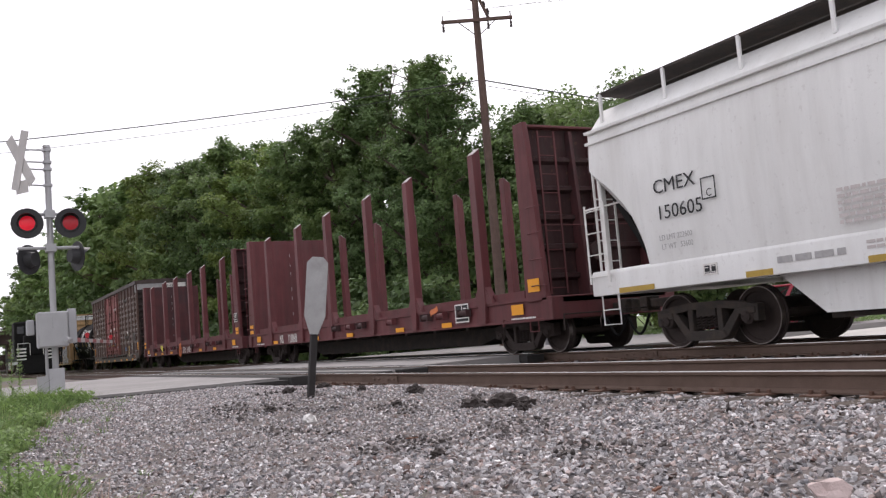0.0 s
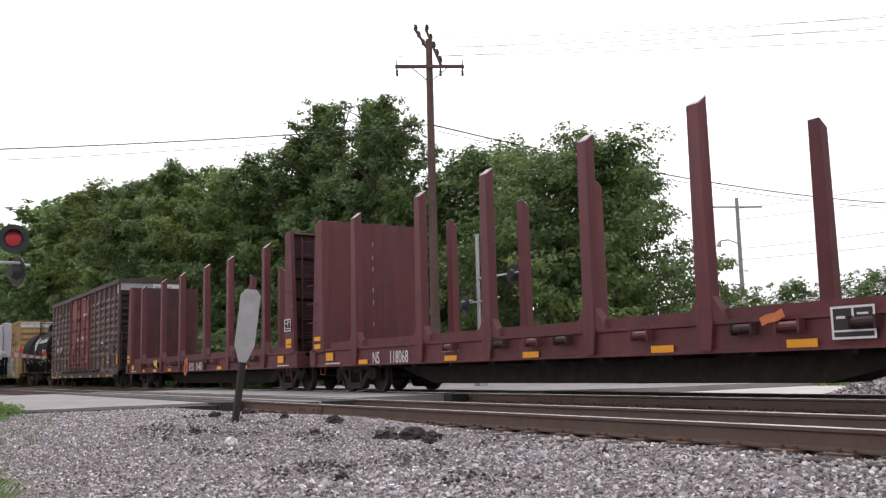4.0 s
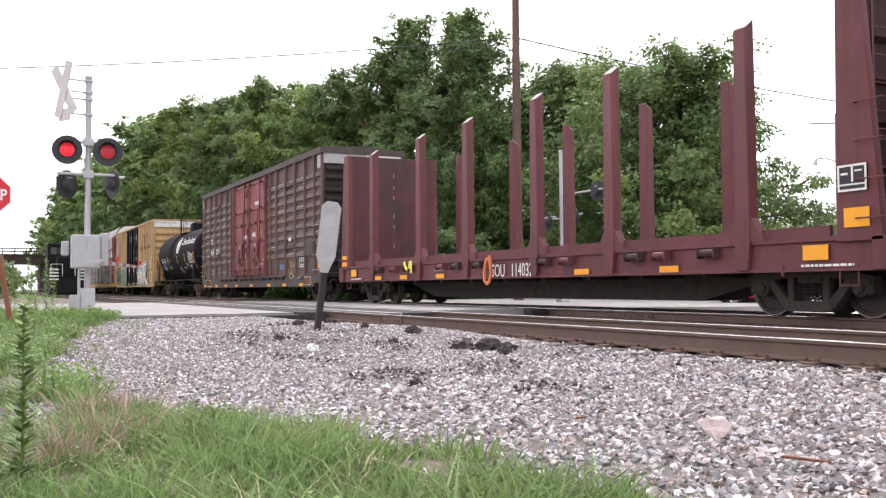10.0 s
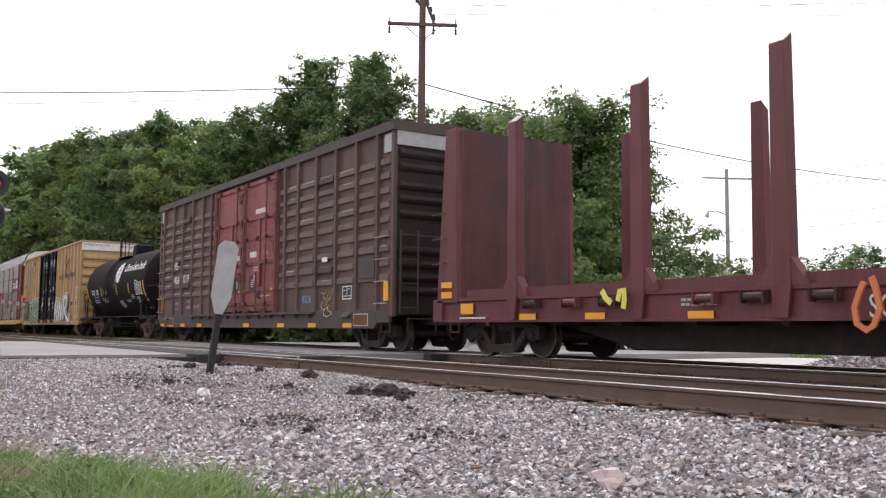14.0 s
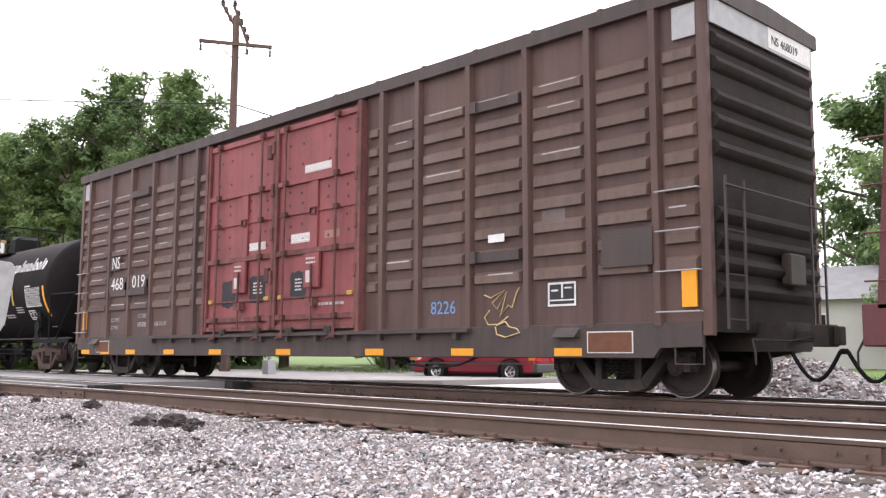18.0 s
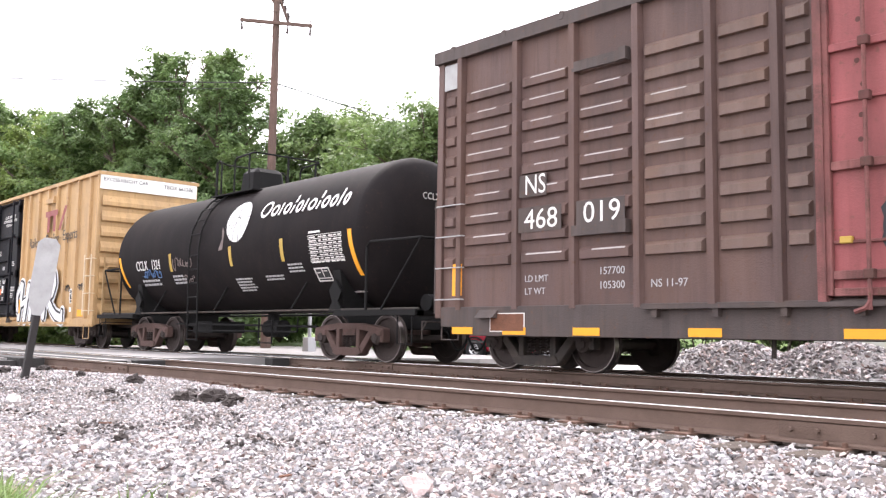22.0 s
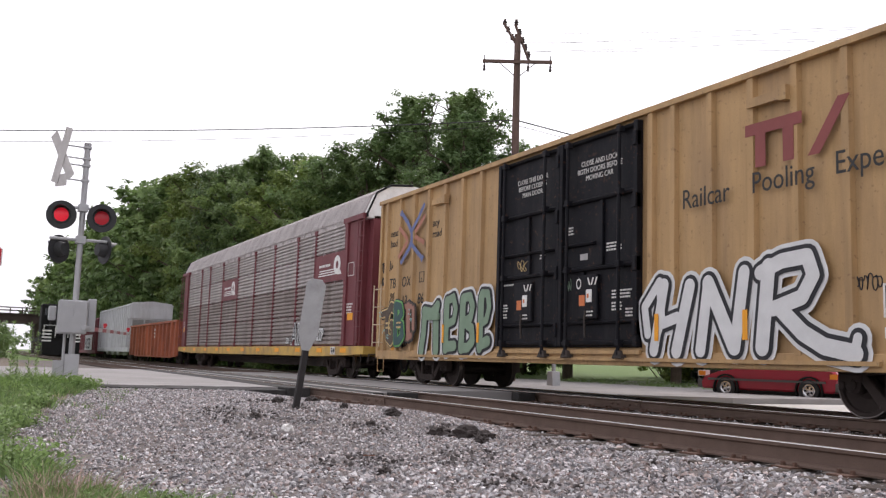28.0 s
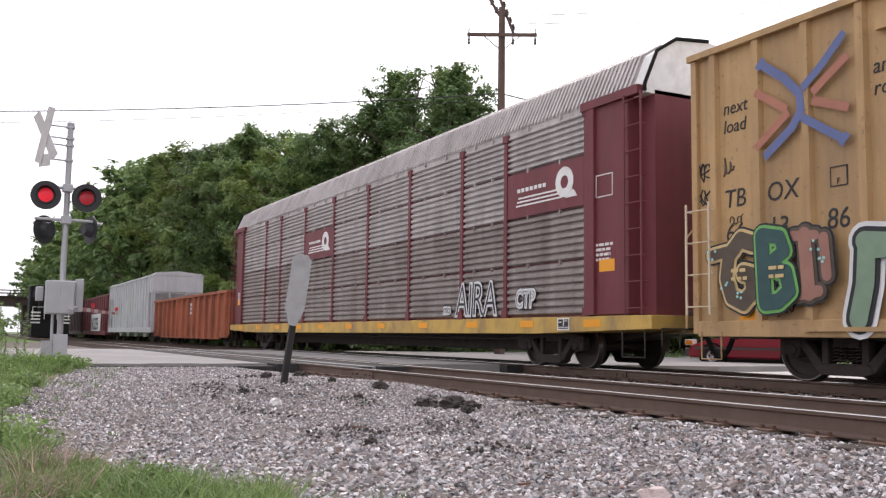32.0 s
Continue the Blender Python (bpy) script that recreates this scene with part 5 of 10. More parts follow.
def worn_edge(panel, x0, x1, z, rnd):
    """A pale strip along a rib's upper edge: painted highlight and rubbed paint in one."""
    a = x0 + 0.04 + rnd.uniform(0, 0.3) * (x1 - x0)
    c = x1 - 0.04 - rnd.uniform(0, 0.3) * (x1 - x0)
    b = bmesh.new()
    prism(b, [(-1.537, z + 0.124), (-1.5375, z + 0.131), (-1.515, z + 0.150), (-1.52, z + 0.13)], "x", a, c)
    part("worn_edge", b, M["worn"], panel, "pale edge strip for highlight and rubbed paint", smooth=False)


def box_car(u):
    half, rear, e = 9.27, 9.43, -1.53
    car = rolling_car("box_car", "weathered brown ribbed box car with red plug doors", u)
    b = bmesh.new()
    box(b, -rear + 0.05, half - 0.05, -1.44, 1.48, 0.98, 5.14)
    part("car_body", b, M["box_brown"], car)
    b = bmesh.new()
    prism(b, [(-1.58, 5.10), (-1.58, 5.31), (0, 5.38), (1.58, 5.31), (1.58, 5.10)], "x", -rear - 0.06, half + 0.06)
    roof = part("roof", b, M["box_dark"], car, "dark ribbed steel roof")
    b = bmesh.new()
    prism(b, [(-1.585, 5.33), (0, 5.40), (1.585, 5.33), (1.585, 5.21), (0, 5.25), (-1.585, 5.21)], "x", -0.04, 0.04)
    seam = mesh_of("roof_rib", b, M["box_dark"], smooth=False)
    for k in range(16):
        shared("roof_rib", seam, roof, pose(-rear + 0.4 + (half + rear - 0.8) * k / 15, 0, 0))
    b = bmesh.new()
    prism(b, [(-rear + 0.15, 0.98), (-rear + 0.15, 0.66), (-rear + 0.75, 0.66), (-rear + 0.85, 0.52), (half - 0.85, 0.52), (half - 0.75, 0.66), (half - 0.15, 0.66), (half - 0.15, 0.98)], "y", e, e + 0.09)
    sill = part("side_sill", b, M["box_dark"], car, bevel=0.008)
    b = bmesh.new()
    prism(b, [(-rear + 0.15, 0.98), (-rear + 0.15, 0.66), (-rear + 0.85, 0.52), (half - 0.85, 0.52), (half - 0.15, 0.66), (half - 0.15, 0.98)], "y", 1.44, 1.53)
    part("side_sill", b, M["box_dark"], car)
    d0, d1 = -2.72, 2.48
    left = [-9.35, -8.86, -7.60, -6.46, -5.33, -4.20, -3.30, d0 - 0.06]
    right = [d1 + 0.06, 3.04, 3.94, 5.12, 6.30, 7.44, 8.50, 9.20]
    ribs = [1.62 + 0.339 * k for k in range(9)]
    wrnd = random.Random(468)
    for bays in (left, right):
        for k, (a, c) in enumerate(zip(bays, bays[1:])):
            b = bmesh.new()
            box(b, a, c, -1.47, -1.44, 0.98, 5.12)
            w = c - a
            panel = part("side_panel", b, M["box_brown"], car, smooth=False)
            for z in ribs:
                if w > 0.3:
                    b = bmesh.new()
                    rib(b, a + 0.11, c - 0.11, z)
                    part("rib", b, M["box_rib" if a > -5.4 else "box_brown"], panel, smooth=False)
                    if w > 0.6 and wrnd.random() < (0.85 if a < -6.4 else 0.25):
                        worn_edge(panel, a + 0.11, c - 0.11, z, wrnd)
        for x in bays:
            if abs(x - d0) < 0.1 or abs(x - d1) < 0.1 or abs(x) > 9.18:
                continue
            b = bmesh.new()
            prism(b, [(x - 0.075, -1.46), (x - 0.05, -1.575), (x + 0.05, -1.575), (x + 0.075, -1.46)], "z", 0.93, 5.11)
            for v in b.verts:
                if v.co.z < 2 and v.co.y < -1.5:
                    v.co.y += 0.03
            part("side_post", b, M["box_brown"], car)
    for s in (-1, 1):
        he = half if s > 0 else rear
        for yy in (e, 1.43):
            b = bmesh.new()
            box(b, min(s * he, s * (he - 0.14)), max(s * he, s * (he - 0.14)), yy, yy + 0.10, 0.80, 5.1)
            part("corner_post", b, M["box_brown"], car, bevel=0.01)
        # end wall and ribs carry their shade in the colour
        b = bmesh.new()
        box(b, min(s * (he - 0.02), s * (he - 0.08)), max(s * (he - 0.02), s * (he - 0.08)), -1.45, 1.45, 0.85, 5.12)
        endw = part("end_wall", b, M["box_end_shaded"], car, "corrugated steel end, its brown darkened for shade", smooth=False)
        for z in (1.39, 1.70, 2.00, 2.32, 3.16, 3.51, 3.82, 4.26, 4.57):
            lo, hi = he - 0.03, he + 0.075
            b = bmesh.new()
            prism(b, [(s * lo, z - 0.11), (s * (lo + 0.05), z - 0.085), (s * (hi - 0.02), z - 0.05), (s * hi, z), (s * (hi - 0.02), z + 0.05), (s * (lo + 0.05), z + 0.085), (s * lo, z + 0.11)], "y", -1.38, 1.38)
            part("end_rib", b, M["box_end_shaded"], endw)
        b = bmesh.new()
        rod(b, (s * (he + 0.16), -1.42, 2.66), (s * (he + 0.16), 1.42, 2.66), 0.016, 6)
        part("cross_grab", b, M["box_dark"], endw, "long dark grab bar across the end")
        b = bmesh.new()
        box(b, min(s * he, s * (he + 0.14)), max(s * he, s * (he + 0.14)), 0.30, 0.78, 1.52, 1.95)
        part("brake_box", b, M["box_dark"], endw, "dark brake gear box", bevel=0.02)
        b = bmesh.new()
        box(b, min(s * (he + 0.0), s * (he + 0.03)), max(s * (he + 0.0), s * (he + 0.03)), -1.46, 1.46, 4.76, 5.12)
        part("end_fascia", b, M["plate_grey"], endw, "faded pale end band")
        truck(car, s * 7.55, 0.42, "steel_dark")
        coupler(car, s * (he + 0.35), s)
        b = bmesh.new()
        box(b, min(s * (he - 1.2), s * (he + 0.36)), max(s * (he - 1.2), s * (he + 0.36)), -0.35, 0.35, 0.62, 1.0)
        part("draft_sill", b, M["steel_dark"], car)
        xl = s * (he - 0.42)
        ladder("side_ladder", car, xl - 0.32, xl + 0.30, -1.62, 1.10, 2.64, 4, M["plate_grey"], stiles=False)
        plate("reflector", M["refl_yellow"], car, xl, xl + 0.21, -1.50, 1.16, 1.68, "tall yellow reflective patch", 0.03)
        stirrup(car, s * (he - 0.35), -1.5, M["box_dark"], 0.45, 0.85, 0.4)
        end_ladder("end_ladder", car, s * (he + 0.14), -1.40, -0.94, 1.0, 2.66, 4, M["box_dark"])
        end_ladder("end_ladder", car, s * (he + 0.14), 0.98, 1.40, 1.0, 2.66, 4, M["box_dark"])
        plate("end_patch", M["plate_grey"], car, s * (he - 0.32) - 0.17, s * (he - 0.32) + 0.17, -1.512, 4.62, 5.05, "pale faded corner patch")
        plate("placard_border", M["stencil"], car, s * 7.75 - 0.37, s * 7.75 + 0.37, -1.5335, 0.585, 0.875, "thin white border of the placard", 0.003)
        plate("placard_board", M["rust"], car, s * 7.75 - 0.35, s * 7.75 + 0.35, -1.536, 0.60, 0.86, "brown placard board")
    # doors
    mid = -0.14
    for a, c, flip in ((d0, mid, -1), (mid, d1, 1)):
        b = bmesh.new()
        box(b, a + 0.03, c - 0.03, -1.53, -1.46, 1.02, 5.02)
        door = part("plug_door", b, M["door_red"], car, "faded red plug door with rust", bevel=0.01)
        for z, h, d in ((1.06, 0.045, 0.05), (1.25, 0.05, 0.06), (1.62, 0.018, 0.03), (2.48, 0.05, 0.06), (3.22, 0.016, 0.035), (3.84, 0.045, 0.06), (4.93, 0.05, 0.05)):
            b = bmesh.new()
            box(b, a + 0.10, c - 0.10, -1.53 - d, -1.53, z - h, z + h)
            part("door_rail", b, M["door_edge"] if z < 2.6 else M["door_red"], door, bevel=0.006)
        for x in (a + 0.05, c - 0.05):
            b = bmesh.new()
            box(b, x - 0.045, x + 0.045, -1.60, -1.53, 1.02, 5.0)
            part("door_stile", b, M["door_edge"], door, bevel=0.008)
        xm = -1.24 if flip < 0 else 1.13
        b = bmesh.new()
        box(b, xm - 0.11, xm + 0.11, -1.575, -1.53, 2.53, 3.80)
        part("center_stile", b, M["door_red"], door, bevel=0.006)
        b = bmesh.new()
        for q in ((-0.09, 0.09, 3.15, 3.17), (-0.09, 0.09, 3.27, 3.29), (-0.09, -0.07, 3.17, 3.27), (0.07, 0.09, 3.17, 3.27)):
            box(b, xm + q[0], xm + q[1], -1.61, -1.575, q[2], q[3])
        part("rod_guide", b, M["door_rust"], door, smooth=False)
        for x in ((-2.2, -0.57) if flip < 0 else (0.26, 1.87)):
            b = bmesh.new()
            rod(b, (x, -1.635, 0.86), (x, -1.635, 4.98), 0.026, 8)
            pipe(b, [(x, -1.635, 0.95), (x - 0.04, -1.65, 0.88), (x - 0.16, -1.65, 0.84)], 0.03, 6)
            part("lock_rod", b, M["door_edge"], door, "rusty vertical lock rod")
            for z in (1.25, 2.48, 3.22, 3.84, 4.93):
                b = bmesh.new()
                box(b, x - 0.06, x + 0.06, -1.665, -1.58, z - 0.055, z + 0.055)
                part("rod_bearing", b, M["door_rust"], door, bevel=0.01)
        x = -1.33 if flip < 0 else 1.15
        b = bmesh.new()
        prism(b, [(x - 0.23, 1.78), (x + 0.23, 1.78), (x + 0.23, 2.42), (x - 0.23, 2.42)], "y", -1.63, -1.56)
        case = part("gear_case", b, M["door_red"], door, "pale rubbed gear case", bevel=0.012)
        b = bmesh.new()
        pipe(b, [(x + 0.05, -1.66, 2.2), (x + 0.08, -1.68, 1.9), (x + 0.06, -1.67, 1.5)], 0.024, 6)
        part("gear_handle", b, M["door_rust"], case)
        b = bmesh.new()
        rod(b, (x + 0.05, -1.65, 1.05), (x + 0.05, -1.65, 1.5), 0.02, 6)
        box(b, x - 0.08, x + 0.14, -1.68, -1.56, 1.44, 1.58)
        part("gear_link", b, M["door_edge"], door)
        plate("gear_label", M["stencil_pale"], case, x - 0.15, x + 0.02, -1.631, 1.88, 2.10, "torn white and orange gear label", 0.003)
        bars("gear_words", M["stencil_pale"], case, x - 0.15, x + 0.16, -1.631, 2.34, 2, 0.03, 0.05, seed=int(9 + flip))
        spots = random.Random(int(31 + 10 * a))
        b = bmesh.new()
        rod(b, (0, -1.538, 0), (0, -1.526, 0), 0.032, 9, 0.02)
        spot = mesh_of("rust_spot", b, M["door_rust"], smooth=False)
        for sx in (a + 0.45, a + 0.85, c - 0.95, c - 0.35):
            for sz in (2.75, 3.02, 3.42, 3.62, 4.15, 4.60):
                shared("rust_spot", spot, door, pose(sx + spots.uniform(-0.05, 0.05), 0, sz + spots.uniform(-0.05, 0.05)))
        for k in range(5):
            zz = 1.05 + 0.86 * k
            b = bmesh.new()
            box(b, c - 0.09, c - 0.01, -1.64, -1.53, zz, zz + 0.26)
            part("hinge_block", b, M["door_edge"], door, bevel=0.01)
        for x0, x1, z0, z1 in (((-2.10, -1.56, 1.50, 2.07), (-1.06, -0.46, 1.56, 2.12)) if flip < 0 else ((0.38, 0.88, 1.57, 2.12),)):
            b = bmesh.new()
            n = 22
            ring = []
            for k in range(n):
                t = 2 * math.pi * k / n
                q = max(abs(math.cos(t)), abs(math.sin(t)))
                ring.append((0.5 * (x0 + x1) + 0.5 * (x1 - x0) * math.cos(t) / q * spots.uniform(0.88, 1.03), 0.5 * (z0 + z1) + 0.5 * (z1 - z0) * math.sin(t) / q * spots.uniform(0.88, 1.03)))
            prism(b, ring, "y", -1.536, -1.532)
            part("dark_patch", b, M["graf_black"], door, "ragged black stencil patch", smooth=False)
            if x0 > -2:
                bars("patch_words", M["stencil_pale"], door, x0 + 0.16, x1 - 0.1, -1.537, z1 - 0.14, 4, 0.03, 0.035, seed=int(70 + 10 * x0))
        for k in (0, 1):
            b = bmesh.new()
            box(b, (a + 0.18, c - 0.3)[k], (a + 0.32, c - 0.14)[k], -1.60, -1.53, 1.60, 1.68)
            part("tie_bracket", b, M["refl_dull"], door, "small yellowed bracket", bevel=0.01)
    for x0, x1, z0, z1, n in ((-1.10, -0.50, 2.63, 2.79, 3), (0.37, 0.97, 2.66, 2.84, 3), (0.77, 1.60, 3.98, 4.13, 4)):
        plate("door_stencil", M["stencil_pale"], car, x0, x1, -1.534, z0, z1, "pale worn stencil panel", 0.003)
        bars("door_words", M["stencil"], car, x0 + 0.03, x1, -1.538, z1 - 0.02, n, (z1 - z0 - 0.04) / n - 0.012, 0.012, seed=int(20 + 10 * x0))
    plate("door_stencil", M["graf_rose"], car, 1.43, 1.88, -1.534, 2.68, 2.82, "faded pink stencil panel", 0.003)
    bars("door_words", M["stencil_faint"], car, 0.95, 2.2, -1.534, 1.50, 1, 0.05, 0.02, seed=12)
    for z in (1.95, 4.40):
        b = bmesh.new()
        box(b, -0.36, -0.22, -1.66, -1.56, z, z + 0.28)
        part("latch_block", b, M["door_rust"], car, "dark rusty latch block", bevel=0.012)
    for x in (d0 - 0.02, d1 + 0.02):
        b = bmesh.new()
        box(b, x - 0.05, x + 0.05, -1.62, -1.46, 0.92, 5.06)
        part("door_post", b, M["door_edge"], car)
    b = bmesh.new()
    box(b, -5.2, 5.2, -1.64, -1.52, 0.90, 0.955)
    for k in range(12):
        x = -5.0 + k * 0.9
        box(b, x - 0.04, x + 0.04, -1.62, -1.52, 0.80, 0.90)
    part("door_track", b, M["box_dark"], car)
    for x in (-1.9, -0.6, 0.5, 1.7):
        b = bmesh.new()
        rod(b, (x, -1.66, 0.99), (x, -1.60, 0.99), 0.06, 10)
        box(b, x - 0.1, x + 0.1, -1.65, -1.6, 0.95, 1.06)
        part("door_roller", b, M["steel_dark"], car)
    for x in (-8.75, -7.6, -6.2, -4.3, -2.3, 0.2, 2.9, 5.0, 7.05):
        plate("reflector", M["refl_yellow"], car, x - 0.24, x + 0.24, -1.533, 0.545, 0.655, "yellow reflective strip")
    for x0, x1, z0, z1 in ((-7.52, -6.66, 2.08, 2.46), (-6.38, -5.52, 2.10, 2.46), (-7.50, -6.95, 2.62, 2.96)):
        plate("number_patch", M["box_dark"], car, x0, x1, -1.538, z0, z1, "darker repainted patch behind the number", 0.003)
    lettering("car_mark", "NS", M["stencil"], car, -7.40, -1.541, 2.66, 0.42, "white stencilled letters", squeeze=0.85)
    lettering("car_number", "468", M["stencil"], car, -7.40, -1.541, 2.13, 0.43, "white stencilled number", squeeze=1.05)
    lettering("car_number", "019", M["stencil"], car, -6.26, -1.541, 2.14, 0.43, "white stencilled number", squeeze=1.05)
    lettering("weight_stencil", "LD LMT", M["stencil_faint"], car, -7.44, -1.476, 1.34, 0.14)
    lettering("weight_stencil", "LT WT", M["stencil_faint"], car, -7.44, -1.476, 1.15, 0.14)
    lettering("weight_stencil", "157700", M["stencil_faint"], car, -6.02, -1.476, 1.40, 0.15)
    lettering("weight_stencil", "105300", M["stencil_faint"], car, -6.02, -1.476, 1.20, 0.15)
    lettering("weight_stencil", "NS 11-97", M["stencil_faint"], car, -5.15, -1.476, 1.20, 0.15)
    stencil_box(car, 6.66, 1.24, 0.50, 0.34, -1.478)
    plate("label_card", M["white"], car, 5.55, 5.88, -1.54, 2.24, 2.36, "white label card")
    plate("routing_board", M["box_dark"], car, 7.66, 8.46, -1.545, 1.72, 2.22, "dark steel routing board", 0.03)
    plate("primer_patch", M["primer"], car, 6.55, 6.98, -1.476, 2.30, 2.80, "faded grey primer patch", 0.003)
    for x, z in ((-5.95, 4.36), (-5.95, 1.96), (5.72, 4.30), (5.72, 1.95)):
        b = bmesh.new()
        box(b, x - 0.50, x + 0.46, -1.57, -1.47, z, z + 0.15)
        q = 0.38 if x < 0 else -0.50
        box(b, x + q, x + q + 0.12, -1.62, -1.5, z - 0.01, z + 0.17)
        part("hand_bracket", b, M["box_dark"], car)
    for x in (-8.15, 7.05):
        b = bmesh.new()
        prism(b, [(-1.53, 0.80), (-1.66, 0.80), (-1.53, 0.93)], "x", x - 0.2, x + 0.2)
        part("roping_staple", b, M["box_dark"], car)
    lettering("graffiti_tag", "8226", M["graf_blue"], car, 4.22, -1.476, 1.20, 0.29, "light blue spray-paint tag", squeeze=1.0)
    for path in ([(5.42, 1.46), (5.55, 1.41), (5.84, 1.52), (5.58, 1.33), (5.68, 1.24), (5.87, 1.50), (5.74, 1.12), (5.90, 1.29), (5.98, 1.25), (6.07, 1.48), (6.12, 1.54)], [(5.52, 1.22), (5.42, 1.12), (5.49, 1.01), (5.70, 1.01), (5.90, 1.12)], [(5.70, 0.97), (5.73, 0.86), (5.90, 0.815), (6.18, 0.88), (6.12, 0.94), (5.97, 0.97), (5.84, 1.05), (5.72, 0.99)]):
        b = bmesh.new()
        pipe(b, [(x, -1.545 if z < 1.0 else -1.480, z) for x, z in path], 0.011, 5)
        part("graffiti_line", b, M["graf_gold"], car, "gold sprayed line")
    b = bmesh.new()
    rod(b, (3.0, -1.3, 0.30), (3.0, -1.3, 0.54), 0.04, 8)
    part("brake_hanger", b, M["steel_dark"], car)
    b = bmesh.new()
    rod(b, (-3.5, -1.3, 0.30), (-3.5, -1.3, 0.54), 0.03, 8)
    part("brake_hanger", b, M["steel_dark"], car)
    b = bmesh.new()
    pipe(b, [(3.0, -1.2, 0.50), (3.4, -1.2, 0.40), (4.0, -1.2, 0.34), (4.6, -1.2, 0.40), (5.0, -1.2, 0.52)], 0.02, 6)
    part("brake_hose", b, M["steel_dark"], car)
    b = bmesh.new()
    box(b, half + 0.03, half + 0.034, 0.10, 1.40, 4.80, 5.10)
    part("number_panel", b, M["stencil"], car, "paler panel behind the end number", smooth=False)
    lettering("end_number", "NS 468019", M["stencil_dark"], car, half + 0.037, 0.18, 4.87, 0.18, side="x")
    return car


box_car(-68.1)


# -- the black tank car --
def tank_car(u):
    R, zc, half = 1.52, 2.49, 5.60
    car = rolling_car("tank_car", "black cylindrical tank car with white markings", u)
    b = bmesh.new()
    prof = [(0.02, -half - 0.62)] + [(R * math.sin(math.pi / 2 * k / 7), -half - 0.62 * math.cos(math.pi / 2 * k / 7)) for k in range(1, 8)]
    prof += [(R, -half + 0.02 + (2 * half - 0.34) * k / 12) for k in range(13)]
    prof += [(R * math.sin(math.pi / 2 * k / 7), half - 0.3 + 0.62 * math.cos(math.pi / 2 * k / 7)) for k in range(7, 0, -1)] + [(0.02, half + 0.32)]
    lathe(b, prof, "x", 64, (0, 0, zc))
    part("tank_shell", b, M["tank_black"], car, "black tank shell with domed heads")
    b = bmesh.new()
    rod(b, (-half - 1.38, -1.38, 0.98), (half + 1.38, -1.38, 0.98), 0.021, 8)
    part("hand_rail", b, M["steel_dark"], car, "long dark steel hand rail")
    b = bmesh.new()
    rod(b, (-half - 1.38, 1.38, 0.98), (half + 1.38, 1.38, 0.98), 0.03, 8)
    part("hand_rail", b, M["black"], car)
    b = bmesh.new()
    for x in (-3.6, -0.4, 2.9):
        pipe(b, [(x, -1.38, 0.98), (x + 0.35, -1.22, 1.55)], 0.022, 6)
    part("rail_strut", b, M["black"], car)
    for s in (-1, 1):
        b = bmesh.new()
        box(b, min(s * 3.3, s * (half + 1.42)), max(s * 3.3, s * (half + 1.42)), -0.33, 0.33, 0.62, 1.0)
        part("stub_sill", b, M["black"], car, bevel=0.015)
        b = bmesh.new()
        box(b, min(s * (half + 0.75), s * (half + 1.42)), max(s * (half + 0.75), s * (half + 1.42)), -1.45, 1.45, 0.86, 0.94)
        box(b, min(s * (half - 1.0), s * (half + 1.42)), max(s * (half - 1.0), s * (half + 1.42)), -1.50, -1.30, 0.86, 0.96)
        part("end_platform", b, M["black"], car)
        b = bmesh.new()
        prism(b, [(-1.25, 0.95), (1.25, 0.95), (1.38, 1.75), (0.9, 1.30), (0, 1.06), (-0.9, 1.30), (-1.38, 1.75)], "x", s * 4.5 - 0.12, s * 4.5 + 0.12)
        part("saddle", b, M["black"], car)
        b = bmesh.new()
        prism(b, [(s * 4.5 - 0.22, 0.95), (s * 4.5 + 0.22, 0.95), (s * 4.5 + 0.08, 1.14), (s * 4.5 + 0.20, 1.32), (s * 4.5 - 0.02, 1.58), (s * 4.5 - 0.20, 1.36), (s * 4.5 - 0.10, 1.14)], "y", -1.40, -1.36)
        part("saddle_gusset", b, M["black"], car)
        b = bmesh.new()
        x1 = s * (half + 1.38)
        pipe(b, [(s * (half - 0.05), -1.45, 0.95), (s * (half - 0.05), -1.45, 2.12), (s * (half + 0.05), -1.45, 2.22), (x1, -1.35, 2.22), (x1, 1.35, 2.22)], 0.026, 8)
        pipe(b, [(x1, -1.35, 2.22), (s * (half + 0.35), -1.42, 0.95)], 0.022, 8)
        part("end_railing", b, M["black"], car)
        truck(car, s * 4.5, 0.45, "truck_rust")
        coupler(car, s * (half + 1.38), s)
        stirrup(car, s * (half + 1.1), -1.46, M["black"], 0.36, 0.88, 0.4)
        b = bmesh.new()
        rod(b, (s * (half + 0.6), -0.55, 1.12), (s * (half + 0.6), 0.1, 1.12), 0.16, 12)
        part("brake_cylinder", b, M["black"], car)
    # ladder to the dome, curved round the shell
    b = bmesh.new()
    for dx in (-0.24, 0.24):
        pts = [(-1.05 + dx, -1.56, 0.30), (-1.05 + dx, -1.60, 2.47)]
        pts += [(-1.05 + dx, -1.60 * math.cos(a), 2.47 + 1.60 * math.sin(a)) for a in (0.3, 0.6, 0.85, 1.05)]
        pipe(b, pts, 0.022, 6)
    for k in range(7):
        z = 0.34 + 0.33 * k
        rod(b, (-1.29, -1.58, z), (-0.81, -1.58, z), 0.016, 6)
    for a in (0.22, 0.45, 0.66, 0.86):
        rod(b, (-1.29, -1.60 * math.cos(a), 2.47 + 1.60 * math.sin(a)), (-0.81, -1.60 * math.cos(a), 2.47 + 1.60 * math.sin(a)), 0.016, 6)
    part("ladder", b, M["black"], car)
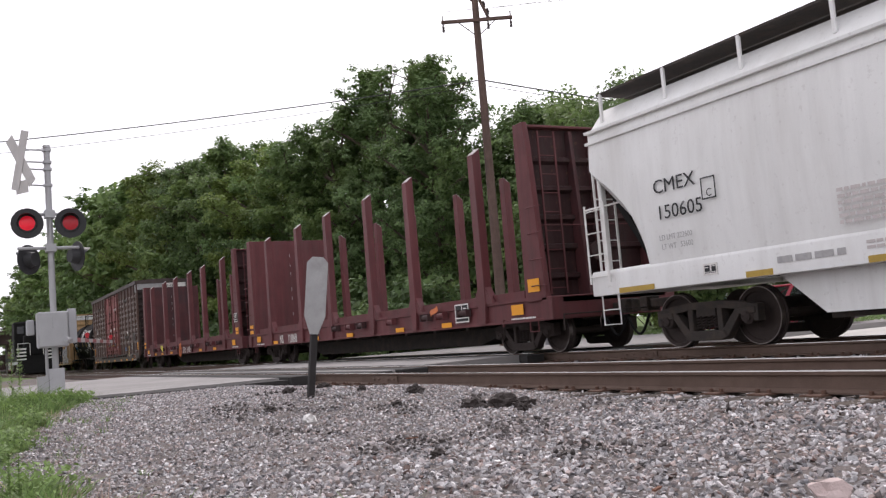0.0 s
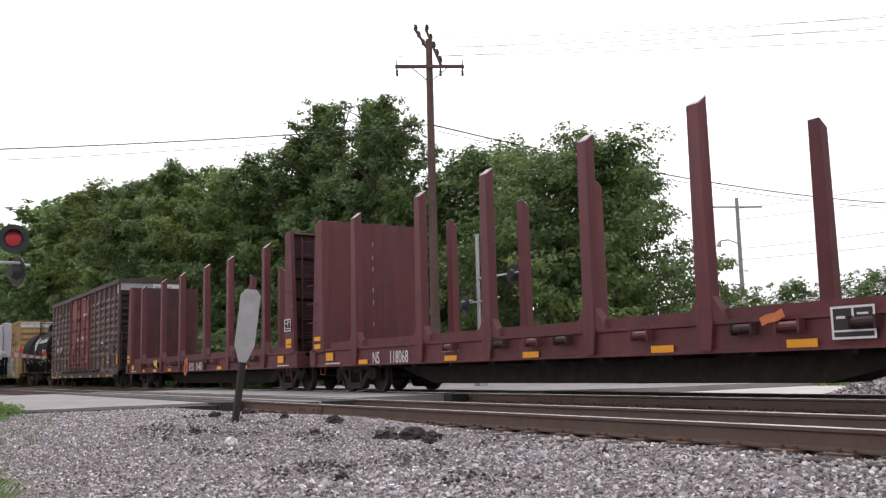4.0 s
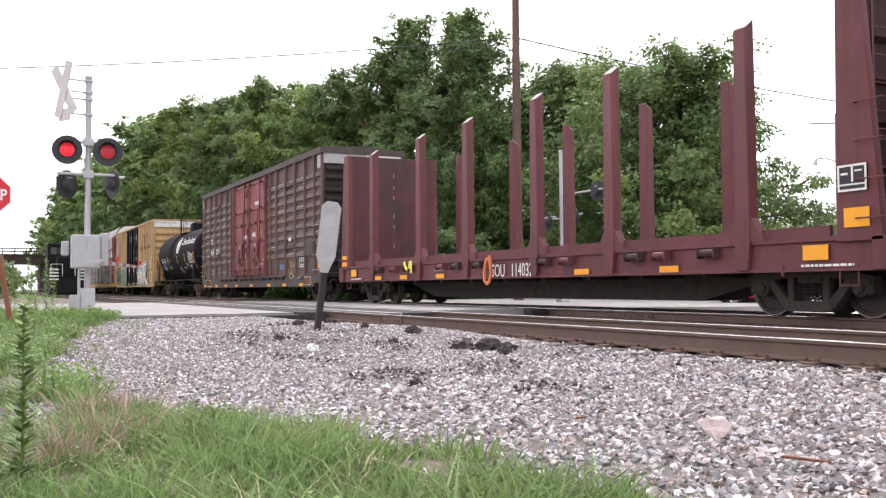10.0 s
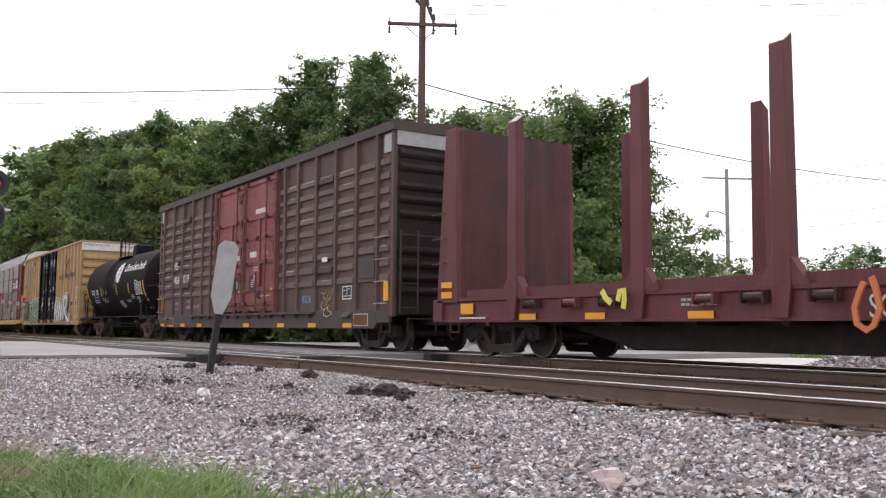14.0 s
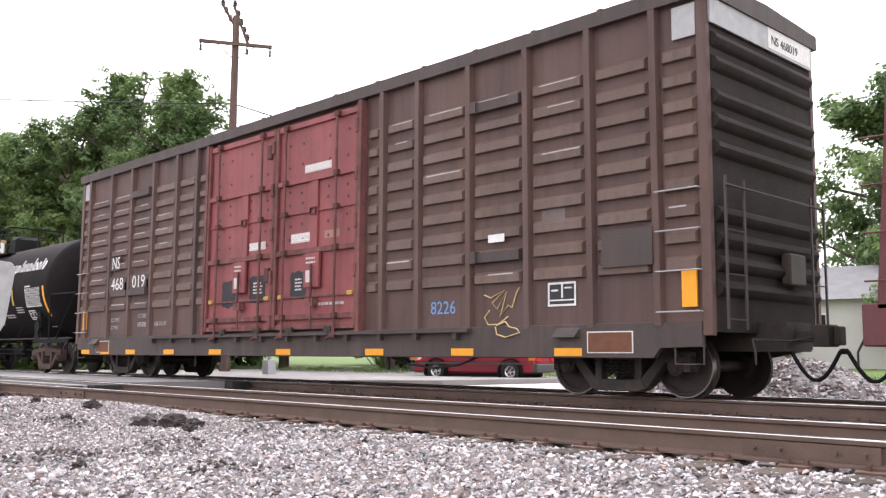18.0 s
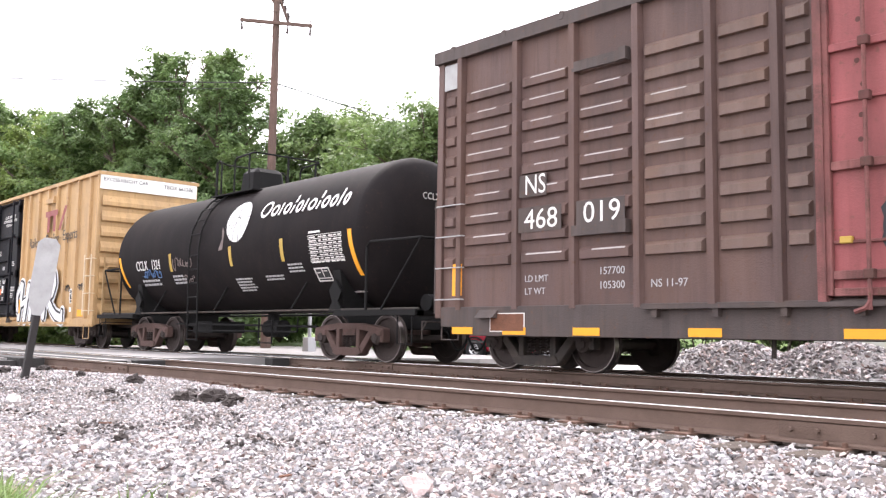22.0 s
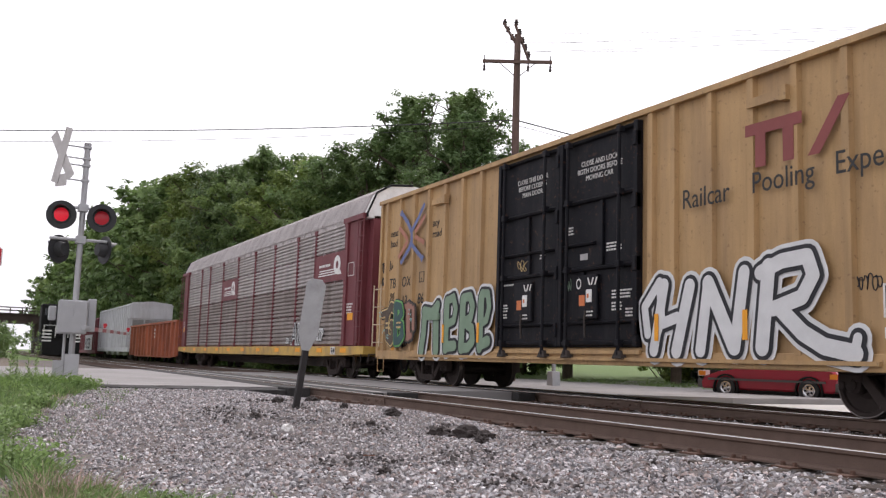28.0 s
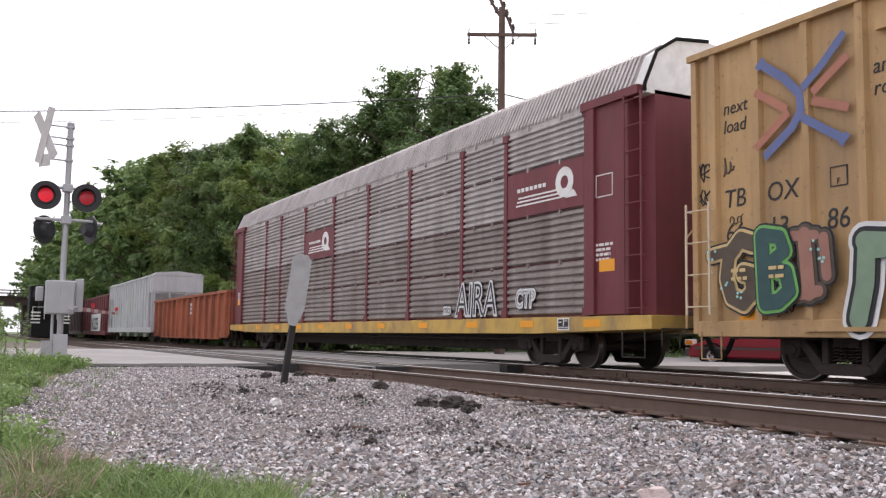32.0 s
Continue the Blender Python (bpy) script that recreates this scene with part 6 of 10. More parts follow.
    b = bmesh.new()
    v = box(b, -1.12, -0.30, -0.46, 0.46, 3.80, 4.52)
    for q in v:
        if q.co.z > 4:
            q.co.x = -0.71 + (q.co.x + 0.71) * 0.86
            q.co.y *= 0.86
    manway = part("manway", b, M["black"], car, "black rounded manway housing on top", bevel=0.11)
    b = bmesh.new()
    box(b, -1.45, 0.55, -1.0, -0.55, 3.80, 3.83)
    box(b, -1.45, 0.55, 0.55, 1.0, 3.80, 3.83)
    box(b, -1.45, -1.05, -0.55, 0.55, 3.86, 3.89)
    part("top_platform", b, M["black"], car)
    r = 0.022
    loop = [(-0.46, -0.92, 3.80), (-0.46, -0.92, 4.56), (-0.38, -0.92, 4.66), (0.36, -0.92, 4.69), (0.46, -0.84, 4.69), (0.46, 0.84, 4.69), (0.36, 0.92, 4.69), (-0.38, 0.92, 4.66), (-0.46, 0.92, 4.56), (-0.46, 0.92, 3.80)]
    hook = [(-1.30, -0.92, 3.70), (-1.30, -0.92, 4.62), (-1.22, -0.92, 4.70), (-1.12, -0.92, 4.66), (-1.10, -0.80, 4.60), (-1.10, 0.80, 4.60), (-1.10, 0.92, 4.50), (-1.10, 0.92, 3.80)]
    spare = [(-1.10, -0.92, 4.64), (-1.10, -0.92, 3.80)]
    for path in (loop, hook, spare):
        b = bmesh.new()
        pipe(b, path, r, 6)
        part("top_railing", b, M["black"], car, "black bent pipe railing")
    for x, y in ((0.22, -0.92), (0.22, 0.92), (-1.30, -0.94), (0.44, 0.0)):
        b = bmesh.new()
        box(b, x - 0.03, x + 0.03, y - 0.012, y + 0.012, 3.78, 4.68)
        part("railing_post", b, M["black"], car, "flat black railing post")
    b = bmesh.new()
    box(b, -2.7, -1.7, -0.7, 0.2, 0.50, 0.78)
    rod(b, (0.3, -0.3, 0.62), (0.95, -0.3, 0.62), 0.2, 12)
    pipe(b, [(-3.2, -0.9, 0.72), (3.2, -0.9, 0.66)], 0.025, 6)
    pipe(b, [(-2.4, -1.0, 0.85), (-2.4, -1.0, 0.55), (2.6, -1.0, 0.55), (2.6, -1.0, 0.85)], 0.02, 6)
    pipe(b, [(1.2, -1.1, 0.85), (1.2, -1.1, 0.30), (1.75, -1.1, 0.30), (1.75, -1.1, 0.85)], 0.02, 6)
    rod(b, (0, 0, 0.55), (0, 0, 1.05), 0.14, 12)
    part("underframe_piping", b, M["black"], car)

    # markings follow the shell
    def on_shell(ob):
        for v in ob.data.vertices:
            a = (v.co.z - zc) / R
            off = -v.co.y - R
            v.co.y, v.co.z = -(R + 0.004 + off) * math.cos(a), zc + (R + 0.004 + off) * math.sin(a)
        return ob

    def strip(name, key, x0, x1, s0, s1, label="", n=5, lean=0.0):
        b = bmesh.new()
        for k in range(n):
            za, zb = zc + s0 + (s1 - s0) * k / n, zc + s0 + (s1 - s0) * (k + 1) / n
            la, lb = lean * k / n, lean * (k + 1) / n
            v = [b.verts.new(p) for p in ((x0 + la, -R - 0.004, za), (x1 + la, -R - 0.004, za), (x1 + lb, -R - 0.004, zb), (x0 + lb, -R - 0.004, zb))]
            w = [b.verts.new(p) for p in ((x0 + la, -R, za), (x1 + la, -R, za), (x1 + lb, -R, zb), (x0 + lb, -R, zb))]
            b.faces.new(v)
            b.faces.new(w[::-1])
            for i in range(4):
                b.faces.new((v[i], w[i], w[(i + 1) % 4], v[(i + 1) % 4]))
        bmesh.ops.remove_doubles(b, verts=b.verts, dist=0.0005)
        return on_shell(part(name, b, M[key], car, label, smooth=False))

    def oval(q, a):
        return (0.73 + q * (0.46 * math.cos(a) - 0.15 * math.sin(a)), zc + 0.54 + q * (0.10 * math.cos(a) + 0.50 * math.sin(a)))

    b = bmesh.new()
    for k in range(28):
        a0, a1 = 2 * math.pi * k / 28, 2 * math.pi * (k + 1) / 28
        for r0, r1 in ((0.0, 0.35), (0.35, 0.7), (0.7, 1.0)):
            ring = [(r0, a0), (r1, a0), (r1, a1), (r0, a1)] if r0 else [(0, 0), (r1, a0), (r1, a1)]
            b.faces.new([b.verts.new((oval(q, a)[0], -R - 0.010, oval(q, a)[1])) for q, a in ring])
    disc = on_shell(part("logo_disc", b, M["white"], car, "round white emblem on the tank", smooth=False))
    for k in range(13):
        b = bmesh.new()
        a = -3.0 + 0.48 * k
        pts = []
        for i in range(7):
            q = 0.12 + 0.86 * i / 6
            x, z = oval(q, a + 0.35 * (1 - q) * math.copysign(1, math.cos(a)))
            pts.append((x, -R - 0.011, z))
        pipe(b, pts, 0.006, 4)
        on_shell(part("emblem_line", b, M["stencil_dark"], disc, "thin dark line in the emblem"))
    # the maker's name as a row of plain ovals and strokes
    x = 1.62
    for kind, w, h in (("o", 0.40, 0.40), ("o", 0.27, 0.28), ("i", 0.06, 0.28), ("o", 0.24, 0.28), ("i", 0.07, 0.42), ("o", 0.22, 0.28), ("i", 0.06, 0.28), ("o", 0.27, 0.28), ("i", 0.06, 0.42), ("o", 0.24, 0.28), ("o", 0.22, 0.28), ("i", 0.07, 0.38), ("o", 0.18, 0.28)):
        b = bmesh.new()
        z0, t, y0 = zc + 0.50, 0.028, -R - 0.010

        def stroke(path):
            for p, q in zip(path, path[1:]):
                d = Vector((q[0] - p[0], q[1] - p[1])).normalized() * 0.02
                e = Vector((-d.y, d.x)) * t / 0.02
                prism(b, [(p[0] - d.x - e.x, p[1] - d.y - e.y), (q[0] + d.x - e.x, q[1] + d.y - e.y), (q[0] + d.x + e.x, q[1] + d.y + e.y), (p[0] - d.x + e.x, p[1] - d.y + e.y)], "y", y0, y0 + 0.004)

        if kind == "o":
            stroke([(x + w / 2 + (w / 2 - t) * math.cos(0.393 * k), z0 + h / 2 + (h / 2 - t) * math.sin(0.393 * k)) for k in range(17)])
        else:
            stroke([(x + t, z0 + t), (x + t, z0 + h)])
        for v in b.verts:
            v.co.x += 0.16 * (v.co.z - z0)
        on_shell(part("name_stroke", b, M["white"], car, "white plain stroke of the name on the tank", smooth=False))
        x += w + 0.055 + (0.05 if kind == "i" else 0)
    b = bmesh.new()
    prism(b, [(0.02, zc - 0.12), (0.20, zc - 0.10), (0.22, zc + 0.30), (0.10, zc + 0.42)], "y", -R - 0.010, -R - 0.006)
    on_shell(part("painted_patch", b, M["primer"], car, "faded grey paint patch", smooth=False))
    for x, s0, s1, lean in ((-5.35, -0.85, 0.0, -0.25), (-2.55, -0.50, -0.05, 0.0), (0.46, -0.50, -0.05, 0.0), (2.62, -0.50, -0.02, 0.0), (5.12, -0.92, 0.0, -0.10)):
        strip("reflector", "refl_dull" if abs(x) < 4 else "refl_yellow", x, x + 0.12, s0, s1, "yellow reflective strip", 6, lean)
    on_shell(lettering("car_mark", "CCLX", M["stencil"], car, -4.50, -R - 0.002, zc - 0.40, 0.36, "white reporting letters", squeeze=0.72))
    on_shell(lettering("car_number", "1324", M["stencil"], car, -3.60, -R - 0.002, zc - 0.40, 0.36, "white car number", squeeze=0.72))
    on_shell(bars("small_stencil", M["stencil_faint"], car, -4.3, -3.0, -R - 0.002, zc - 0.66, 2, 0.06, 0.05, seed=31))
    on_shell(bars("small_stencil", M["stencil_faint"], car, -2.5, -1.8, -R - 0.002, zc - 0.60, 3, 0.05, 0.04, seed=32))
    on_shell(bars("small_stencil", M["stencil_faint"], car, 0.5, 1.3, -R - 0.002, zc - 0.80, 5, 0.04, 0.035, seed=33))
    on_shell(bars("small_stencil", M["stencil_faint"], car, 1.8, 2.6, -R - 0.002, zc - 0.78, 2, 0.04, 0.035, seed=34))
    on_shell(bars("small_stencil", M["stencil_faint"], car, 2.80, 3.4, -R - 0.002, zc - 0.56, 3, 0.035, 0.04, seed=35))
    on_shell(bars("small_stencil", M["stencil_pale"], car, 4.0, 5.2, -R - 0.002, zc - 1.28, 1, 0.04, 0.04, seed=36))
    on_shell(scrawl("graffiti_tag", M["graf_blue_faint"], car, -4.15, -R - 0.002, zc - 0.64, 1.05, 0.24, "faint blue spray tag", 71, 9, 0.016))
    on_shell(scrawl("graffiti_tag", M["primer"], car, -2.35, -R - 0.002, zc - 0.46, 0.95, 0.32, "faint grey spray tag", 72, 7, 0.012))
    on_shell(scrawl("graffiti_tag", M["primer"], car, -2.0, -R - 0.002, zc - 0.82, 0.6, 0.24, "faint grey spray tag", 75, 5, 0.010))
    b = bmesh.new()
    for r in range(8):
        z = zc - 0.04 - 0.072 * r
        box(b, 3.68, 4.82, -R - 0.004, -R, z, z + 0.010)
        x = 3.72
        for c in range(6):
            w = (0.30, 0.13, 0.16, 0.14, 0.13, 0.12)[c]
            box(b, x, x + w * (0.7 + 0.3 * ((r * 7 + c * 3) % 5) / 4), -R - 0.004, -R, z - 0.046, z - 0.022)
            x += w + 0.025
    for x in (3.68, 4.81):
        box(b, x, x + 0.010, -R - 0.004, -R, zc - 0.56, zc - 0.04)
    box(b, 3.68, 4.82, -R - 0.004, -R, zc - 0.565, zc - 0.555)
    box(b, 3.70, 4.10, -R - 0.004, -R, zc + 0.01, zc + 0.05)
    table = on_shell(part("test_table", b, M["stencil"], car, "white stencilled test table", smooth=False))
    table["kind"] = "stuff"
    on_shell(stencil_box(car, 3.70, zc - 1.0, 0.50, 0.31, -R))
    for o in car.children:
        if o.name.startswith("stencil_panel"):
            for q in o.children:
                on_shell(q)
    # markings on the head
    lettering("head_mark", "CCLX 1324", M["stencil"], car, half + 0.30, -0.42, zc + 0.62, 0.19, "white marking on the tank head", side="x", squeeze=0.9)
    return car


tank = tank_car(-85.1)


# -- the ochre box car --
def ochre_car(u):
    half, rear = 9.03, 9.48
    car = rolling_car("box_car", "tan yellow high box car with black doors and graffiti", u)
    b = bmesh.new()
    box(b, 0.04 - rear, half - 0.04, -1.47, 1.50, 0.72, 5.05)
    part("car_body", b, M["ochre"], car)
    b = bmesh.new()
    prism(b, [(-1.58, 5.03), (-1.58, 5.13), (0, 5.16), (1.58, 5.13), (1.58, 5.03)], "x", -rear - 0.05, half + 0.05)
    part("roof", b, M["ochre"], car, "pale tan roof edge")
    b = bmesh.new()
    box(b, 0.1 - rear, half - 0.1, -1.538, -1.46, 0.62, 0.86)
    part("side_sill", b, M["ochre"], car, bevel=0.01)
    d0, d1, mid = -2.64, 2.22, -0.22
    left = [-9.0, -8.12, -7.22, -6.32, -5.40, -4.48, -3.56]
    right = [2.48, 3.05, 3.93, 4.81, 5.65, 6.52, 7.42, 8.37]
    for x in left + right:
        b = bmesh.new()
        prism(b, [(x - 0.085, -1.465), (x - 0.06, -1.55), (x + 0.06, -1.55), (x + 0.085, -1.465)], "z", 0.84, 5.03)
        part("side_post", b, M["ochre"], car)
    for s in (-1, 1):
        he = half if s > 0 else rear
        for y in (-1, 1):
            b = bmesh.new()
            box(b, min(s * he, s * (he - 0.12)), max(s * he, s * (he - 0.12)), min(y * 1.44, y * 1.545), max(y * 1.44, y * 1.545), 0.66, 5.1)
            part("corner_post", b, M["ochre"], car, bevel=0.01)
        b = bmesh.new()
        box(b, min(s * (he - 0.02), s * (he - 0.08)), max(s * (he - 0.02), s * (he - 0.08)), -1.46, 1.46, 0.70, 5.12)
        endw = part("end_wall", b, M["ochre"], car, "ribbed tan end wall", smooth=False)
        for k in range(8):
            z = 0.95 + 0.45 * k
            b = bmesh.new()
            prism(b, [(s * (he - 0.03), z), (s * (he + 0.07), z + 0.05), (s * (he + 0.07), z + 0.16), (s * (he - 0.03), z + 0.36)], "y", -1.42, 1.42)
            part("end_rib", b, M["ochre"], endw, smooth=False)
        b = bmesh.new()
        box(b, min(s * he, s * (he + 0.04)), max(s * he, s * (he + 0.04)), -1.50, 1.50, 4.62, 5.14)
        part("end_fascia", b, M["white"], endw, "white excess-height band")
        truck(car, s * 7.05, 0.45)
        coupler(car, s * (he + 0.35), s)
        b = bmesh.new()
        box(b, min(s * (he - 1.2), s * (he + 0.4)), max(s * (he - 1.2), s * (he + 0.4)), -0.35, 0.35, 0.60, 0.95)
        part("draft_sill", b, M["steel_dark"], car)
        xl = s * (he - 0.24)
        ladder("side_ladder", car, xl - 0.25, xl + 0.25, -1.66, 1.08, 2.58, 4, M["ladder_tan"], depth=0.14)
        end_ladder("end_ladder", car, s * (he + 0.12), -1.3, -0.85, 1.0, 2.5, 5, M["ochre"])
        b = bmesh.new()
        pipe(b, [(s * (he + 0.3), -1.4, 0.75), (s * (he + 0.3), -1.4, 2.2), (s * (he + 0.3), -1.25, 2.35), (s * (he + 0.3), 0.9, 2.35)], 0.022, 6)
        part("crossover_rail", b, M["ochre"], car)
        b = bmesh.new()
        box(b, min(s * (he + 0.02), s * (he + 0.42)), max(s * (he + 0.02), s * (he + 0.42)), -1.3, 1.3, 0.98, 1.03)
        part("crossover_platform", b, M["steel_dark"], car)
        stirrup(car, s * (he - 0.4), -1.55, M["ochre"], 0.28, 0.7, 0.42)
        lettering("end_lettering", "EXCESS HEIGHT CAR", M["stencil_dark"], car, half + 0.045, -1.42, 4.86, 0.15, side="x", squeeze=0.95) if s > 0 else None
    lettering("end_number", "TBOX 661386", M["stencil_dark"], car, half + 0.045, 0.42, 4.82, 0.17, side="x", squeeze=0.95)
    for a, c in ((d0, mid), (mid, d1)):
        main = a == mid
        b = bmesh.new()
        box(b, a + 0.02, c - 0.02, -1.515, -1.46, 0.94, 4.98)
        door = part("plug_door", b, M["door_black"], car, "black plug door with white stencils", bevel=0.01)
        xm = 0.5 * (a + c)
        for z, h, x0, x1 in ((1.02, 0.05, a, c), (1.40, 0.035, a, c), (2.42, 0.05, a, c), (2.90, 0.04, a, xm if main else c), (3.73, 0.05, a, c), (4.92, 0.05, a, c)):
            b = bmesh.new()
            prism(b, [(-1.515, z - h), (-1.585, z - 0.6 * h), (-1.60, z + 0.2 * h), (-1.515, z + h)], "x", x0 + 0.10, x1 - 0.10)
            part("door_rail", b, M["door_black"], door, smooth=False)
        for x in (a + 0.06, c - 0.06):
            b = bmesh.new()
            box(b, x - 0.055, x + 0.055, -1.615, -1.515, 0.96, 4.97)
            part("door_stile", b, M["door_black"], door, bevel=0.008)
        for x, z0, z1 in (((xm + 0.12, 2.47, 3.68), (xm - 0.46, 1.45, 2.37)) if main else ((xm, 2.95, 3.68), (xm + 0.05, 2.47, 2.86))):
            b = bmesh.new()
            box(b, x - 0.045, x + 0.045, -1.575, -1.515, z0, z1)
            part("center_stile", b, M["door_black"], door, bevel=0.008)
        for x in (a + 0.36, c - 0.46):
            b = bmesh.new()
            rod(b, (x, -1.66, 0.80), (x, -1.66, 4.96), 0.034, 8)
            part("lock_rod", b, M["door_black"], door, "black vertical lock rod")
            for z in (1.02, 2.42, 3.73, 4.88):
                b = bmesh.new()
                box(b, x - 0.06, x + 0.06, -1.70, -1.57, z - 0.06, z + 0.06)
                part("rod_bearing", b, M["door_black"], door, bevel=0.01)
            b = bmesh.new()
            prism(b, [(x - 0.16, 0.74), (x + 0.12, 0.74), (x + 0.06, 0.88), (x - 0.06, 0.90)], "y", -1.68, -1.54)
            part("rod_keeper", b, M["steel_dark"], door, bevel=0.01)
        for k in range(4):
            b = bmesh.new()
            box(b, c - 0.10, c - 0.005, -1.65, -1.52, 1.15 + 1.12 * k, 1.42 + 1.12 * k)
            part("hinge_block", b, M["door_black"], door, bevel=0.01)
        scrawl("chalk_tag", M["graf_gold"] if not main else M["graf_green"], door, a + (0.75 if not main else 0.12), -1.521, 2.52 if not main else 1.95, 0.5 if not main else 0.2, 0.34, "faint chalk scrawl", int(80 + a), 4, 0.008)
        for lx, lz, rows, lw in ((0.16, 2.30, 1, 0.50), (0.16, 1.86, 3, 0.24), (0.16, 1.66, 2, 0.20), (1.62, 2.84, 2, 0.24)) if not main else ((0.22, 3.28, 3, 0.20), (1.45, 2.86, 3, 0.52), (1.62, 1.98, 3, 0.62), (1.62, 1.76, 3, 0.30), (2.02, 1.64, 3, 0.30)):
            bars("door_stencil", M["stencil"], door, a + lx, a + lx + lw, -1.521, lz, rows, 0.032, 0.028, seed=int(60 + 10 * a + 7 * lx))
        x = a + (0.92 if main else 1.08)
        b = bmesh.new()
        box(b, x - 0.28, x + 0.34, -1.60, -1.515, 1.47, 2.30)
        case = part("gear_case", b, M["door_black"], door, bevel=0.015)
        b = bmesh.new()
        pipe(b, [(x + 0.02, -1.62, 1.62), (x + 0.05, -1.66, 1.45), (x + 0.05, -1.64, 1.12)], 0.022, 6)
        part("gear_handle", b, M["steel_dark"], door)
        plate("gear_label", M["strap_orange"], case, x - 0.20, x - 0.02, -1.602, 1.72, 1.92, "orange gear label")
        plate("gear_label", M["white"], case, x + 0.02, x + 0.20, -1.602, 1.78, 2.02, "white gear label")
        plate("gear_label", M["strap_orange"], case, x + 0.05, x + 0.11, -1.6085, 1.86, 1.94, "small orange square on the label", 0.002)
        for k in (0, 1, 2):
            b = bmesh.new()
            q = x + 0.10 + 0.11 * k
            prism(b, [(q - 0.05, 2.10), (q - 0.01, 2.10), (q + 0.05, 2.24), (q + 0.01, 2.24)] if k else [(q - 0.05, 2.24), (q - 0.01, 2.24), (q + 0.05, 2.10), (q + 0.01, 2.10)], "y", -1.604, -1.600)
            part("slanted_mark", b, M["stencil"], case, "slanted white stencil mark", smooth=False)
        bars("gear_words", M["stencil"], case, x - 0.02, x + 0.26, -1.602, 1.62, 2, 0.03, 0.04, seed=int(45 + 10 * a))
        if main:
            b = bmesh.new()
            n = 20
            ring = [[b.verts.new((x - 0.22 + r * math.cos(2 * math.pi * k / n), -1.604, 2.14 + 1.3 * r * math.sin(2 * math.pi * k / n))) for k in range(n)] for r in (0.055, 0.08)]
            for k in range(n):
                b.faces.new((ring[0][k], ring[1][k], ring[1][(k + 1) % n], ring[0][(k + 1) % n]))
            part("round_mark", b, M["stencil"], case, "white ring stencil", smooth=False)
            plate("worn_patch", M["stencil_faint"], door, a + 0.62, a + 0.86, -1.518, 2.60, 2.72, "rubbed pale patch", 0.003)
    lettering("door_words", "CLOSE THIS DOOR\nBEFORE CLOSING\nMAIN DOOR", M["stencil"], car, -1.36, -1.520, 4.42, 0.145, "white stencilled words", centred=True, squeeze=0.95)
    lettering("door_words", "CLOSE AND LOCK\nBOTH DOORS BEFORE\nMOVING CAR", M["stencil"], car, 0.98, -1.520, 4.42, 0.145, "white stencilled words", centred=True, squeeze=0.95)
    for x0, x1, z0, z1 in ((-7.3, 7.0, 0.70, 0.76), (d0 - 0.05, d1 + 0.05, 0.82, 0.90)):
        b = bmesh.new()
        box(b, x0, x1, -1.60, -1.53, z0, z1)
        part("door_track", b, M["ochre"], car)
    for x in (-5.68, 5.15):
        b = bmesh.new()
        box(b, x - 0.36, x + 0.36, -1.60, -1.5, 4.55, 4.69)
        box(b, x + 0.30, x + 0.44, -1.64, -1.5, 4.51, 4.73)
        part("hand_bracket", b, M["ochre"], car)
    b = bmesh.new()
    box(b, -6.13, -5.43, -1.63, -1.52, 1.62, 1.78)
    part("hand_bracket", b, M["graf_green"], car, "bracket sprayed over in green")
    y = -1.474
    for words, x, z in (("Railcar", 3.30, 3.20), ("Pooling", 4.83, 3.24), ("Experts", 6.34, 3.28)):
        lettering("slogan", words, M["stencil_dark"], car, x, -1.553, z, 0.46, "dark painted slogan word", squeeze=0.86)
    for words, x, z in (("next\nload", -8.84, 4.03), ("any\nroad", -6.18, 4.03)):
        lettering("slogan", words, M["stencil_dark"], car, x, y - 0.004, z, 0.29, "dark painted slogan word", slant=0.15, squeeze=0.95)
    b = bmesh.new()
    box(b, 4.72, 5.8, -1.558, -1.553, 4.12, 4.30)
    box(b, 4.92, 5.12, -1.558, -1.553, 3.62, 4.12)
    box(b, 5.45, 5.65, -1.558, -1.553, 3.62, 4.12)
    prism(b, [(5.9, 3.62), (6.10, 3.62), (6.62, 4.36), (6.42, 4.36)], "y", -1.558, -1.553)
    part("logo_shape", b, M["logo_maroon"], car, "faded red painted emblem", smooth=False)
    # crossed arrows emblem, painted across the posts: two bent blue arrows with red bands between
    ey = -1.553
    arcs = (("logo_blue", [(-8.00, 4.62), (-7.58, 4.32), (-7.30, 4.02), (-7.28, 3.78), (-7.42, 3.58), (-7.92, 3.24)], 0.13, True), ("logo_blue", [(-6.60, 4.62), (-6.90, 4.34), (-7.22, 4.10)], 0.12, True), ("logo_blue", [(-7.24, 3.66), (-6.90, 3.44), (-6.58, 3.24)], 0.12, True), ("logo_red", [(-8.08, 4.20), (-7.55, 3.86)], 0.12, False), ("logo_red", [(-8.08, 3.40), (-7.52, 3.78)], 0.12, False), ("logo_red", [(-7.05, 4.0), (-6.52, 4.34)], 0.12, False), ("logo_red", [(-7.05, 3.86), (-6.52, 3.66)], 0.12, False))
    for key, pts, w, head in arcs:
        b = bmesh.new()
        for p, q in zip(pts, pts[1:]):
            d = (Vector((q[0], q[1])) - Vector((p[0], p[1]))).normalized()
            n2 = Vector((-d.y, d.x)) * w / 2
            o = d * 0.035
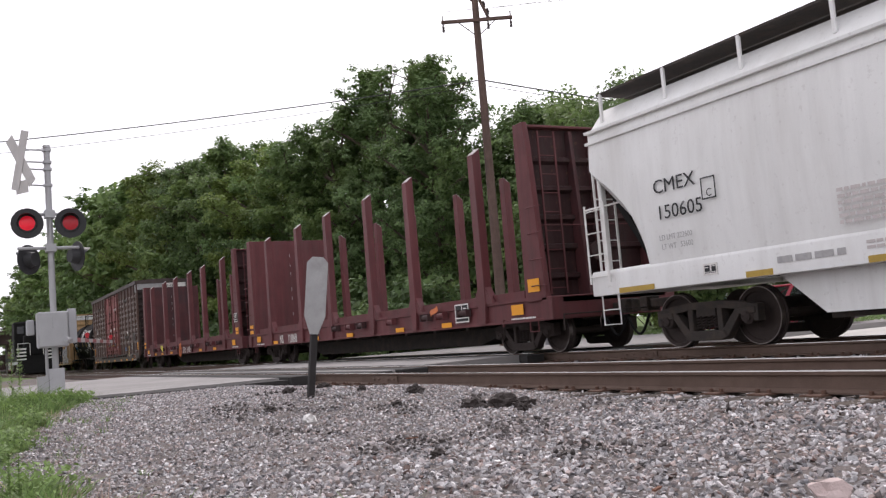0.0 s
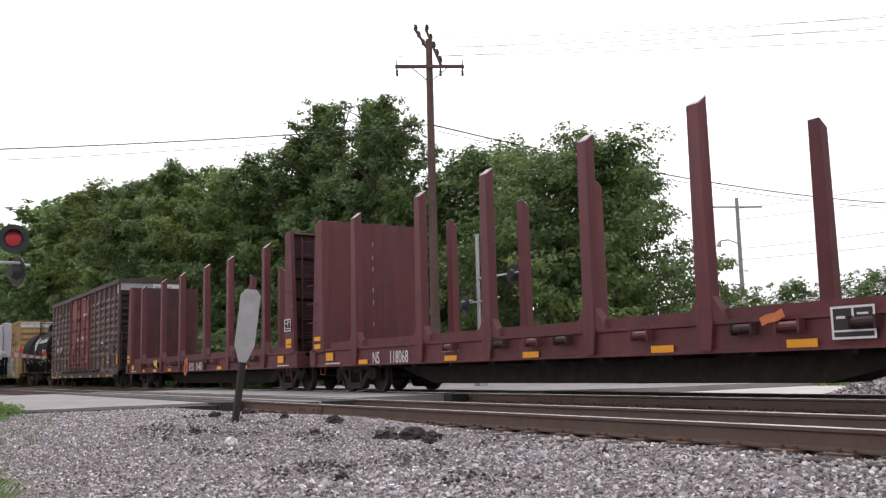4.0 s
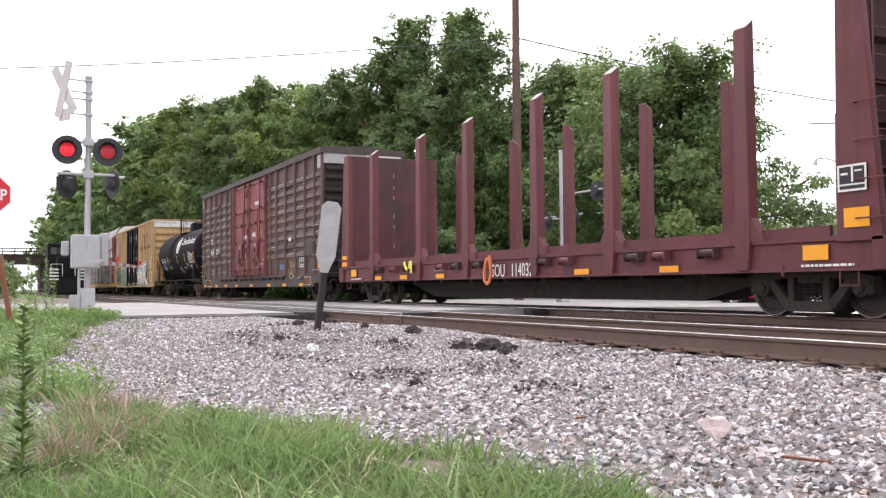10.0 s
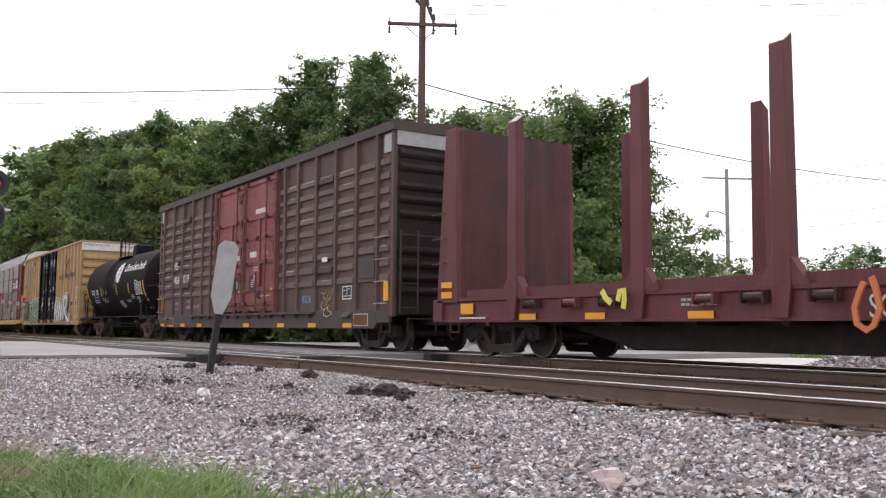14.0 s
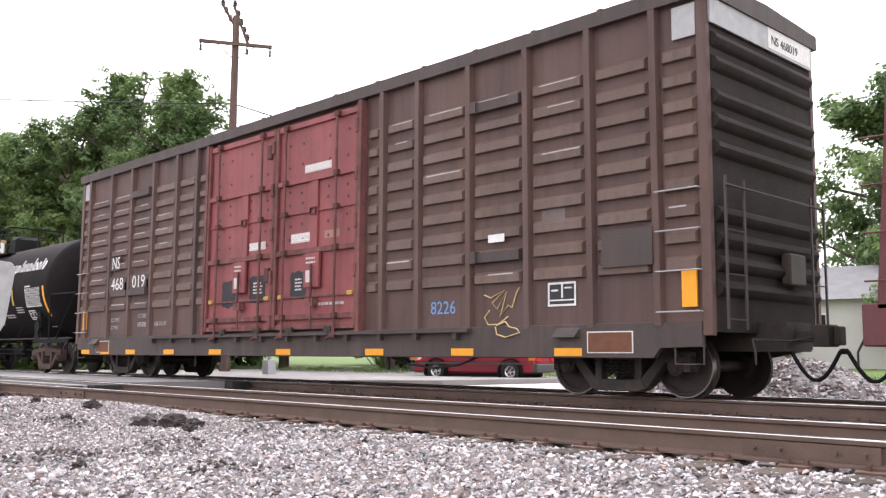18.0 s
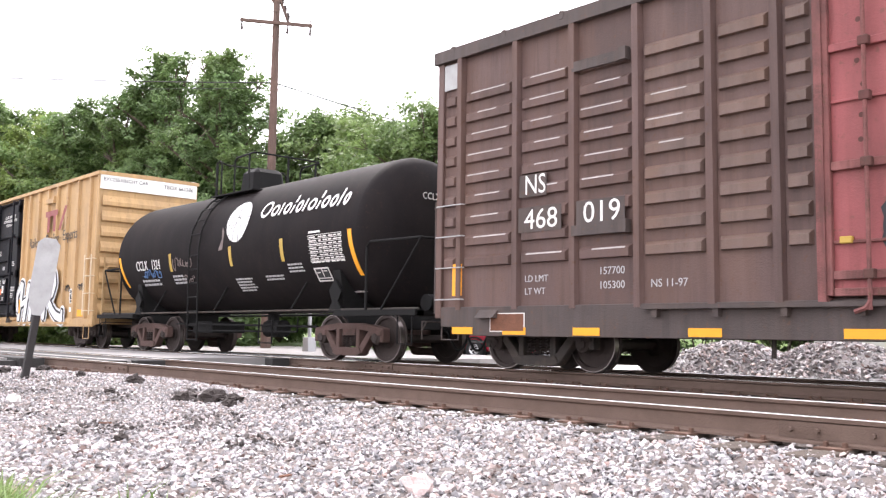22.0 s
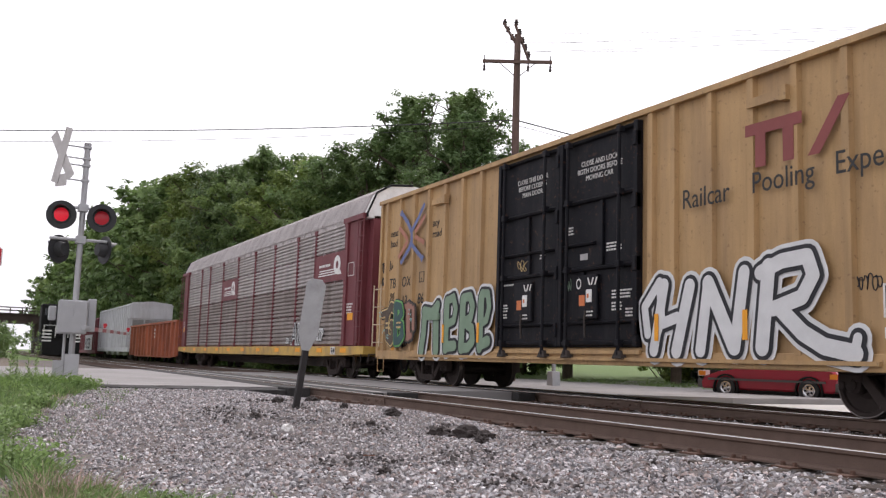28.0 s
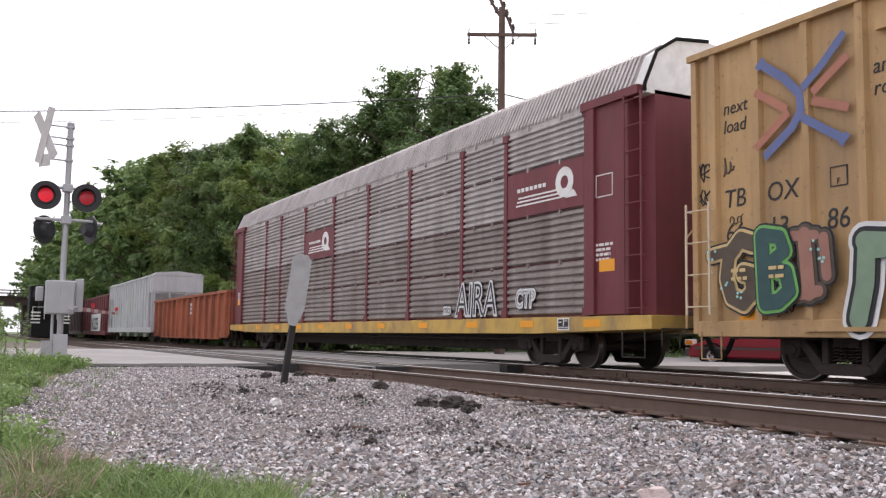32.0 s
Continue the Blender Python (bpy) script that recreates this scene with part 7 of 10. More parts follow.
            prism(b, [(p[0] - n2.x - o.x, p[1] - n2.y - o.y), (q[0] - n2.x + o.x, q[1] - n2.y + o.y), (q[0] + n2.x + o.x, q[1] + n2.y + o.y), (p[0] + n2.x - o.x, p[1] + n2.y - o.y)], "y", ey - 0.003, ey)
            ey -= 0.0004
        if head:
            p = pts[0] if key == "logo_blue" and pts[0][0] in (-8.00, -6.60) else pts[-1]
            b2 = 0.10
            prism(b, [(p[0] - b2, p[1] - 0.03), (p[0] + 0.03, p[1] + b2), (p[0] + b2, p[1] + 0.03), (p[0] - 0.03, p[1] - b2)], "y", ey - 0.003, ey)
        part("emblem_stroke", b, M[key], car, "faded %s arrow emblem" % ("blue" if key == "logo_blue" else "red"), smooth=False)
    for words, x, z in (("TB", -8.84, 2.58), ("OX", -8.00, 2.58), ("66", -8.82, 2.06), ("13", -7.98, 2.07), ("86", -6.96, 2.08)):
        lettering("car_mark", words, M["stencil_dark"], car, x, y - 0.004, z, 0.40, "dark reporting mark", squeeze=0.95, slant=0.1)
    # graffiti pieces: dark outline under the fill
    gy = -1.556
    gbi = (("graf_brown", "graf_gold", "dark brown rounded graffiti letter", [([(-8.18, 1.98), (-8.42, 2.06), (-8.66, 1.84), (-8.72, 1.50), (-8.62, 1.22), (-8.38, 1.12), (-8.20, 1.28), (-8.22, 1.52), (-8.38, 1.56)], 0.24), ([(-9.02, 1.86), (-8.70, 1.9)], 0.16)]),
           ("graf_rose", "graf_brown", "brown and pink graffiti letter", [([(-7.22, 2.02), (-7.16, 1.22)], 0.22), ([(-7.42, 2.02), (-7.04, 2.00)], 0.14), ([(-7.38, 1.20), (-7.00, 1.24)], 0.16), ([(-6.90, 1.95), (-6.86, 1.45)], 0.16)]),
           ("graf_teal", "graf_lime", "dark teal graffiti letter edged in lime green", [([(-7.94, 2.06), (-7.90, 1.14)], 0.24), ([(-7.92, 2.08), (-7.62, 2.02), (-7.54, 1.82), (-7.84, 1.64)], 0.20), ([(-7.84, 1.62), (-7.52, 1.52), (-7.46, 1.26), (-7.66, 1.12), (-7.90, 1.10)], 0.22)]))
    for n, (fill, rim, label, strokes) in enumerate(gbi):
        fat_letters("graffiti_outline", M["graf_black"], car, strokes, gy - 0.036 * n, 0.075, "black sprayed outline")
        fat_letters("graffiti_rim", M[rim], car, strokes, gy - 0.012 - 0.036 * n, 0.045, "bright sprayed rim")
        fat_letters("graffiti_piece", M[fill], car, strokes, gy - 0.024 - 0.036 * n, 0.0, label)
    drnd = random.Random(5)
    b = bmesh.new()
    rod(b, (0, 0, 0), (0, -0.004, 0), 0.022, 8)
    dot = mesh_of("graffiti_dot", b, M["graf_aqua"], smooth=False)
    for cx, cz in ((-8.65, 1.35), (-8.40, 1.25), (-6.98, 1.85), (-8.92, 1.85), (-6.88, 1.6)):
        for _ in range(4):
            shared("graffiti_dot", dot, car, pose(cx + drnd.uniform(-0.08, 0.08), gy - 0.12, cz + drnd.uniform(-0.08, 0.08)))
    for cx in (-8.52, -7.80):
        bars("graffiti_words", M["graf_gold"], car, cx, cx + 0.34, gy - 0.118, 1.62, 2, 0.05, 0.07, "small sprayed marks inside the letter", seed=int(10 * cx + 99))
    scrawl("graffiti_line", M["graf_black"], car, -7.85, y - 0.004, 0.92, 0.3, 0.26, "small dark tag", 91, 4, 0.010)
    scrawl("graffiti_line", M["graf_brown"], car, -8.72, y - 0.004, 2.30, 0.3, 0.16, "small dark tag", 92, 4, 0.010)
    b = bmesh.new()
    for q in ((-6.88, -6.60, 2.64, 2.655), (-6.88, -6.60, 2.90, 2.915), (-6.88, -6.87, 2.655, 2.90), (-6.62, -6.60, 2.655, 2.90)):
        box(b, q[0], q[1], y - 0.006, y, q[2], q[3])
    part("plate_mark", b, M["stencil_dark"], car, "small outlined plate mark", smooth=False)
    lettering("plate_letter", "F", M["stencil_dark"], car, -6.78, y - 0.004, 2.67, 0.12)
    green = [([(-5.72, 0.86), (-5.62, 1.30), (-5.58, 1.84)], 0.28), ([(-5.62, 1.86), (-5.20, 1.80), (-4.95, 1.98)], 0.26), ([(-5.02, 1.9), (-4.98, 0.88)], 0.30)]
    green += [([(-4.52, 0.92), (-4.50, 2.04)], 0.28), ([(-4.50, 2.06), (-4.20, 2.14), (-4.08, 1.86), (-4.16, 1.58), (-4.46, 1.50)], 0.21), ([(-4.48, 0.96), (-4.12, 0.98)], 0.26)]
    green += [([(-3.80, 0.92), (-3.76, 2.06)], 0.28), ([(-3.74, 2.10), (-3.46, 2.12), (-3.34, 1.88), (-3.42, 1.62), (-3.70, 1.54)], 0.22), ([(-3.68, 1.52), (-3.36, 1.38), (-3.32, 1.08), (-3.50, 0.94), (-3.76, 0.92)], 0.24)]
    green += [([(-3.02, 0.94), (-2.98, 2.06)], 0.27), ([(-2.96, 2.16), (-2.72, 2.14), (-2.66, 1.84), (-2.76, 1.56), (-2.96, 1.48)], 0.20), ([(-2.98, 1.0), (-2.70, 1.08)], 0.26)]
    white = [([(2.56, 1.22), (2.48, 1.75), (2.86, 2.22), (2.92, 1.5), (2.70, 0.92)], 0.24), ([(2.72, 0.90), (2.98, 2.16)], 0.30), ([(2.95, 1.42), (3.30, 1.52)], 0.26), ([(3.28, 0.88), (3.44, 1.5), (3.60, 2.10)], 0.32)]
    white += [([(3.84, 0.90), (4.02, 2.14)], 0.30), ([(4.02, 2.12), (4.56, 0.96)], 0.34), ([(4.58, 0.94), (4.78, 2.26)], 0.30)]
    white += [([(5.12, 0.96), (5.26, 2.44)], 0.34), ([(5.10, 2.34), (5.50, 2.52), (5.96, 2.56), (6.06, 2.22), (5.86, 1.84), (5.34, 1.66)], 0.30), ([(5.50, 1.62), (5.86, 1.22), (6.22, 0.98), (6.72, 0.86)], 0.32), ([(6.70, 0.84), (6.76, 1.12)], 0.20)]
    green = [([(-6.52 + (x + 5.81) * 1.13, z) for x, z in path], 1.08 * w) for path, w in green]
    white = [([(x - 0.08, 0.86 + (z - 0.86) * (0.86 if x < 4.9 else 0.79)) for x, z in path], 0.84 * w) for path, w in white]
    for strokes, fill, label in ((green, "graf_green", "large green and white bubble-letter graffiti"), (white, "graf_white", "large white and black letter graffiti")):
        fat_letters("graffiti_glow", M["graf_white"], car, strokes, gy, 0.115, "pale sprayed halo")
        fat_letters("graffiti_outline", M["graf_black"], car, strokes, gy - 0.012, 0.05, "black sprayed outline")
        fat_letters("graffiti_piece", M[fill], car, strokes, gy - 0.024, -0.015, label)
    scrawl("graffiti_tag", M["graf_black"], car, -9.44, y - 0.002, 2.95, 0.50, 0.48, "black scrawled tag", 73, 5, 0.014)
    scrawl("graffiti_tag", M["graf_black"], car, -9.42, y - 0.002, 2.66, 0.44, 0.34, "black scrawled tag", 77, 5, 0.014)
    scrawl("graffiti_tag", M["graf_brown"], car, -8.88, y - 0.004, 3.05, 0.26, 0.34, "black scrawled tag", 78, 3, 0.014)
    for x, z in ((6.98, 1.66), (8.12, 1.66)):
        scrawl("graffiti_tag", M["graf_black"], car, x - 0.5, y - 0.002, z, 0.5, 0.26, "small dark tag", 74, 7, 0.009)
    stencil_box(car, 6.99, 1.32, 0.33, 0.44, y)
    plate("label_card", M["white"], car, 7.00, 7.24, y, 1.06, 1.2, "white label card")
    plate("reflector", M["refl_yellow"], car, 7.66, 8.14, y, 0.92, 1.12, "yellow notice plate")
    plate("reflector", M["refl_yellow"], car, -8.55, -8.04, y, 0.87, 1.05, "yellow notice plate")
    for x in (-5.2, -3.45, 2.72, 4.72):
        plate("reflector", M["refl_yellow"], car, x - 0.05, x + 0.05, gy - 0.036, 1.05, 1.5, "vertical yellow reflective strip")
    return car


ochre = ochre_car(-101.4)


# -- the auto rack --
def auto_rack(u):
    half = 13.65
    car = rolling_car("auto_rack_car", "long galvanized and maroon enclosed auto rack car", u)
    b = bmesh.new()
    prism(b, [(-half, 0.98), (-half, 0.74), (-half + 3.5, 0.66), (half - 3.5, 0.66), (half, 0.74), (half, 0.98)], "y", -1.52, 1.52)
    part("flat_deck", b, M["sill_yellow"], car, "dirty yellow flat car sill", bevel=0.01)
    b = bmesh.new()
    prism(b, [(-half + 1, 0.68), (-9, 0.30), (9, 0.30), (half - 1, 0.68)], "y", -0.4, 0.4)
    part("center_sill", b, M["steel_dark"], car)
    b = bmesh.new()
    box(b, -half + 0.7, half - 0.7, -1.40, 1.40, 0.98, 4.85)
    part("rack_core", b, M["rack_maroon"], car)
    posts = [-11.95, -8.80, -6.95, -4.25, -1.52, 1.25, 4.06, 6.93, 8.90, 11.80]
    for x in posts:
        b = bmesh.new()
        prism(b, [(x - 0.06, -1.38), (x - 0.06, -1.51), (x + 0.06, -1.51), (x + 0.06, -1.38)], "z", 0.98, 4.92)
        box(b, x - 0.10, x + 0.10, -1.53, -1.42, 4.76, 4.92)
        box(b, x - 0.10, x + 0.10, -1.53, -1.42, 0.98, 1.15)
        part("rack_post", b, M["rack_maroon"], car)
    rows = [(1.02, 2.05), (2.07, 3.05), (3.07, 4.04), (4.06, 4.90)]
    for k, (a, c) in enumerate(zip(posts, posts[1:])):
        for r, (z0, z1) in enumerate(rows):
            b = bmesh.new()
            w = c - a
            pts = [(-1.40, z0)]
            n = 7
            for i in range(n):
                za = z0 + (z1 - z0) * i / n
                zb = z0 + (z1 - z0) * (i + 1) / n
                pts += [(-1.43, za + 0.008), (-1.49, za + 0.25 * (zb - za)), (-1.49, za + 0.6 * (zb - za)), (-1.43, zb - 0.008)]
            pts.append((-1.40, z1))
            prism(b, pts, "x", a + 0.065, c - 0.065)
            for bx in (a + 0.3 * w, a + 0.7 * w):
                box(b, bx - 0.02, bx + 0.02, -1.51, -1.44, z1 - 0.06, z1 + 0.04)
            part("side_screen", b, M["galv_soiled" if r < 2 else "galv"], car, smooth=False)
    for a, c, x in ((8.98, 11.72, 0), (-4.18, -1.60, 0)):
        b = bmesh.new()
        box(b, a, c, -1.50, -1.46, 3.08, 4.02)
        sign = part("sign_panel", b, M["rack_maroon"], car, "maroon panel with white wheel emblem")
        b = bmesh.new()
        q = c - 0.62
        lathe(b, [(0.30, -1.513), (0.30, -1.503), (0.13, -1.503), (0.13, -1.513)], "y", 24, (q, 0, 3.60), close=True)
        for i in range(3):
            box(b, a + 0.35 + 0.05 * i, q - 0.1, -1.510, -1.502, 3.30 + 0.08 * i, 3.335 + 0.08 * i)
        for k in range(7):
            box(b, a + 0.4 + 0.16 * k, a + 0.51 + 0.16 * k, -1.510, -1.502, 3.60, 3.68)
        prism(b, [(q + 0.02, 3.28), (q + 0.42, 3.28), (q + 0.30, 3.42), (q + 0.12, 3.42)], "y", -1.510, -1.502)
        part("emblem", b, M["white"], sign, "white striped wheel emblem", smooth=False)
    # roof: sloped corrugated edge and flat middle
    b = bmesh.new()
    n = 200
    x0, x1 = -half + 0.35, half - 0.55
    prof = [(-1.46, 4.86), (-1.46, 4.98), (-1.18, 5.62), (-0.74, 5.90), (0, 5.97), (0.74, 5.90), (1.18, 5.62), (1.46, 4.98), (1.46, 4.86)]
    prism(b, prof, "x", x0, x1)
    for k in range(n):
        x = x0 + (x1 - x0) * (k + 0.25) / n
        w = (x1 - x0) / n * 0.5
        prism(b, [(-1.47, 4.95), (-1.49, 5.00), (-1.20, 5.65), (-0.74, 5.93), (-0.74, 5.86), (-1.14, 5.56)], "x", x, x + w)
    part("roof", b, M["galv"], car, "ribbed galvanized roof", smooth=False)
    for s in (-1, 1):
        xa, xb = s * 11.91, s * (half - 0.62)
        b = bmesh.new()
        box(b, min(xa, xb), max(xa, xb), -1.50, 1.50, 1.0, 4.86)
        endp = part("end_post_panel", b, M["rack_maroon"], car, "maroon end panel", bevel=0.012)
        b = bmesh.new()
        box(b, min(s * 11.7, s * (half - 0.28)), max(s * 11.7, s * (half - 0.28)), -1.57, -1.44, 4.84, 5.00)
        box(b, min(s * 11.9, s * 12.1), max(s * 11.9, s * 12.1), -1.56, -1.49, 1.0, 4.84)
        part("end_brace", b, M["rack_maroon"], endp)
        b = bmesh.new()
        box(b, min(s * (half - 0.62), s * (half - 0.20)), max(s * (half - 0.62), s * (half - 0.20)), -1.24, 1.24, 1.0, 4.92)
        part("end_door", b, M["rack_maroon"], car, "maroon folding end door")
        b = bmesh.new()
        prism(b, [(y * 0.99, z - 0.01) for y, z in prof], "x", min(s * (half - 0.56), s * (half - 0.20)), max(s * (half - 0.56), s * (half - 0.20)))
        part("roof_gable", b, M["white"], car, "white gable end of the roof")
        xl = s * (half - 0.42)
        ladder("side_ladder", car, xl - 0.22, xl + 0.24, -1.58, 1.1, 4.75, 9, M["rack_maroon"], depth=0.12)
        b = bmesh.new()
        pipe(b, [(s * (half - 0.19), y * 1.01, z + 0.01) for y, z in prof[:5]], 0.035, 6)
        part("gable_seal", b, M["black"], car, "black ragged seal along the roof end")
        truck(car, s * 10.0, 0.42)
        coupler(car, s * half, s)
        stirrup(car, s * (half - 0.5), -1.5, M["steel_dark"], 0.26, 0.74, 0.6)
        bars("small_stencil", M["stencil"], car, s * 12.35 - 0.25, s * 12.35 + 0.25, -1.502, 2.3, 4, 0.05, 0.04, seed=51 + s)
        plate("reflector", M["refl_yellow"], car, s * 12.4 - 0.2, s * 12.4 + 0.25, -1.502, 1.78, 2.0, "yellow notice plate")
    b = bmesh.new()
    for q in ((12.1, 12.6, 3.55, 3.57), (12.1, 12.6, 3.15, 3.17), (12.1, 12.12, 3.15, 3.57), (12.58, 12.6, 3.15, 3.57)):
        box(b, q[0], q[1], -1.508, -1.500, q[2], q[3])
    part("outline_mark", b, M["stencil"], car, smooth=False)
    stencil_box(car, 10.9, 0.72, 0.4, 0.24, -1.524)
    for x in (-12, -9.5, -7, -4.6, -2.4, 0, 2.4, 5, 7.5, 9.8, 12.0):
        plate("reflector", M["refl_yellow"], car, x - 0.25, x + 0.25, -1.523, 0.78, 0.92, "faded yellow reflective strip")
    for words, x, z, size, sq in (("AIRA", 6.72, 1.06, 1.06, 0.80), ("CTP", 9.35, 1.2, 0.5, 0.8), ("mo", 6.1, 1.12, 0.3, 0.9)):
        lettering("graffiti_outline", words, M["graf_black"], car, x, -1.515, z, size, "black sprayed outline", bold=0.055, squeeze=sq, slant=0.1)
        lettering("graffiti_piece", words, M["graf_white"], car, x, -1.522, z, size, "silver-white graffiti letters", bold=0.038, squeeze=sq, slant=0.1)
        lettering("graffiti_core", words, M["graf_black"], car, x, -1.529, z, size, "dark letter cores", bold=-0.018, squeeze=sq, slant=0.1)
    b = bmesh.new()
    box(b, 8.8, 9.3, -1.1, -0.4, 0.35, 0.66)
    pipe(b, [(-9, -1.0, 0.6), (9, -1.0, 0.55)], 0.025, 6)
    part("brake_rigging", b, M["steel_dark"], car)
    return car


rack = auto_rack(-125.55)


# -- the cars behind --
def gondola(u):
    half = 8.45
    car = rolling_car("gondola_car", "rusty orange gondola car with upright ribs", u)
    b = bmesh.new()
    for y in (-1, 1):
        box(b, -half, half, min(y * 1.46, y * 1.50), max(y * 1.46, y * 1.50), 0.60, 2.42)
    for s in (-1, 1):
        box(b, min(s * half, s * (half - 0.05)), max(s * half, s * (half - 0.05)), -1.46, 1.46, 0.9, 2.40)
    box(b, -half, half, -1.46, 1.46, 0.95, 1.02)
    part("car_body", b, M["orange"], car)
    b = bmesh.new()
    for y in (-1, 1):
        prism(b, [(-half, 0.62), (-half, 0.50), (-6.4, 0.34), (6.4, 0.34), (half, 0.50), (half, 0.62)], "y", min(y * 1.46, y * 1.51), max(y * 1.46, y * 1.51))
    part("side_sill", b, M["orange"], car)
    b = bmesh.new()
    box(b, -half - 0.04, half + 0.04, -1.65, -1.44, 2.36, 2.48)
    box(b, -half - 0.04, half + 0.04, 1.44, 1.57, 2.36, 2.46)
    part("top_chord", b, M["orange"], car, bevel=0.01)
    for k in range(14):
        x = -half + 0.3 + (2 * half - 0.6) * k / 13
        b = bmesh.new()
        prism(b, [(x - 0.13, -1.49), (x - 0.09, -1.64), (x + 0.09, -1.64), (x + 0.13, -1.49)], "z", 0.42, 2.38)
        part("side_rib", b, M["orange"], car)
    bars("car_stencil", M["stencil"], car, 0.75, 1.15, -1.503, 2.1, 3, 0.14, 0.07, "white faded marks", seed=61)
    b = bmesh.new()
    rnd = random.Random(62)
    for k in range(14):
        x, y = rnd.uniform(-half + 0.6, half - 0.6), rnd.uniform(-1.0, 1.0)
        prism(b, [(x - 0.6, 1.9), (x + 0.6, 1.9), (x + 0.3, 2.5 + rnd.uniform(0, 0.12)), (x - 0.35, 2.45)], "y", y - 0.3, y + 0.3)
    part("scrap_load", b, M["rust"], car, "rusty scrap load")
    for s in (-1, 1):
        truck(car, s * 6.6, 0.42, "steel_dark")
        coupler(car, s * half, s)
    return car


gondola(-147.95)


def ribbed_hopper(name, u, half, z0, z1, key, label, slope, ribs, patch=False):
    car = rolling_car(name, label, u)
    b = bmesh.new()
    prof = [(-1.46, z0 + 0.25), (-1.50, z0 + 0.3), (-1.50, z1 - 0.15), (-1.30, z1), (0, z1 + 0.12), (1.30, z1), (1.50, z1 - 0.15), (1.50, z0 + 0.3), (1.46, z0 + 0.25)]
    prism(b, prof, "x", -half + slope, half - slope)
    for s in (-1, 1):
        xs, xe = s * (half - slope), s * half
        zt = z1 - 1.15
        for q in ((xs, xe, -1.50, -1.44, zt, z1 - 0.12), (xs, xe, 1.44, 1.50, zt, z1 - 0.12), (xe - s * 0.06, xe, -1.44, 1.44, zt, z1 + 0.02)):
            box(b, min(q[0], q[1]), max(q[0], q[1]), *q[2:])
        prism(b, [(xe - s * 0.06, zt), (xs, z0 + 0.6), (xs, z0 + 0.5), (xe - s * 0.06, zt - 0.1)], "y", -1.42, 1.42)
        prism(b, [(-1.52, z1 - 0.14), (-1.30, z1 + 0.02), (0, z1 + 0.14), (1.30, z1 + 0.02), (1.52, z1 - 0.14)], "x", min(xs, xe + s * 0.03), max(xs, xe + s * 0.03))
    part("hopper_body", b, M[key], car)
    b = bmesh.new()
    for y in (-1, 1):
        box(b, -half, half, min(y * 1.46, y * 1.56), max(y * 1.46, y * 1.56), z0, z0 + 0.32)
        box(b, -half, half, min(y * 1.46, y * 1.56), max(y * 1.46, y * 1.56), z1 - 0.2, z1 - 0.1)
    part("side_sill", b, M[key], car)
    for k in range(ribs):
        x = -half + 0.15 + (2 * half - 0.3) * k / (ribs - 1)
        b = bmesh.new()
        lo = z0 + 0.3 if abs(x) < half - 0.3 else z0
        prism(b, [(x - 0.05, -1.49), (x - 0.04, -1.57), (x + 0.04, -1.57), (x + 0.05, -1.49)], "z", lo, z1 - 0.15)
        part("side_rib", b, M[key], car)
    for x in (-0.55 * half, -0.18 * half, 0.18 * half, 0.55 * half):
        b = bmesh.new()
        prism(b, [(x - 1.4, z0 + 0.3), (x + 1.4, z0 + 0.3), (x + 0.4, 0.35), (x - 0.4, 0.35)], "y", -1.2, 1.2)
        part("discharge_hopper", b, M[key], car)
    for s in (-1, 1):
        b = bmesh.new()
        for y in (-1.4, -0.5, 0.5, 1.4):
            box(b, min(s * half, s * (half - 0.1)), max(s * half, s * (half - 0.1)), y - 0.05, y + 0.05, z0, z1 - 1.2)
        box(b, min(s * half, s * (half - 1.5)), max(s * half, s * (half - 1.5)), -1.45, 1.45, z0, z0 + 0.1)
        part("end_frame", b, M[key], car)
        truck(car, s * (half - 1.9), 0.42, "steel_dark")
        coupler(car, s * half, s)
    if patch:
        plate("graffiti_patch", M["graf_white"], car, -1.5, 4.6, -1.578, z0 + 0.3, z0 + 1.75, "white graffiti block")
        lettering("graffiti_piece", "HOZER", M["graf_black"], car, -1.1, -1.59, z0 + 0.45, 1.4, "black graffiti letters", squeeze=0.95, bold=0.02)
    return car


ribbed_hopper("covered_hopper", -166.8, 9.1, 0.62, 4.25, "hopper_grey", "pale grey ribbed covered hopper car", 1.5, 19)
ribbed_hopper("open_hopper", -184.9, 7.6, 0.40, 3.7, "rack_maroon", "rust red hopper car with graffiti", 1.2, 12, True)
ribbed_hopper("open_hopper", -201.0, 7.6, 0.40, 3.7, "maroon_dark", "dark brown hopper car far down the train", 1.2, 12)
ribbed_hopper("open_hopper", -217.1, 7.6, 0.40, 3.7, "maroon_dark", "dark brown hopper car far down the train", 1.2, 12)


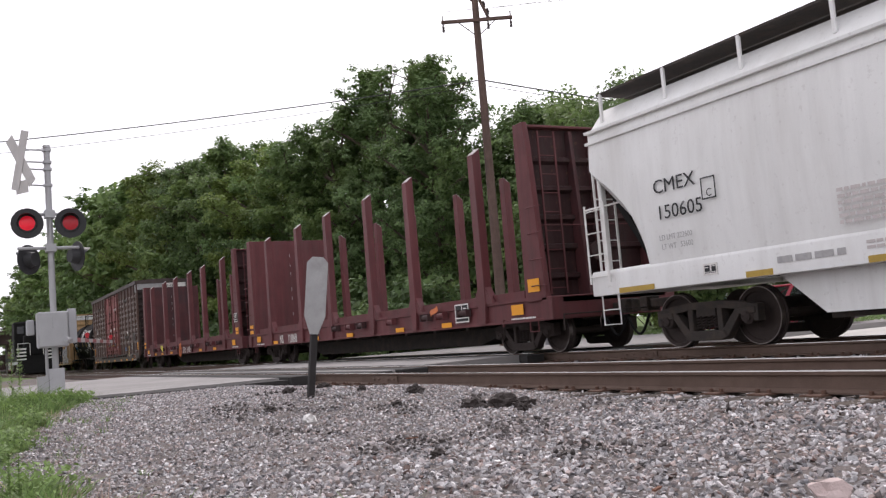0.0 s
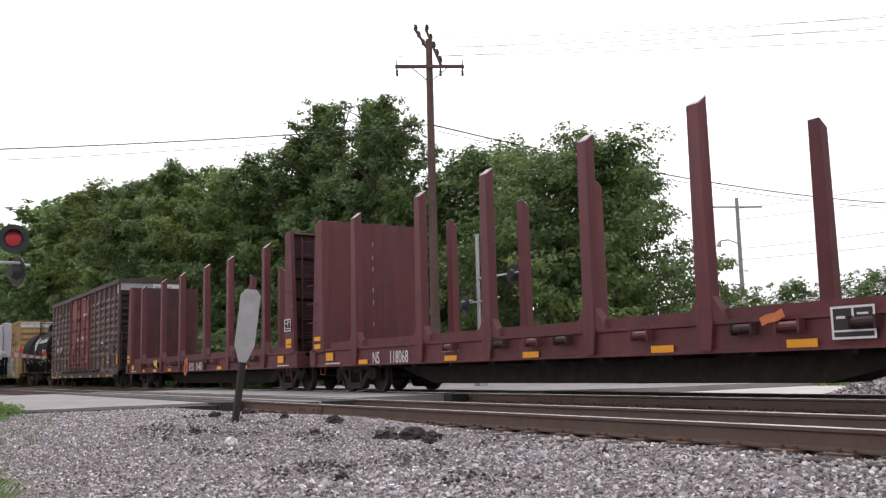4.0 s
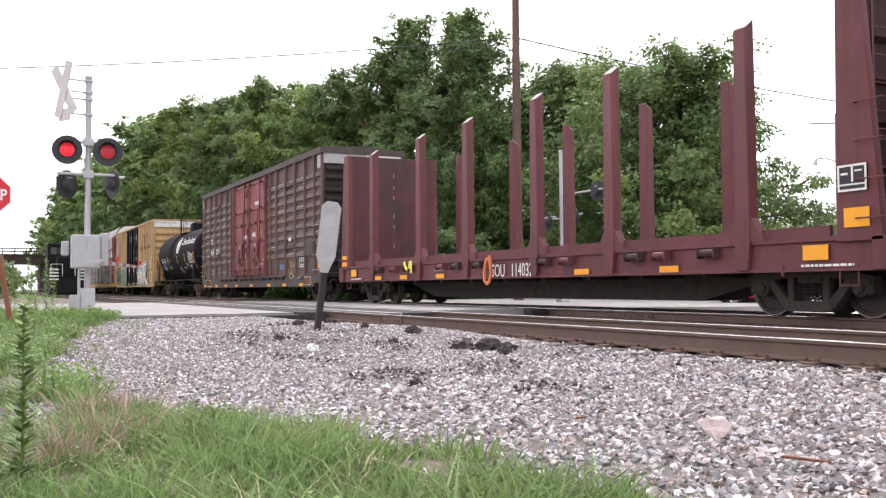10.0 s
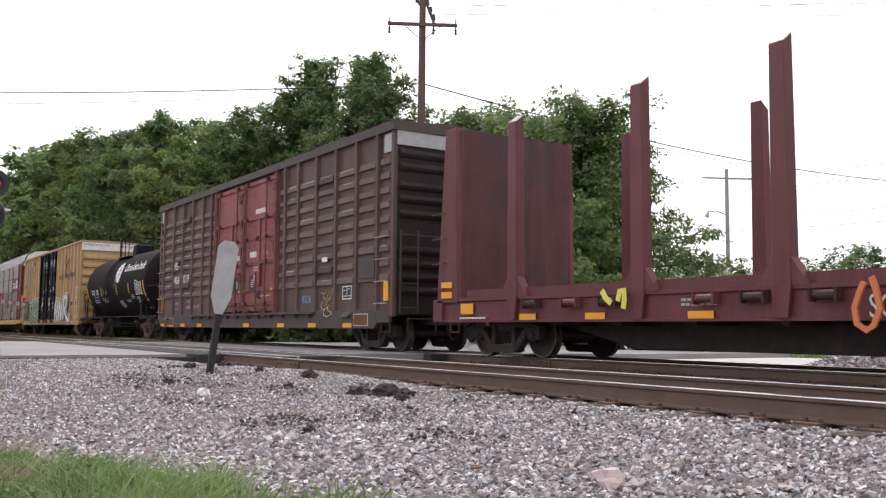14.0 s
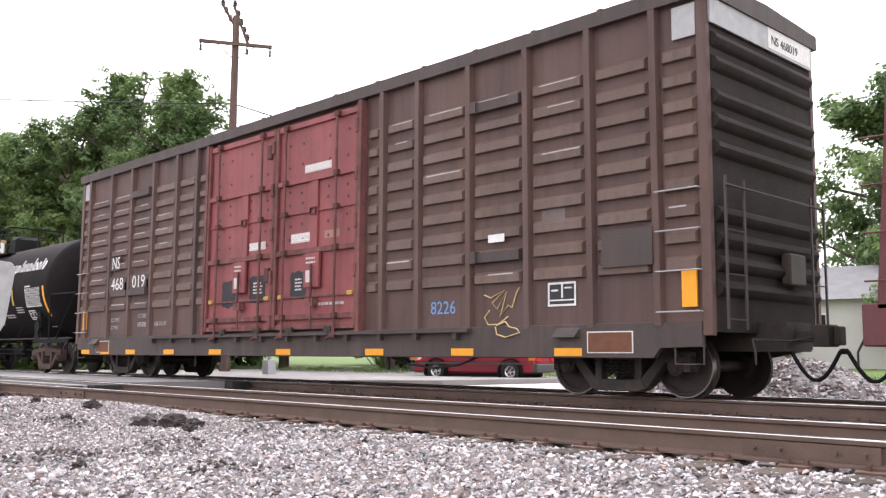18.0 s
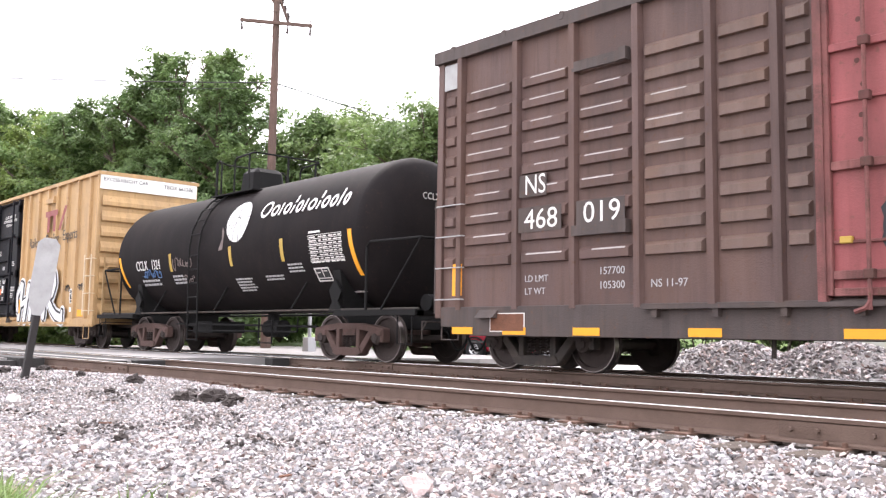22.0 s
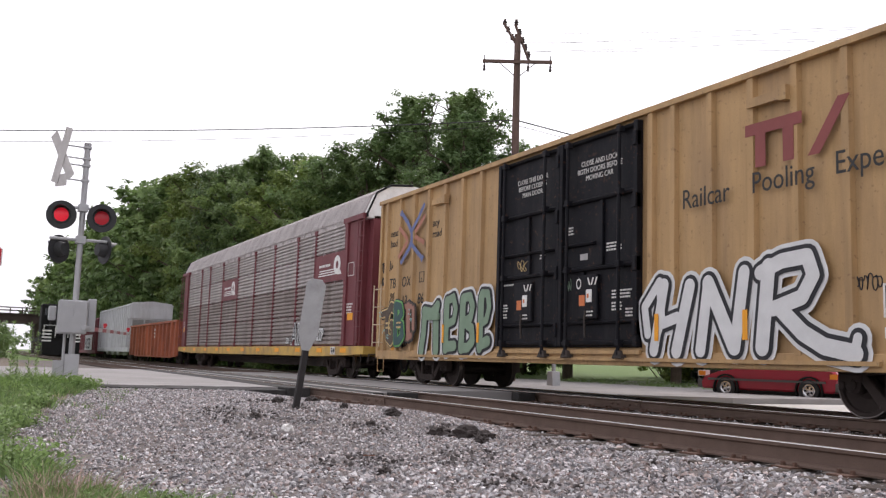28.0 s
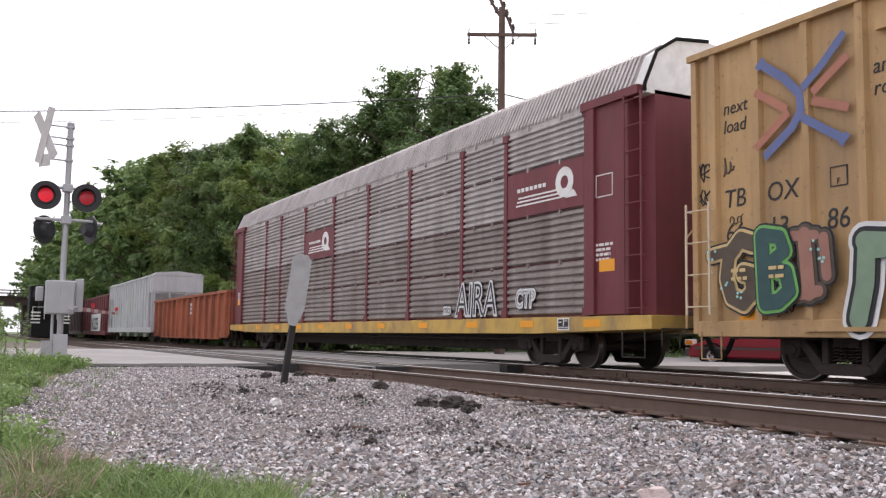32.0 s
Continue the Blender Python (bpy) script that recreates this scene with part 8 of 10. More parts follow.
# ---- trees and bushes ----
def leaf_cloud(name, tufts, leaves, size, material, seed):
    """Leaf sprays in many small tufts: (centre, radius)."""
    rng = np.random.RandomState(seed)
    c = np.array([q[0] for q in tufts])
    r = np.array([q[1] for q in tufts])
    pick = rng.choice(len(tufts), leaves, p=r ** 2 / (r ** 2).sum())
    d = rng.normal(0, 1, (leaves, 3))
    d /= np.linalg.norm(d, axis=1)[:, None]
    p = c[pick] + d * np.array([1, 1, 0.62]) * (r[pick] * rng.beta(2.2, 1.5, leaves) * 1.2)[:, None]
    out = p - c.mean(0)
    out /= np.linalg.norm(out, axis=1)[:, None] + 1e-6
    up = rng.normal(0, 0.40, (leaves, 3)) + np.array([0, 0, 0.5]) + 0.40 * d + 0.45 * out
    up /= np.linalg.norm(up, axis=1)[:, None]
    a = rng.normal(0, 1, (leaves, 3))
    a -= (a * up).sum(1)[:, None] * up
    a /= np.linalg.norm(a, axis=1)[:, None]
    b = np.cross(up, a)
    s = size * rng.uniform(0.5, 1.4, leaves)[:, None]
    v = np.stack([p + a * s * 1.2 - up * s * 0.2, p - a * s * 0.7 + b * s * 0.72, p - a * s * 0.7 - b * s * 0.72], 1).reshape(-1, 3)
    me = bpy.data.meshes.new(name)
    me.vertices.add(len(v))
    me.vertices.foreach_set("co", v.ravel())
    me.loops.add(3 * leaves)
    me.loops.foreach_set("vertex_index", np.arange(3 * leaves, dtype=np.int32))
    me.polygons.add(leaves)
    me.polygons.foreach_set("loop_start", np.arange(0, 3 * leaves, 3, dtype=np.int32))
    me.update(calc_edges=True)
    me.materials.append(material)
    return me


def tufts_on(lobes, rnd, per_area, r0, r1, inner=0.2):
    """Small tufts over the skin of larger lobes, thinner below, a few inside."""
    out = []
    for c, r in lobes:
        for _ in range(max(4, int(per_area * r * r))):
            d = Vector((rnd.gauss(0, 1), rnd.gauss(0, 1), rnd.gauss(0.35, 1))).normalized()
            q = r * (rnd.uniform(0.2, 0.8) if rnd.random() < inner else rnd.uniform(0.75, 1.15))
            out.append(((c[0] + d.x * q, c[1] + d.y * q, c[2] + d.z * q * 0.78), rnd.uniform(r0, r1)))
    return out


def make_tree(h, w, base, seed, key, leaves, size, lobes, lean=0.0, taper=0.12, tuft=(0.4, 0.95), gaps=0.0):
    """A tapered trunk with limbs, and a crown of leaf tufts in uneven lobes."""
    rnd = random.Random(seed)
    root = new("tree")
    lobe, tufts = [], []
    for k in range(lobes):
        s = (k + rnd.random()) / lobes
        width = 0.5 * w * (1 - taper * s) * math.sqrt(max(0.02, 1 - max(0, (s - 0.35) / 0.67) ** 2.2)) * (0.85 + 0.15 * min(1, s / 0.3))
        a = 2.4 * k + rnd.uniform(-0.7, 0.7)
        reach = width * rnd.uniform(0.45, 1.12)
        z1 = base + (h - base) * min(0.985, 0.05 + 0.95 * s + rnd.uniform(-0.03, 0.03))
        z0 = z1 - rnd.uniform(0.06, 0.14) * h
        tip = (reach * math.cos(a) + lean * s, reach * math.sin(a), z1)
        lobe.append((tip, 0.12 * w))
        for f in (0.35, 0.58, 0.80, 1.0):
            cl = Vector((reach * f * math.cos(a) + lean * s, reach * f * math.sin(a), z0 + (z1 - z0) * f ** 0.8))
            size_k = rnd.uniform(0.050, 0.085) * w * (1.15 - 0.4 * f)
            for _ in range(9):
                o = Vector((rnd.gauss(0, 0.62), rnd.gauss(0, 0.62), rnd.gauss(0.1, 0.45))) * size_k
                tufts.append((tuple(cl + o), rnd.uniform(*tuft) * rnd.uniform(0.5, 0.85)))
    bm = bmesh.new()
    top = Vector((lean * 0.7, 0, h * 0.74))
    prev, pr = Vector((0, 0, -0.4)), 0.024 * h
    for k in range(1, 7):
        nxt = top * (k / 6) + Vector((rnd.uniform(-0.15, 0.15), rnd.uniform(-0.15, 0.15), 0))
        nr = 0.024 * h * (1 - 0.14 * k)
        rod(bm, prev, nxt, pr, 9, nr, caps=False)
        prev, pr = nxt, nr
    for c, r in lobe[::2]:
        z0 = max(base * 0.6 + 0.4, c[2] - rnd.uniform(0.10, 0.24) * h)
        s = Vector((lean * 0.7 * z0 / (0.74 * h), 0, min(z0, 0.7 * h)))
        m = s.lerp(Vector(c), 0.55) + Vector((0, 0, rnd.uniform(-0.2, 0.5)))
        rod(bm, s, m, 0.008 * h, 6, 0.005 * h, caps=False)
        rod(bm, m, Vector(c), 0.005 * h, 6, 0.0015 * h, caps=False)
        for _ in range(3):
            tip = Vector(c) + Vector((rnd.gauss(0, 1), rnd.gauss(0, 1), rnd.gauss(0.1, 0.6))) * r * 0.3
            rod(bm, m.lerp(Vector(c), 0.7), tip, 0.0025 * h, 5, 0.001 * h, caps=False)
    part("trunk", bm, M["bark"], root, "grey-brown trunk with limbs")
    if gaps:
        tufts = [t for t in tufts if noise.noise(Vector(t[0]) * 0.5 + Vector((seed, 0, 0))) > -0.30 + 0.22 * gaps]
    crown = new("crown", leaf_cloud("crown", tufts, leaves, size, M[key], seed))
    crown.parent = root
    return root


def plant(src, x, y, label, scale=1.0, turn=0.0, category="tree", group=""):
    t = copy_thing(src, pose(x, y, float(ground_z(x, y)), 0, 0, turn))
    t.scale = (scale, scale, scale)
    return tagged(t, label, category, group)


WOODS = "trees along the railway"
proto = [make_tree(16.5, 12.5, 0.6, 71, "leaf", 52000, 0.125, 50), make_tree(16.2, 13.0, 0.5, 72, "leaf_dark", 52000, 0.125, 52), make_tree(15.8, 12.0, 0.8, 73, "leaf_light", 50000, 0.125, 48)]
distant = [make_tree(17.0, 13.5, 0.6, 74, "leaf", 12500, 0.30, 46), make_tree(16.5, 13.5, 0.6, 75, "leaf_dark", 12500, 0.30, 48)]
rows = [(-57.5, 23.5, 0.88), (-63, 22.8, 0.92), (-69, 22.0, 0.98), (-76, 21.2, 1.05), (-84, 20.8, 1.10), (-93, 20.4, 1.14), (-103, 20.0, 1.18), (-114, 19.8, 1.22), (-127, 19.6, 1.26), (-141, 19.6, 1.28), (-157, 19.6, 1.30), (-176, 19.8, 1.33), (-198, 20.0, 1.36), (-224, 20.5, 1.4), (-255, 21.0, 1.45), (-295, 22.0, 1.5)]
trnd = random.Random(77)
for k, (x, y, s) in enumerate(rows):
    plant(proto[k % 3] if x > -100 else distant[k % 2], x, y, "tall leafy green tree in the dense wood beside the track", 1.06 * s * trnd.uniform(0.95, 1.05), trnd.uniform(0, 360), group=WOODS)
for k, (x, y, s) in enumerate([(-60, 31, 0.9), (-52, 32, 0.72), (-73, 29, 1.0), (-88, 28, 1.12), (-106, 28, 1.2), (-132, 28, 1.3), (-48, 30, 0.6), (-165, 29, 1.4)]):
    plant(distant[k % 2], x, y, "leafy tree deeper in the wood", 0.98 * s, trnd.uniform(0, 360), group=WOODS)
tall = make_tree(17.6, 11.5, 2.0, 81, "leaf_dark", 60000, 0.10, 70, taper=0.45, tuft=(0.30, 0.75), gaps=0.5)
plant(tall, -53.4, 24.6, "tallest dark tree with a ragged open top", 1.0, 40, group=WOODS)
plant(tall, -44.6, 24.0, "tall dark tree with a ragged top by the pole", 0.88, 200, group=WOODS)
plant(tall, -48.4, 26.0, "slimmer tree between two taller ones", 0.93, 110, group=WOODS)
round_tree = make_tree(10.4, 11.2, 1.4, 83, "leaf", 72000, 0.095, 84, taper=0.05, tuft=(0.35, 0.85))
plant(round_tree, -29.8, 26.0, "broad round-crowned tree beyond the utility pole", 0.97, 0, group=WOODS)
plant(round_tree, -39.0, 27.0, "broad leafy tree filling the gap in the wood", 1.14, 150, group=WOODS)
big_right = make_tree(14.0, 12.5, 1.0, 84, "leaf_dark", 44000, 0.14, 50, taper=0.1)
plant(big_right, -16.5, 48.0, "large dark tree behind the house", 1.05, 0, group="trees behind the service road")
plant(big_right, -6.0, 50.0, "large dark tree behind the house", 0.95, 100, group="trees behind the service road")
for o in (*proto, *distant, tall, round_tree, big_right):
    for q in [*o.children, o]:
        bpy.data.objects.remove(q)


def make_bush(w, h, seed, key, leaves, size, bloom=0):
    rnd = random.Random(seed)
    root = new("bush")
    blobs = []
    for k in range(26):
        a, q = rnd.uniform(0, 2 * math.pi), 0.5 * w * math.sqrt(rnd.uniform(0, 1))
        r = rnd.uniform(0.14, 0.22) * min(w, 2 * h)
        z = max(0.3 * r, (h - r) * (1 - (q / (0.5 * w)) ** 2 * 0.65) * rnd.uniform(0.35, 1.0))
        blobs.append(((q * math.cos(a), q * math.sin(a), z), r))
    bm = bmesh.new()
    for c, r in blobs[:10]:
        rod(bm, (c[0] * 0.25, c[1] * 0.25, -0.2), c, 0.04, 6, 0.015, caps=False)
    part("stems", bm, M["bark"], root)
    crown = new("foliage", leaf_cloud("foliage", tufts_on(blobs, rnd, 20, 0.22, 0.5), leaves, size, M[key], seed))
    crown.parent = root
    if bloom:
        fl = new("blossom", leaf_cloud("blossom", tufts_on([((c[0], c[1], c[2] + 0.15 * r), r) for c, r in blobs], rnd, 6, 0.12, 0.28, 0.0), bloom, size * 0.7, M["blossom"], seed + 1))
        fl.parent = root
        fl["label"] = "clusters of white blossom"
    return root


under = make_bush(6.5, 4.6, 91, "leaf_dark", 8000, 0.16)
light = make_bush(6.0, 5.2, 92, "leaf_light", 8000, 0.16)
for k in range(17):
    x = -37 - 5.2 * k - (0.12 * k) ** 2
    plant(under, x, 18.8 + trnd.uniform(-0.5, 0.6), "dense green undergrowth at the edge of the wood", trnd.uniform(0.85, 1.2), trnd.uniform(0, 360), "bush", "undergrowth of the wood")
bloom = make_bush(6.0, 5.0, 93, "leaf_dark", 14000, 0.11, 2600)
for x, y, s in ((-35.5, 40.5, 1.0), (-30.5, 40, 1.02), (-26.0, 40.5, 1.05), (-21.2, 40, 0.98), (-13.0, 40, 1.0), (-8, 41, 1.05), (-2, 41, 1.0)):
    plant(bloom, x, y, "crape myrtle bush with clusters of white blossom", s, trnd.uniform(0, 360), "bush", "flowering bushes")
for x, y, s in ((-42, 36, 0.8), (-40, 44, 1.05), (-47, 52, 1.1), (-36, 33, 0.55), (-33.0, 30.5, 0.5)):
    plant(light, x, y, "green shrub behind the service road", s, trnd.uniform(0, 360), "bush", "shrubs")


def vine_tower(x, y, w, h, seed):
    rnd = random.Random(seed)
    root = thing("vine_tower", "tall tree stump smothered in hanging kudzu vines", "vine", "kudzu towers", pose(x, y, float(ground_z(x, y))))
    blobs = []
    for k in range(44):
        s = k / 43
        q = 0.5 * w * (1.30 - 0.46 * s) * (1 if s < 0.9 else 0.7)
        a = rnd.uniform(0, 2 * math.pi)
        blobs.append(((q * 0.6 * math.cos(a), q * 0.6 * math.sin(a), max(0.5, h * s - 0.7)), 0.45 * q + 0.35))
    bm = bmesh.new()
    rod(bm, (0, 0, -0.3), (0, 0, h * 0.9), 0.3, 8, 0.15)
    part("trunk", bm, M["bark"], root)
    ob = new("vines", leaf_cloud("vines", tufts_on(blobs, rnd, 44, 0.22, 0.42), 60000, 0.085, M["leaf_vine"], seed))
    ob.parent = root


vine_tower(-62, -3.45, 2.7, 10.7, 95)
vine_tower(-61, -7.3, 3.3, 11.2, 96)
plant(under, -61, -5.6, "green shrub at the foot of the vines", 1.0, 20, "bush", "shrubs")
plant(under, -70, -0.6, "dark shrub on the slope below the vines", 0.8, 130, "bush", "shrubs")
plant(under, -66, -1.4, "green shrub at the foot of the vines", 0.95, 75, "bush", "shrubs")
plant(light, -54, -3.0, "green shrub beyond the side road", 0.55, 60, "bush", "shrubs")
plant(under, -80, -0.5, "green shrub near the overpass", 1.0, 90, "bush", "shrubs")
plant(light, -125, 1.0, "green shrub near the overpass", 0.75, 170, "bush", "shrubs")
plant(under, -176, -4.0, "green shrub near the overpass", 1.3, 170, "bush", "shrubs")
for o in (under, light, bloom):
    for q in [*o.children, o]:
        bpy.data.objects.remove(q)


# ---- grass and weeds ----
def blades(name, pts, heights, material, seed, width=0.006, lean=0.75, out=None):
    """Bent three-sided blades, one after another."""
    rng = np.random.RandomState(seed)
    n = len(pts)
    a = rng.uniform(0, 2 * np.pi, n)
    side = np.stack([np.cos(a), np.sin(a), np.zeros(n)], -1)
    b = rng.uniform(0, 2 * np.pi, n)
    way = np.stack([np.cos(b), np.sin(b), np.zeros(n)], -1) * (lean * heights * rng.uniform(0.2, 1.2, n))[:, None]
    if out is not None:
        way = 0.5 * way + out * heights[:, None]
    w = (width * rng.uniform(0.6, 1.4, n))[:, None]
    up = np.array([0, 0, 1.0]) * heights[:, None]
    mid = pts + 0.55 * up + 0.3 * way
    tip = pts + 0.95 * up + way
    v = np.stack([pts - side * w, pts + side * w, mid + side * w * 0.7, mid - side * w * 0.7, tip], 1).reshape(-1, 3)
    k = 5 * np.arange(n)
    quads = np.stack([k, k + 1, k + 2, k + 3], -1)
    tris = np.stack([k + 3, k + 2, k + 4], -1)
    me = bpy.data.meshes.new(name)
    me.vertices.add(len(v))
    me.vertices.foreach_set("co", v.ravel())
    loops = np.concatenate([np.concatenate([quads, tris], 1).ravel()]).astype(np.int32)
    me.loops.add(len(loops))
    me.loops.foreach_set("vertex_index", loops)
    me.polygons.add(2 * n)
    starts = np.stack([7 * np.arange(n), 7 * np.arange(n) + 4], -1).ravel().astype(np.int32)
    me.polygons.foreach_set("loop_start", starts)
    me.update(calc_edges=True)
    me.materials.append(material)
    return me


def grass_patch(name, x0, x1, y0, y1, count, h0, h1, seed, key, label, keep, width=0.006, clump=0.0):
    rng = np.random.RandomState(seed)
    per = 12
    cx, cy = rng.uniform(x0, x1, count // per), rng.uniform(y0, y1, count // per)
    ok = np.array([keep(p, q) for p, q in zip(cx, cy)])
    cx, cy = cx[ok], cy[ok]
    dens = np.array([noise.noise(Vector((p * 1.3 + seed, q * 1.3, 0.3))) for p, q in zip(cx, cy)])
    ok = dens > -clump * rng.uniform(0, 1, len(cx)) + 0.02 * clump if clump else np.ones(len(cx), bool)
    cx, cy, dens = cx[ok], cy[ok], dens[ok]
    tall_by = np.clip(np.exp(rng.normal(0, 0.28, len(cx))), 0.5, 1.6) * (1 + 0.5 * np.clip(dens, -0.6, 0.8))
    off = rng.normal(0, 1, (len(cx), per, 2)) * (0.3 * h1 * tall_by)[:, None, None]
    x, y = (cx[:, None] + off[..., 0]).ravel(), (cy[:, None] + off[..., 1]).ravel()
    h = (h0 + (h1 - h0) * rng.beta(2, 2.5, len(x))) * np.repeat(tall_by, per)
    pts = np.stack([x, y, ground_z(x, y) - 0.01], -1)
    out = np.stack([off[..., 0].ravel(), off[..., 1].ravel(), np.zeros(len(x))], -1) / (0.6 * h1)
    return tagged(new(name, blades(name, pts, h, M[key], seed, width, out=out)), label, "grass", kind="stuff")


verge = lambda x, y: y > -0.8 - 0.45 * float(smooth01(-12, -22, x)) and region(x, y + 0.05) == 1 and not (x < ROAD1 + 0.4)
grass_patch("grass", -7.2, -1.2, -0.9, 2.3, 44000, 0.04, 0.16, 101, "blade", "lush green grass tufts in front of the gravel", verge, 0.0066, 0.55)
grass_patch("grass", -18.2, -7.2, -1.3, 2.6, 34000, 0.05, 0.20, 102, "blade", "rough green grass along the side road", verge, 0.009, 0.6)
grass_patch("grass", -1.4, 6.5, -0.75, 2.6, 36000, 0.05, 0.14, 108, "blade", "green grass tufts on the verge", verge, 0.0066, 0.6)
grass_patch("dry_grass", -16, -1.5, -0.9, 2.4, 7000, 0.04, 0.14, 103, "blade_dry", "dry straw-coloured grass among the green", verge, 0.004, 0.35)
grass_patch("grass", -30, -17.8, -1.0, 1.9, 9000, 0.10, 0.32, 104, "blade", "long grass by the signal and stop sign", lambda x, y: y > -0.9 and x > -21.5 and y < 1.9, 0.010, 0.5)
grass_patch("sparse_grass", -18, -6, 0.5, 3.0, 1500, 0.04, 0.12, 105, "blade", "sparse grass growing through gravel", lambda x, y: region(x, y) == 0 and region(x, y - 0.9) == 1, 0.005, 0.4)
grass_patch("seed_grass", -6.9, -4.5, -0.1, 1.1, 5500, 0.10, 0.27, 106, "seed", "reddish seeding grass heads", lambda x, y: min(math.hypot(x + 5.55, y - 0.58), math.hypot(x + 4.95, y - 0.25), math.hypot(x + 6.6, y - 0.75)) < 0.26, 0.0026)
def low_weeds(name, x0, x1, y0, y1, count, leaves, r0, r1, size, seed, key, label):
    rnd = random.Random(seed)
    tufts = []
    while len(tufts) < count:
        x, y = rnd.uniform(x0, x1), rnd.uniform(y0, y1)
        if verge(x, y) and noise.noise(Vector((x * 0.8 + seed, y * 0.9, 1.7))) > rnd.uniform(-0.1, 0.35):
            r = rnd.uniform(r0, r1)
            tufts.append(((x, y, float(ground_z(x, y)) + 0.45 * r), r))
    return tagged(new(name, leaf_cloud(name, tufts, leaves, size, M[key], seed)), label, "weeds", kind="stuff")


low_weeds("low_weeds", -7.2, -1.4, -0.8, 2.2, 260, 14000, 0.03, 0.11, 0.013, 131, "blade", "low broad-leaved green weeds among the grass")
low_weeds("low_weeds", -19.5, -7.0, -1.2, 2.4, 300, 24000, 0.08, 0.24, 0.024, 132, "weed_yellow", "bushy yellow-green weeds along the side road")
grass_patch("lawn_grass", -34, -4, 21.6, 27, 16000, 0.10, 0.25, 107, "blade", "mown green grass beyond the service road", lambda x, y: True, 0.02)


def weed(x, y, h, seed, lush=1.0):
    rnd = random.Random(seed)
    root = thing("weed", "tall leafy green roadside weed in the grass", "weed", "tall weeds", pose(x, y, float(ground_z(x, y))))
    bm = bmesh.new()
    rod(bm, (0, 0, -0.05), (0.02 * h, 0, h), 0.006, 6, 0.002)
    part("stem", bm, M["weed_yellow"], root)
    bm = bmesh.new()
    for k in range(int(70 * lush)):
        s = rnd.uniform(0.05, 1.0)
        a = 2.4 * k
        l = (0.13 - 0.08 * s) * h * rnd.uniform(0.7, 1.3)
        c = Vector((0.02 * h * s, 0, s * h))
        d = Vector((math.cos(a), math.sin(a), rnd.uniform(0.1, 0.7)))
        e = Vector((-math.sin(a), math.cos(a), 0)) * (0.010 + 0.006 * rnd.random())
        t = c + d * l
        m = c + d * l * 0.5
        bm.faces.new([bm.verts.new(p) for p in (c, m + e, t, m - e)])
    part("leaves", bm, M["weed_yellow"], root)


wrnd = random.Random(110)
weed(-4.47, 0.14, 0.80, 111, 5.0)
for k in range(26):
    x = wrnd.uniform(-17.5, -7.5)
    y = wrnd.uniform(-0.9, 0.6)
    if verge(x, y):
        weed(x, y, wrnd.uniform(0.3, 0.75), 120 + k, 0.8)
for x, y, h in ((-19.2, -0.3, 1.1), (-19.8, 0.9, 1.0), (-18.9, 0.5, 0.8), (-20.4, 1.2, 1.25), (-20.2, -0.6, 0.9), (-21.0, 0.9, 1.3), (-18.6, -0.1, 0.9), (-19.4, 0.3, 1.2), (-19.0, -0.7, 0.8), (-20.7, 0.2, 1.3), (-21.4, 1.4, 1.1), (-18.2, 0.9, 0.6)):
    weed(x, y, h, int(100 * x), 2.2)


# ---- signals, signs and poles ----
def flasher(mast, c, facing, lit=True):
    """One crossing lamp: round black background, hood and red lens, facing a way."""
    d = Vector(facing).normalized()
    c = Vector(c)
    bm = bmesh.new()
    rod(bm, c, c + d * 0.015, 0.305, 28)
    lamp = part("background_disc", bm, M["sig_black"], mast, "round black lamp background")
    bm = bmesh.new()
    rod(bm, c - d * 0.16, c, 0.13, 16, 0.17)
    rod(bm, c + d * 0.015, c + d * 0.05, 0.175, 20, 0.17)
    part("lamp_housing", bm, M["sig_black"], lamp)
    bm = bmesh.new()
    side = Vector((0, 0, 1)).cross(d).normalized()
    up = Vector((0, 0, 1))
    n = 14
    lo, hi = [], []
    for k in range(n + 1):
        a = math.pi * (-0.08 + 1.16 * k / n)
        rim = side * math.cos(a) * 0.185 + up * math.sin(a) * 0.185
        lo.append(bm.verts.new(c + rim + d * 0.02))
        hi.append(bm.verts.new(c + rim + d * (0.02 + 0.26 * max(0.15, math.sin(a)))))
    for k in range(n):
        bm.faces.new((lo[k], lo[k + 1], hi[k + 1], hi[k]))
    part("hood", bm, M["sig_black"], lamp)
    bm = bmesh.new()
    rod(bm, c + d * 0.05, c + d * 0.065, 0.148, 24, 0.12)
    part("lens", bm, M["lamp_red_dim"] if lit == "dim" else M["sig_red"] if lit else M["sign_red"], lamp, "glowing red lens" if lit else "dark red lens")
    return lamp


def crossing_signal(x, y, z, top, near_set=True):
    g = thing("crossing_signal", "aluminium level crossing signal with red flashing lamps", "crossing signal", "crossing signals", pose(x, y, z))
    bm = bmesh.new()
    rod(bm, (0, 0, 0.1), (0, 0, top), 0.062, 16)
    rod(bm, (0, 0, top), (0, 0, top + 0.05), 0.075, 12)
    mast = part("mast", bm, M["alu"], g, "silver mast tube")
    bm = bmesh.new()
    box(bm, -0.35, 0.35, -0.35, 0.35, -0.25, 0.02)
    part("foundation", bm, M["concrete"], g, bevel=0.02)
    bm = bmesh.new()
    prism(bm, [(-0.17, 0.0), (0.17, 0.0), (0.13, 0.5), (-0.13, 0.5)], "y", -0.15, 0.15)
    for sx in (-0.15, 0.15):
        for sy in (-0.13, 0.13):
            rod(bm, (sx, sy, 0.0), (sx, sy, 0.07), 0.02, 6)
    part("base_casting", bm, M["alu"], g, bevel=0.015)
    return g


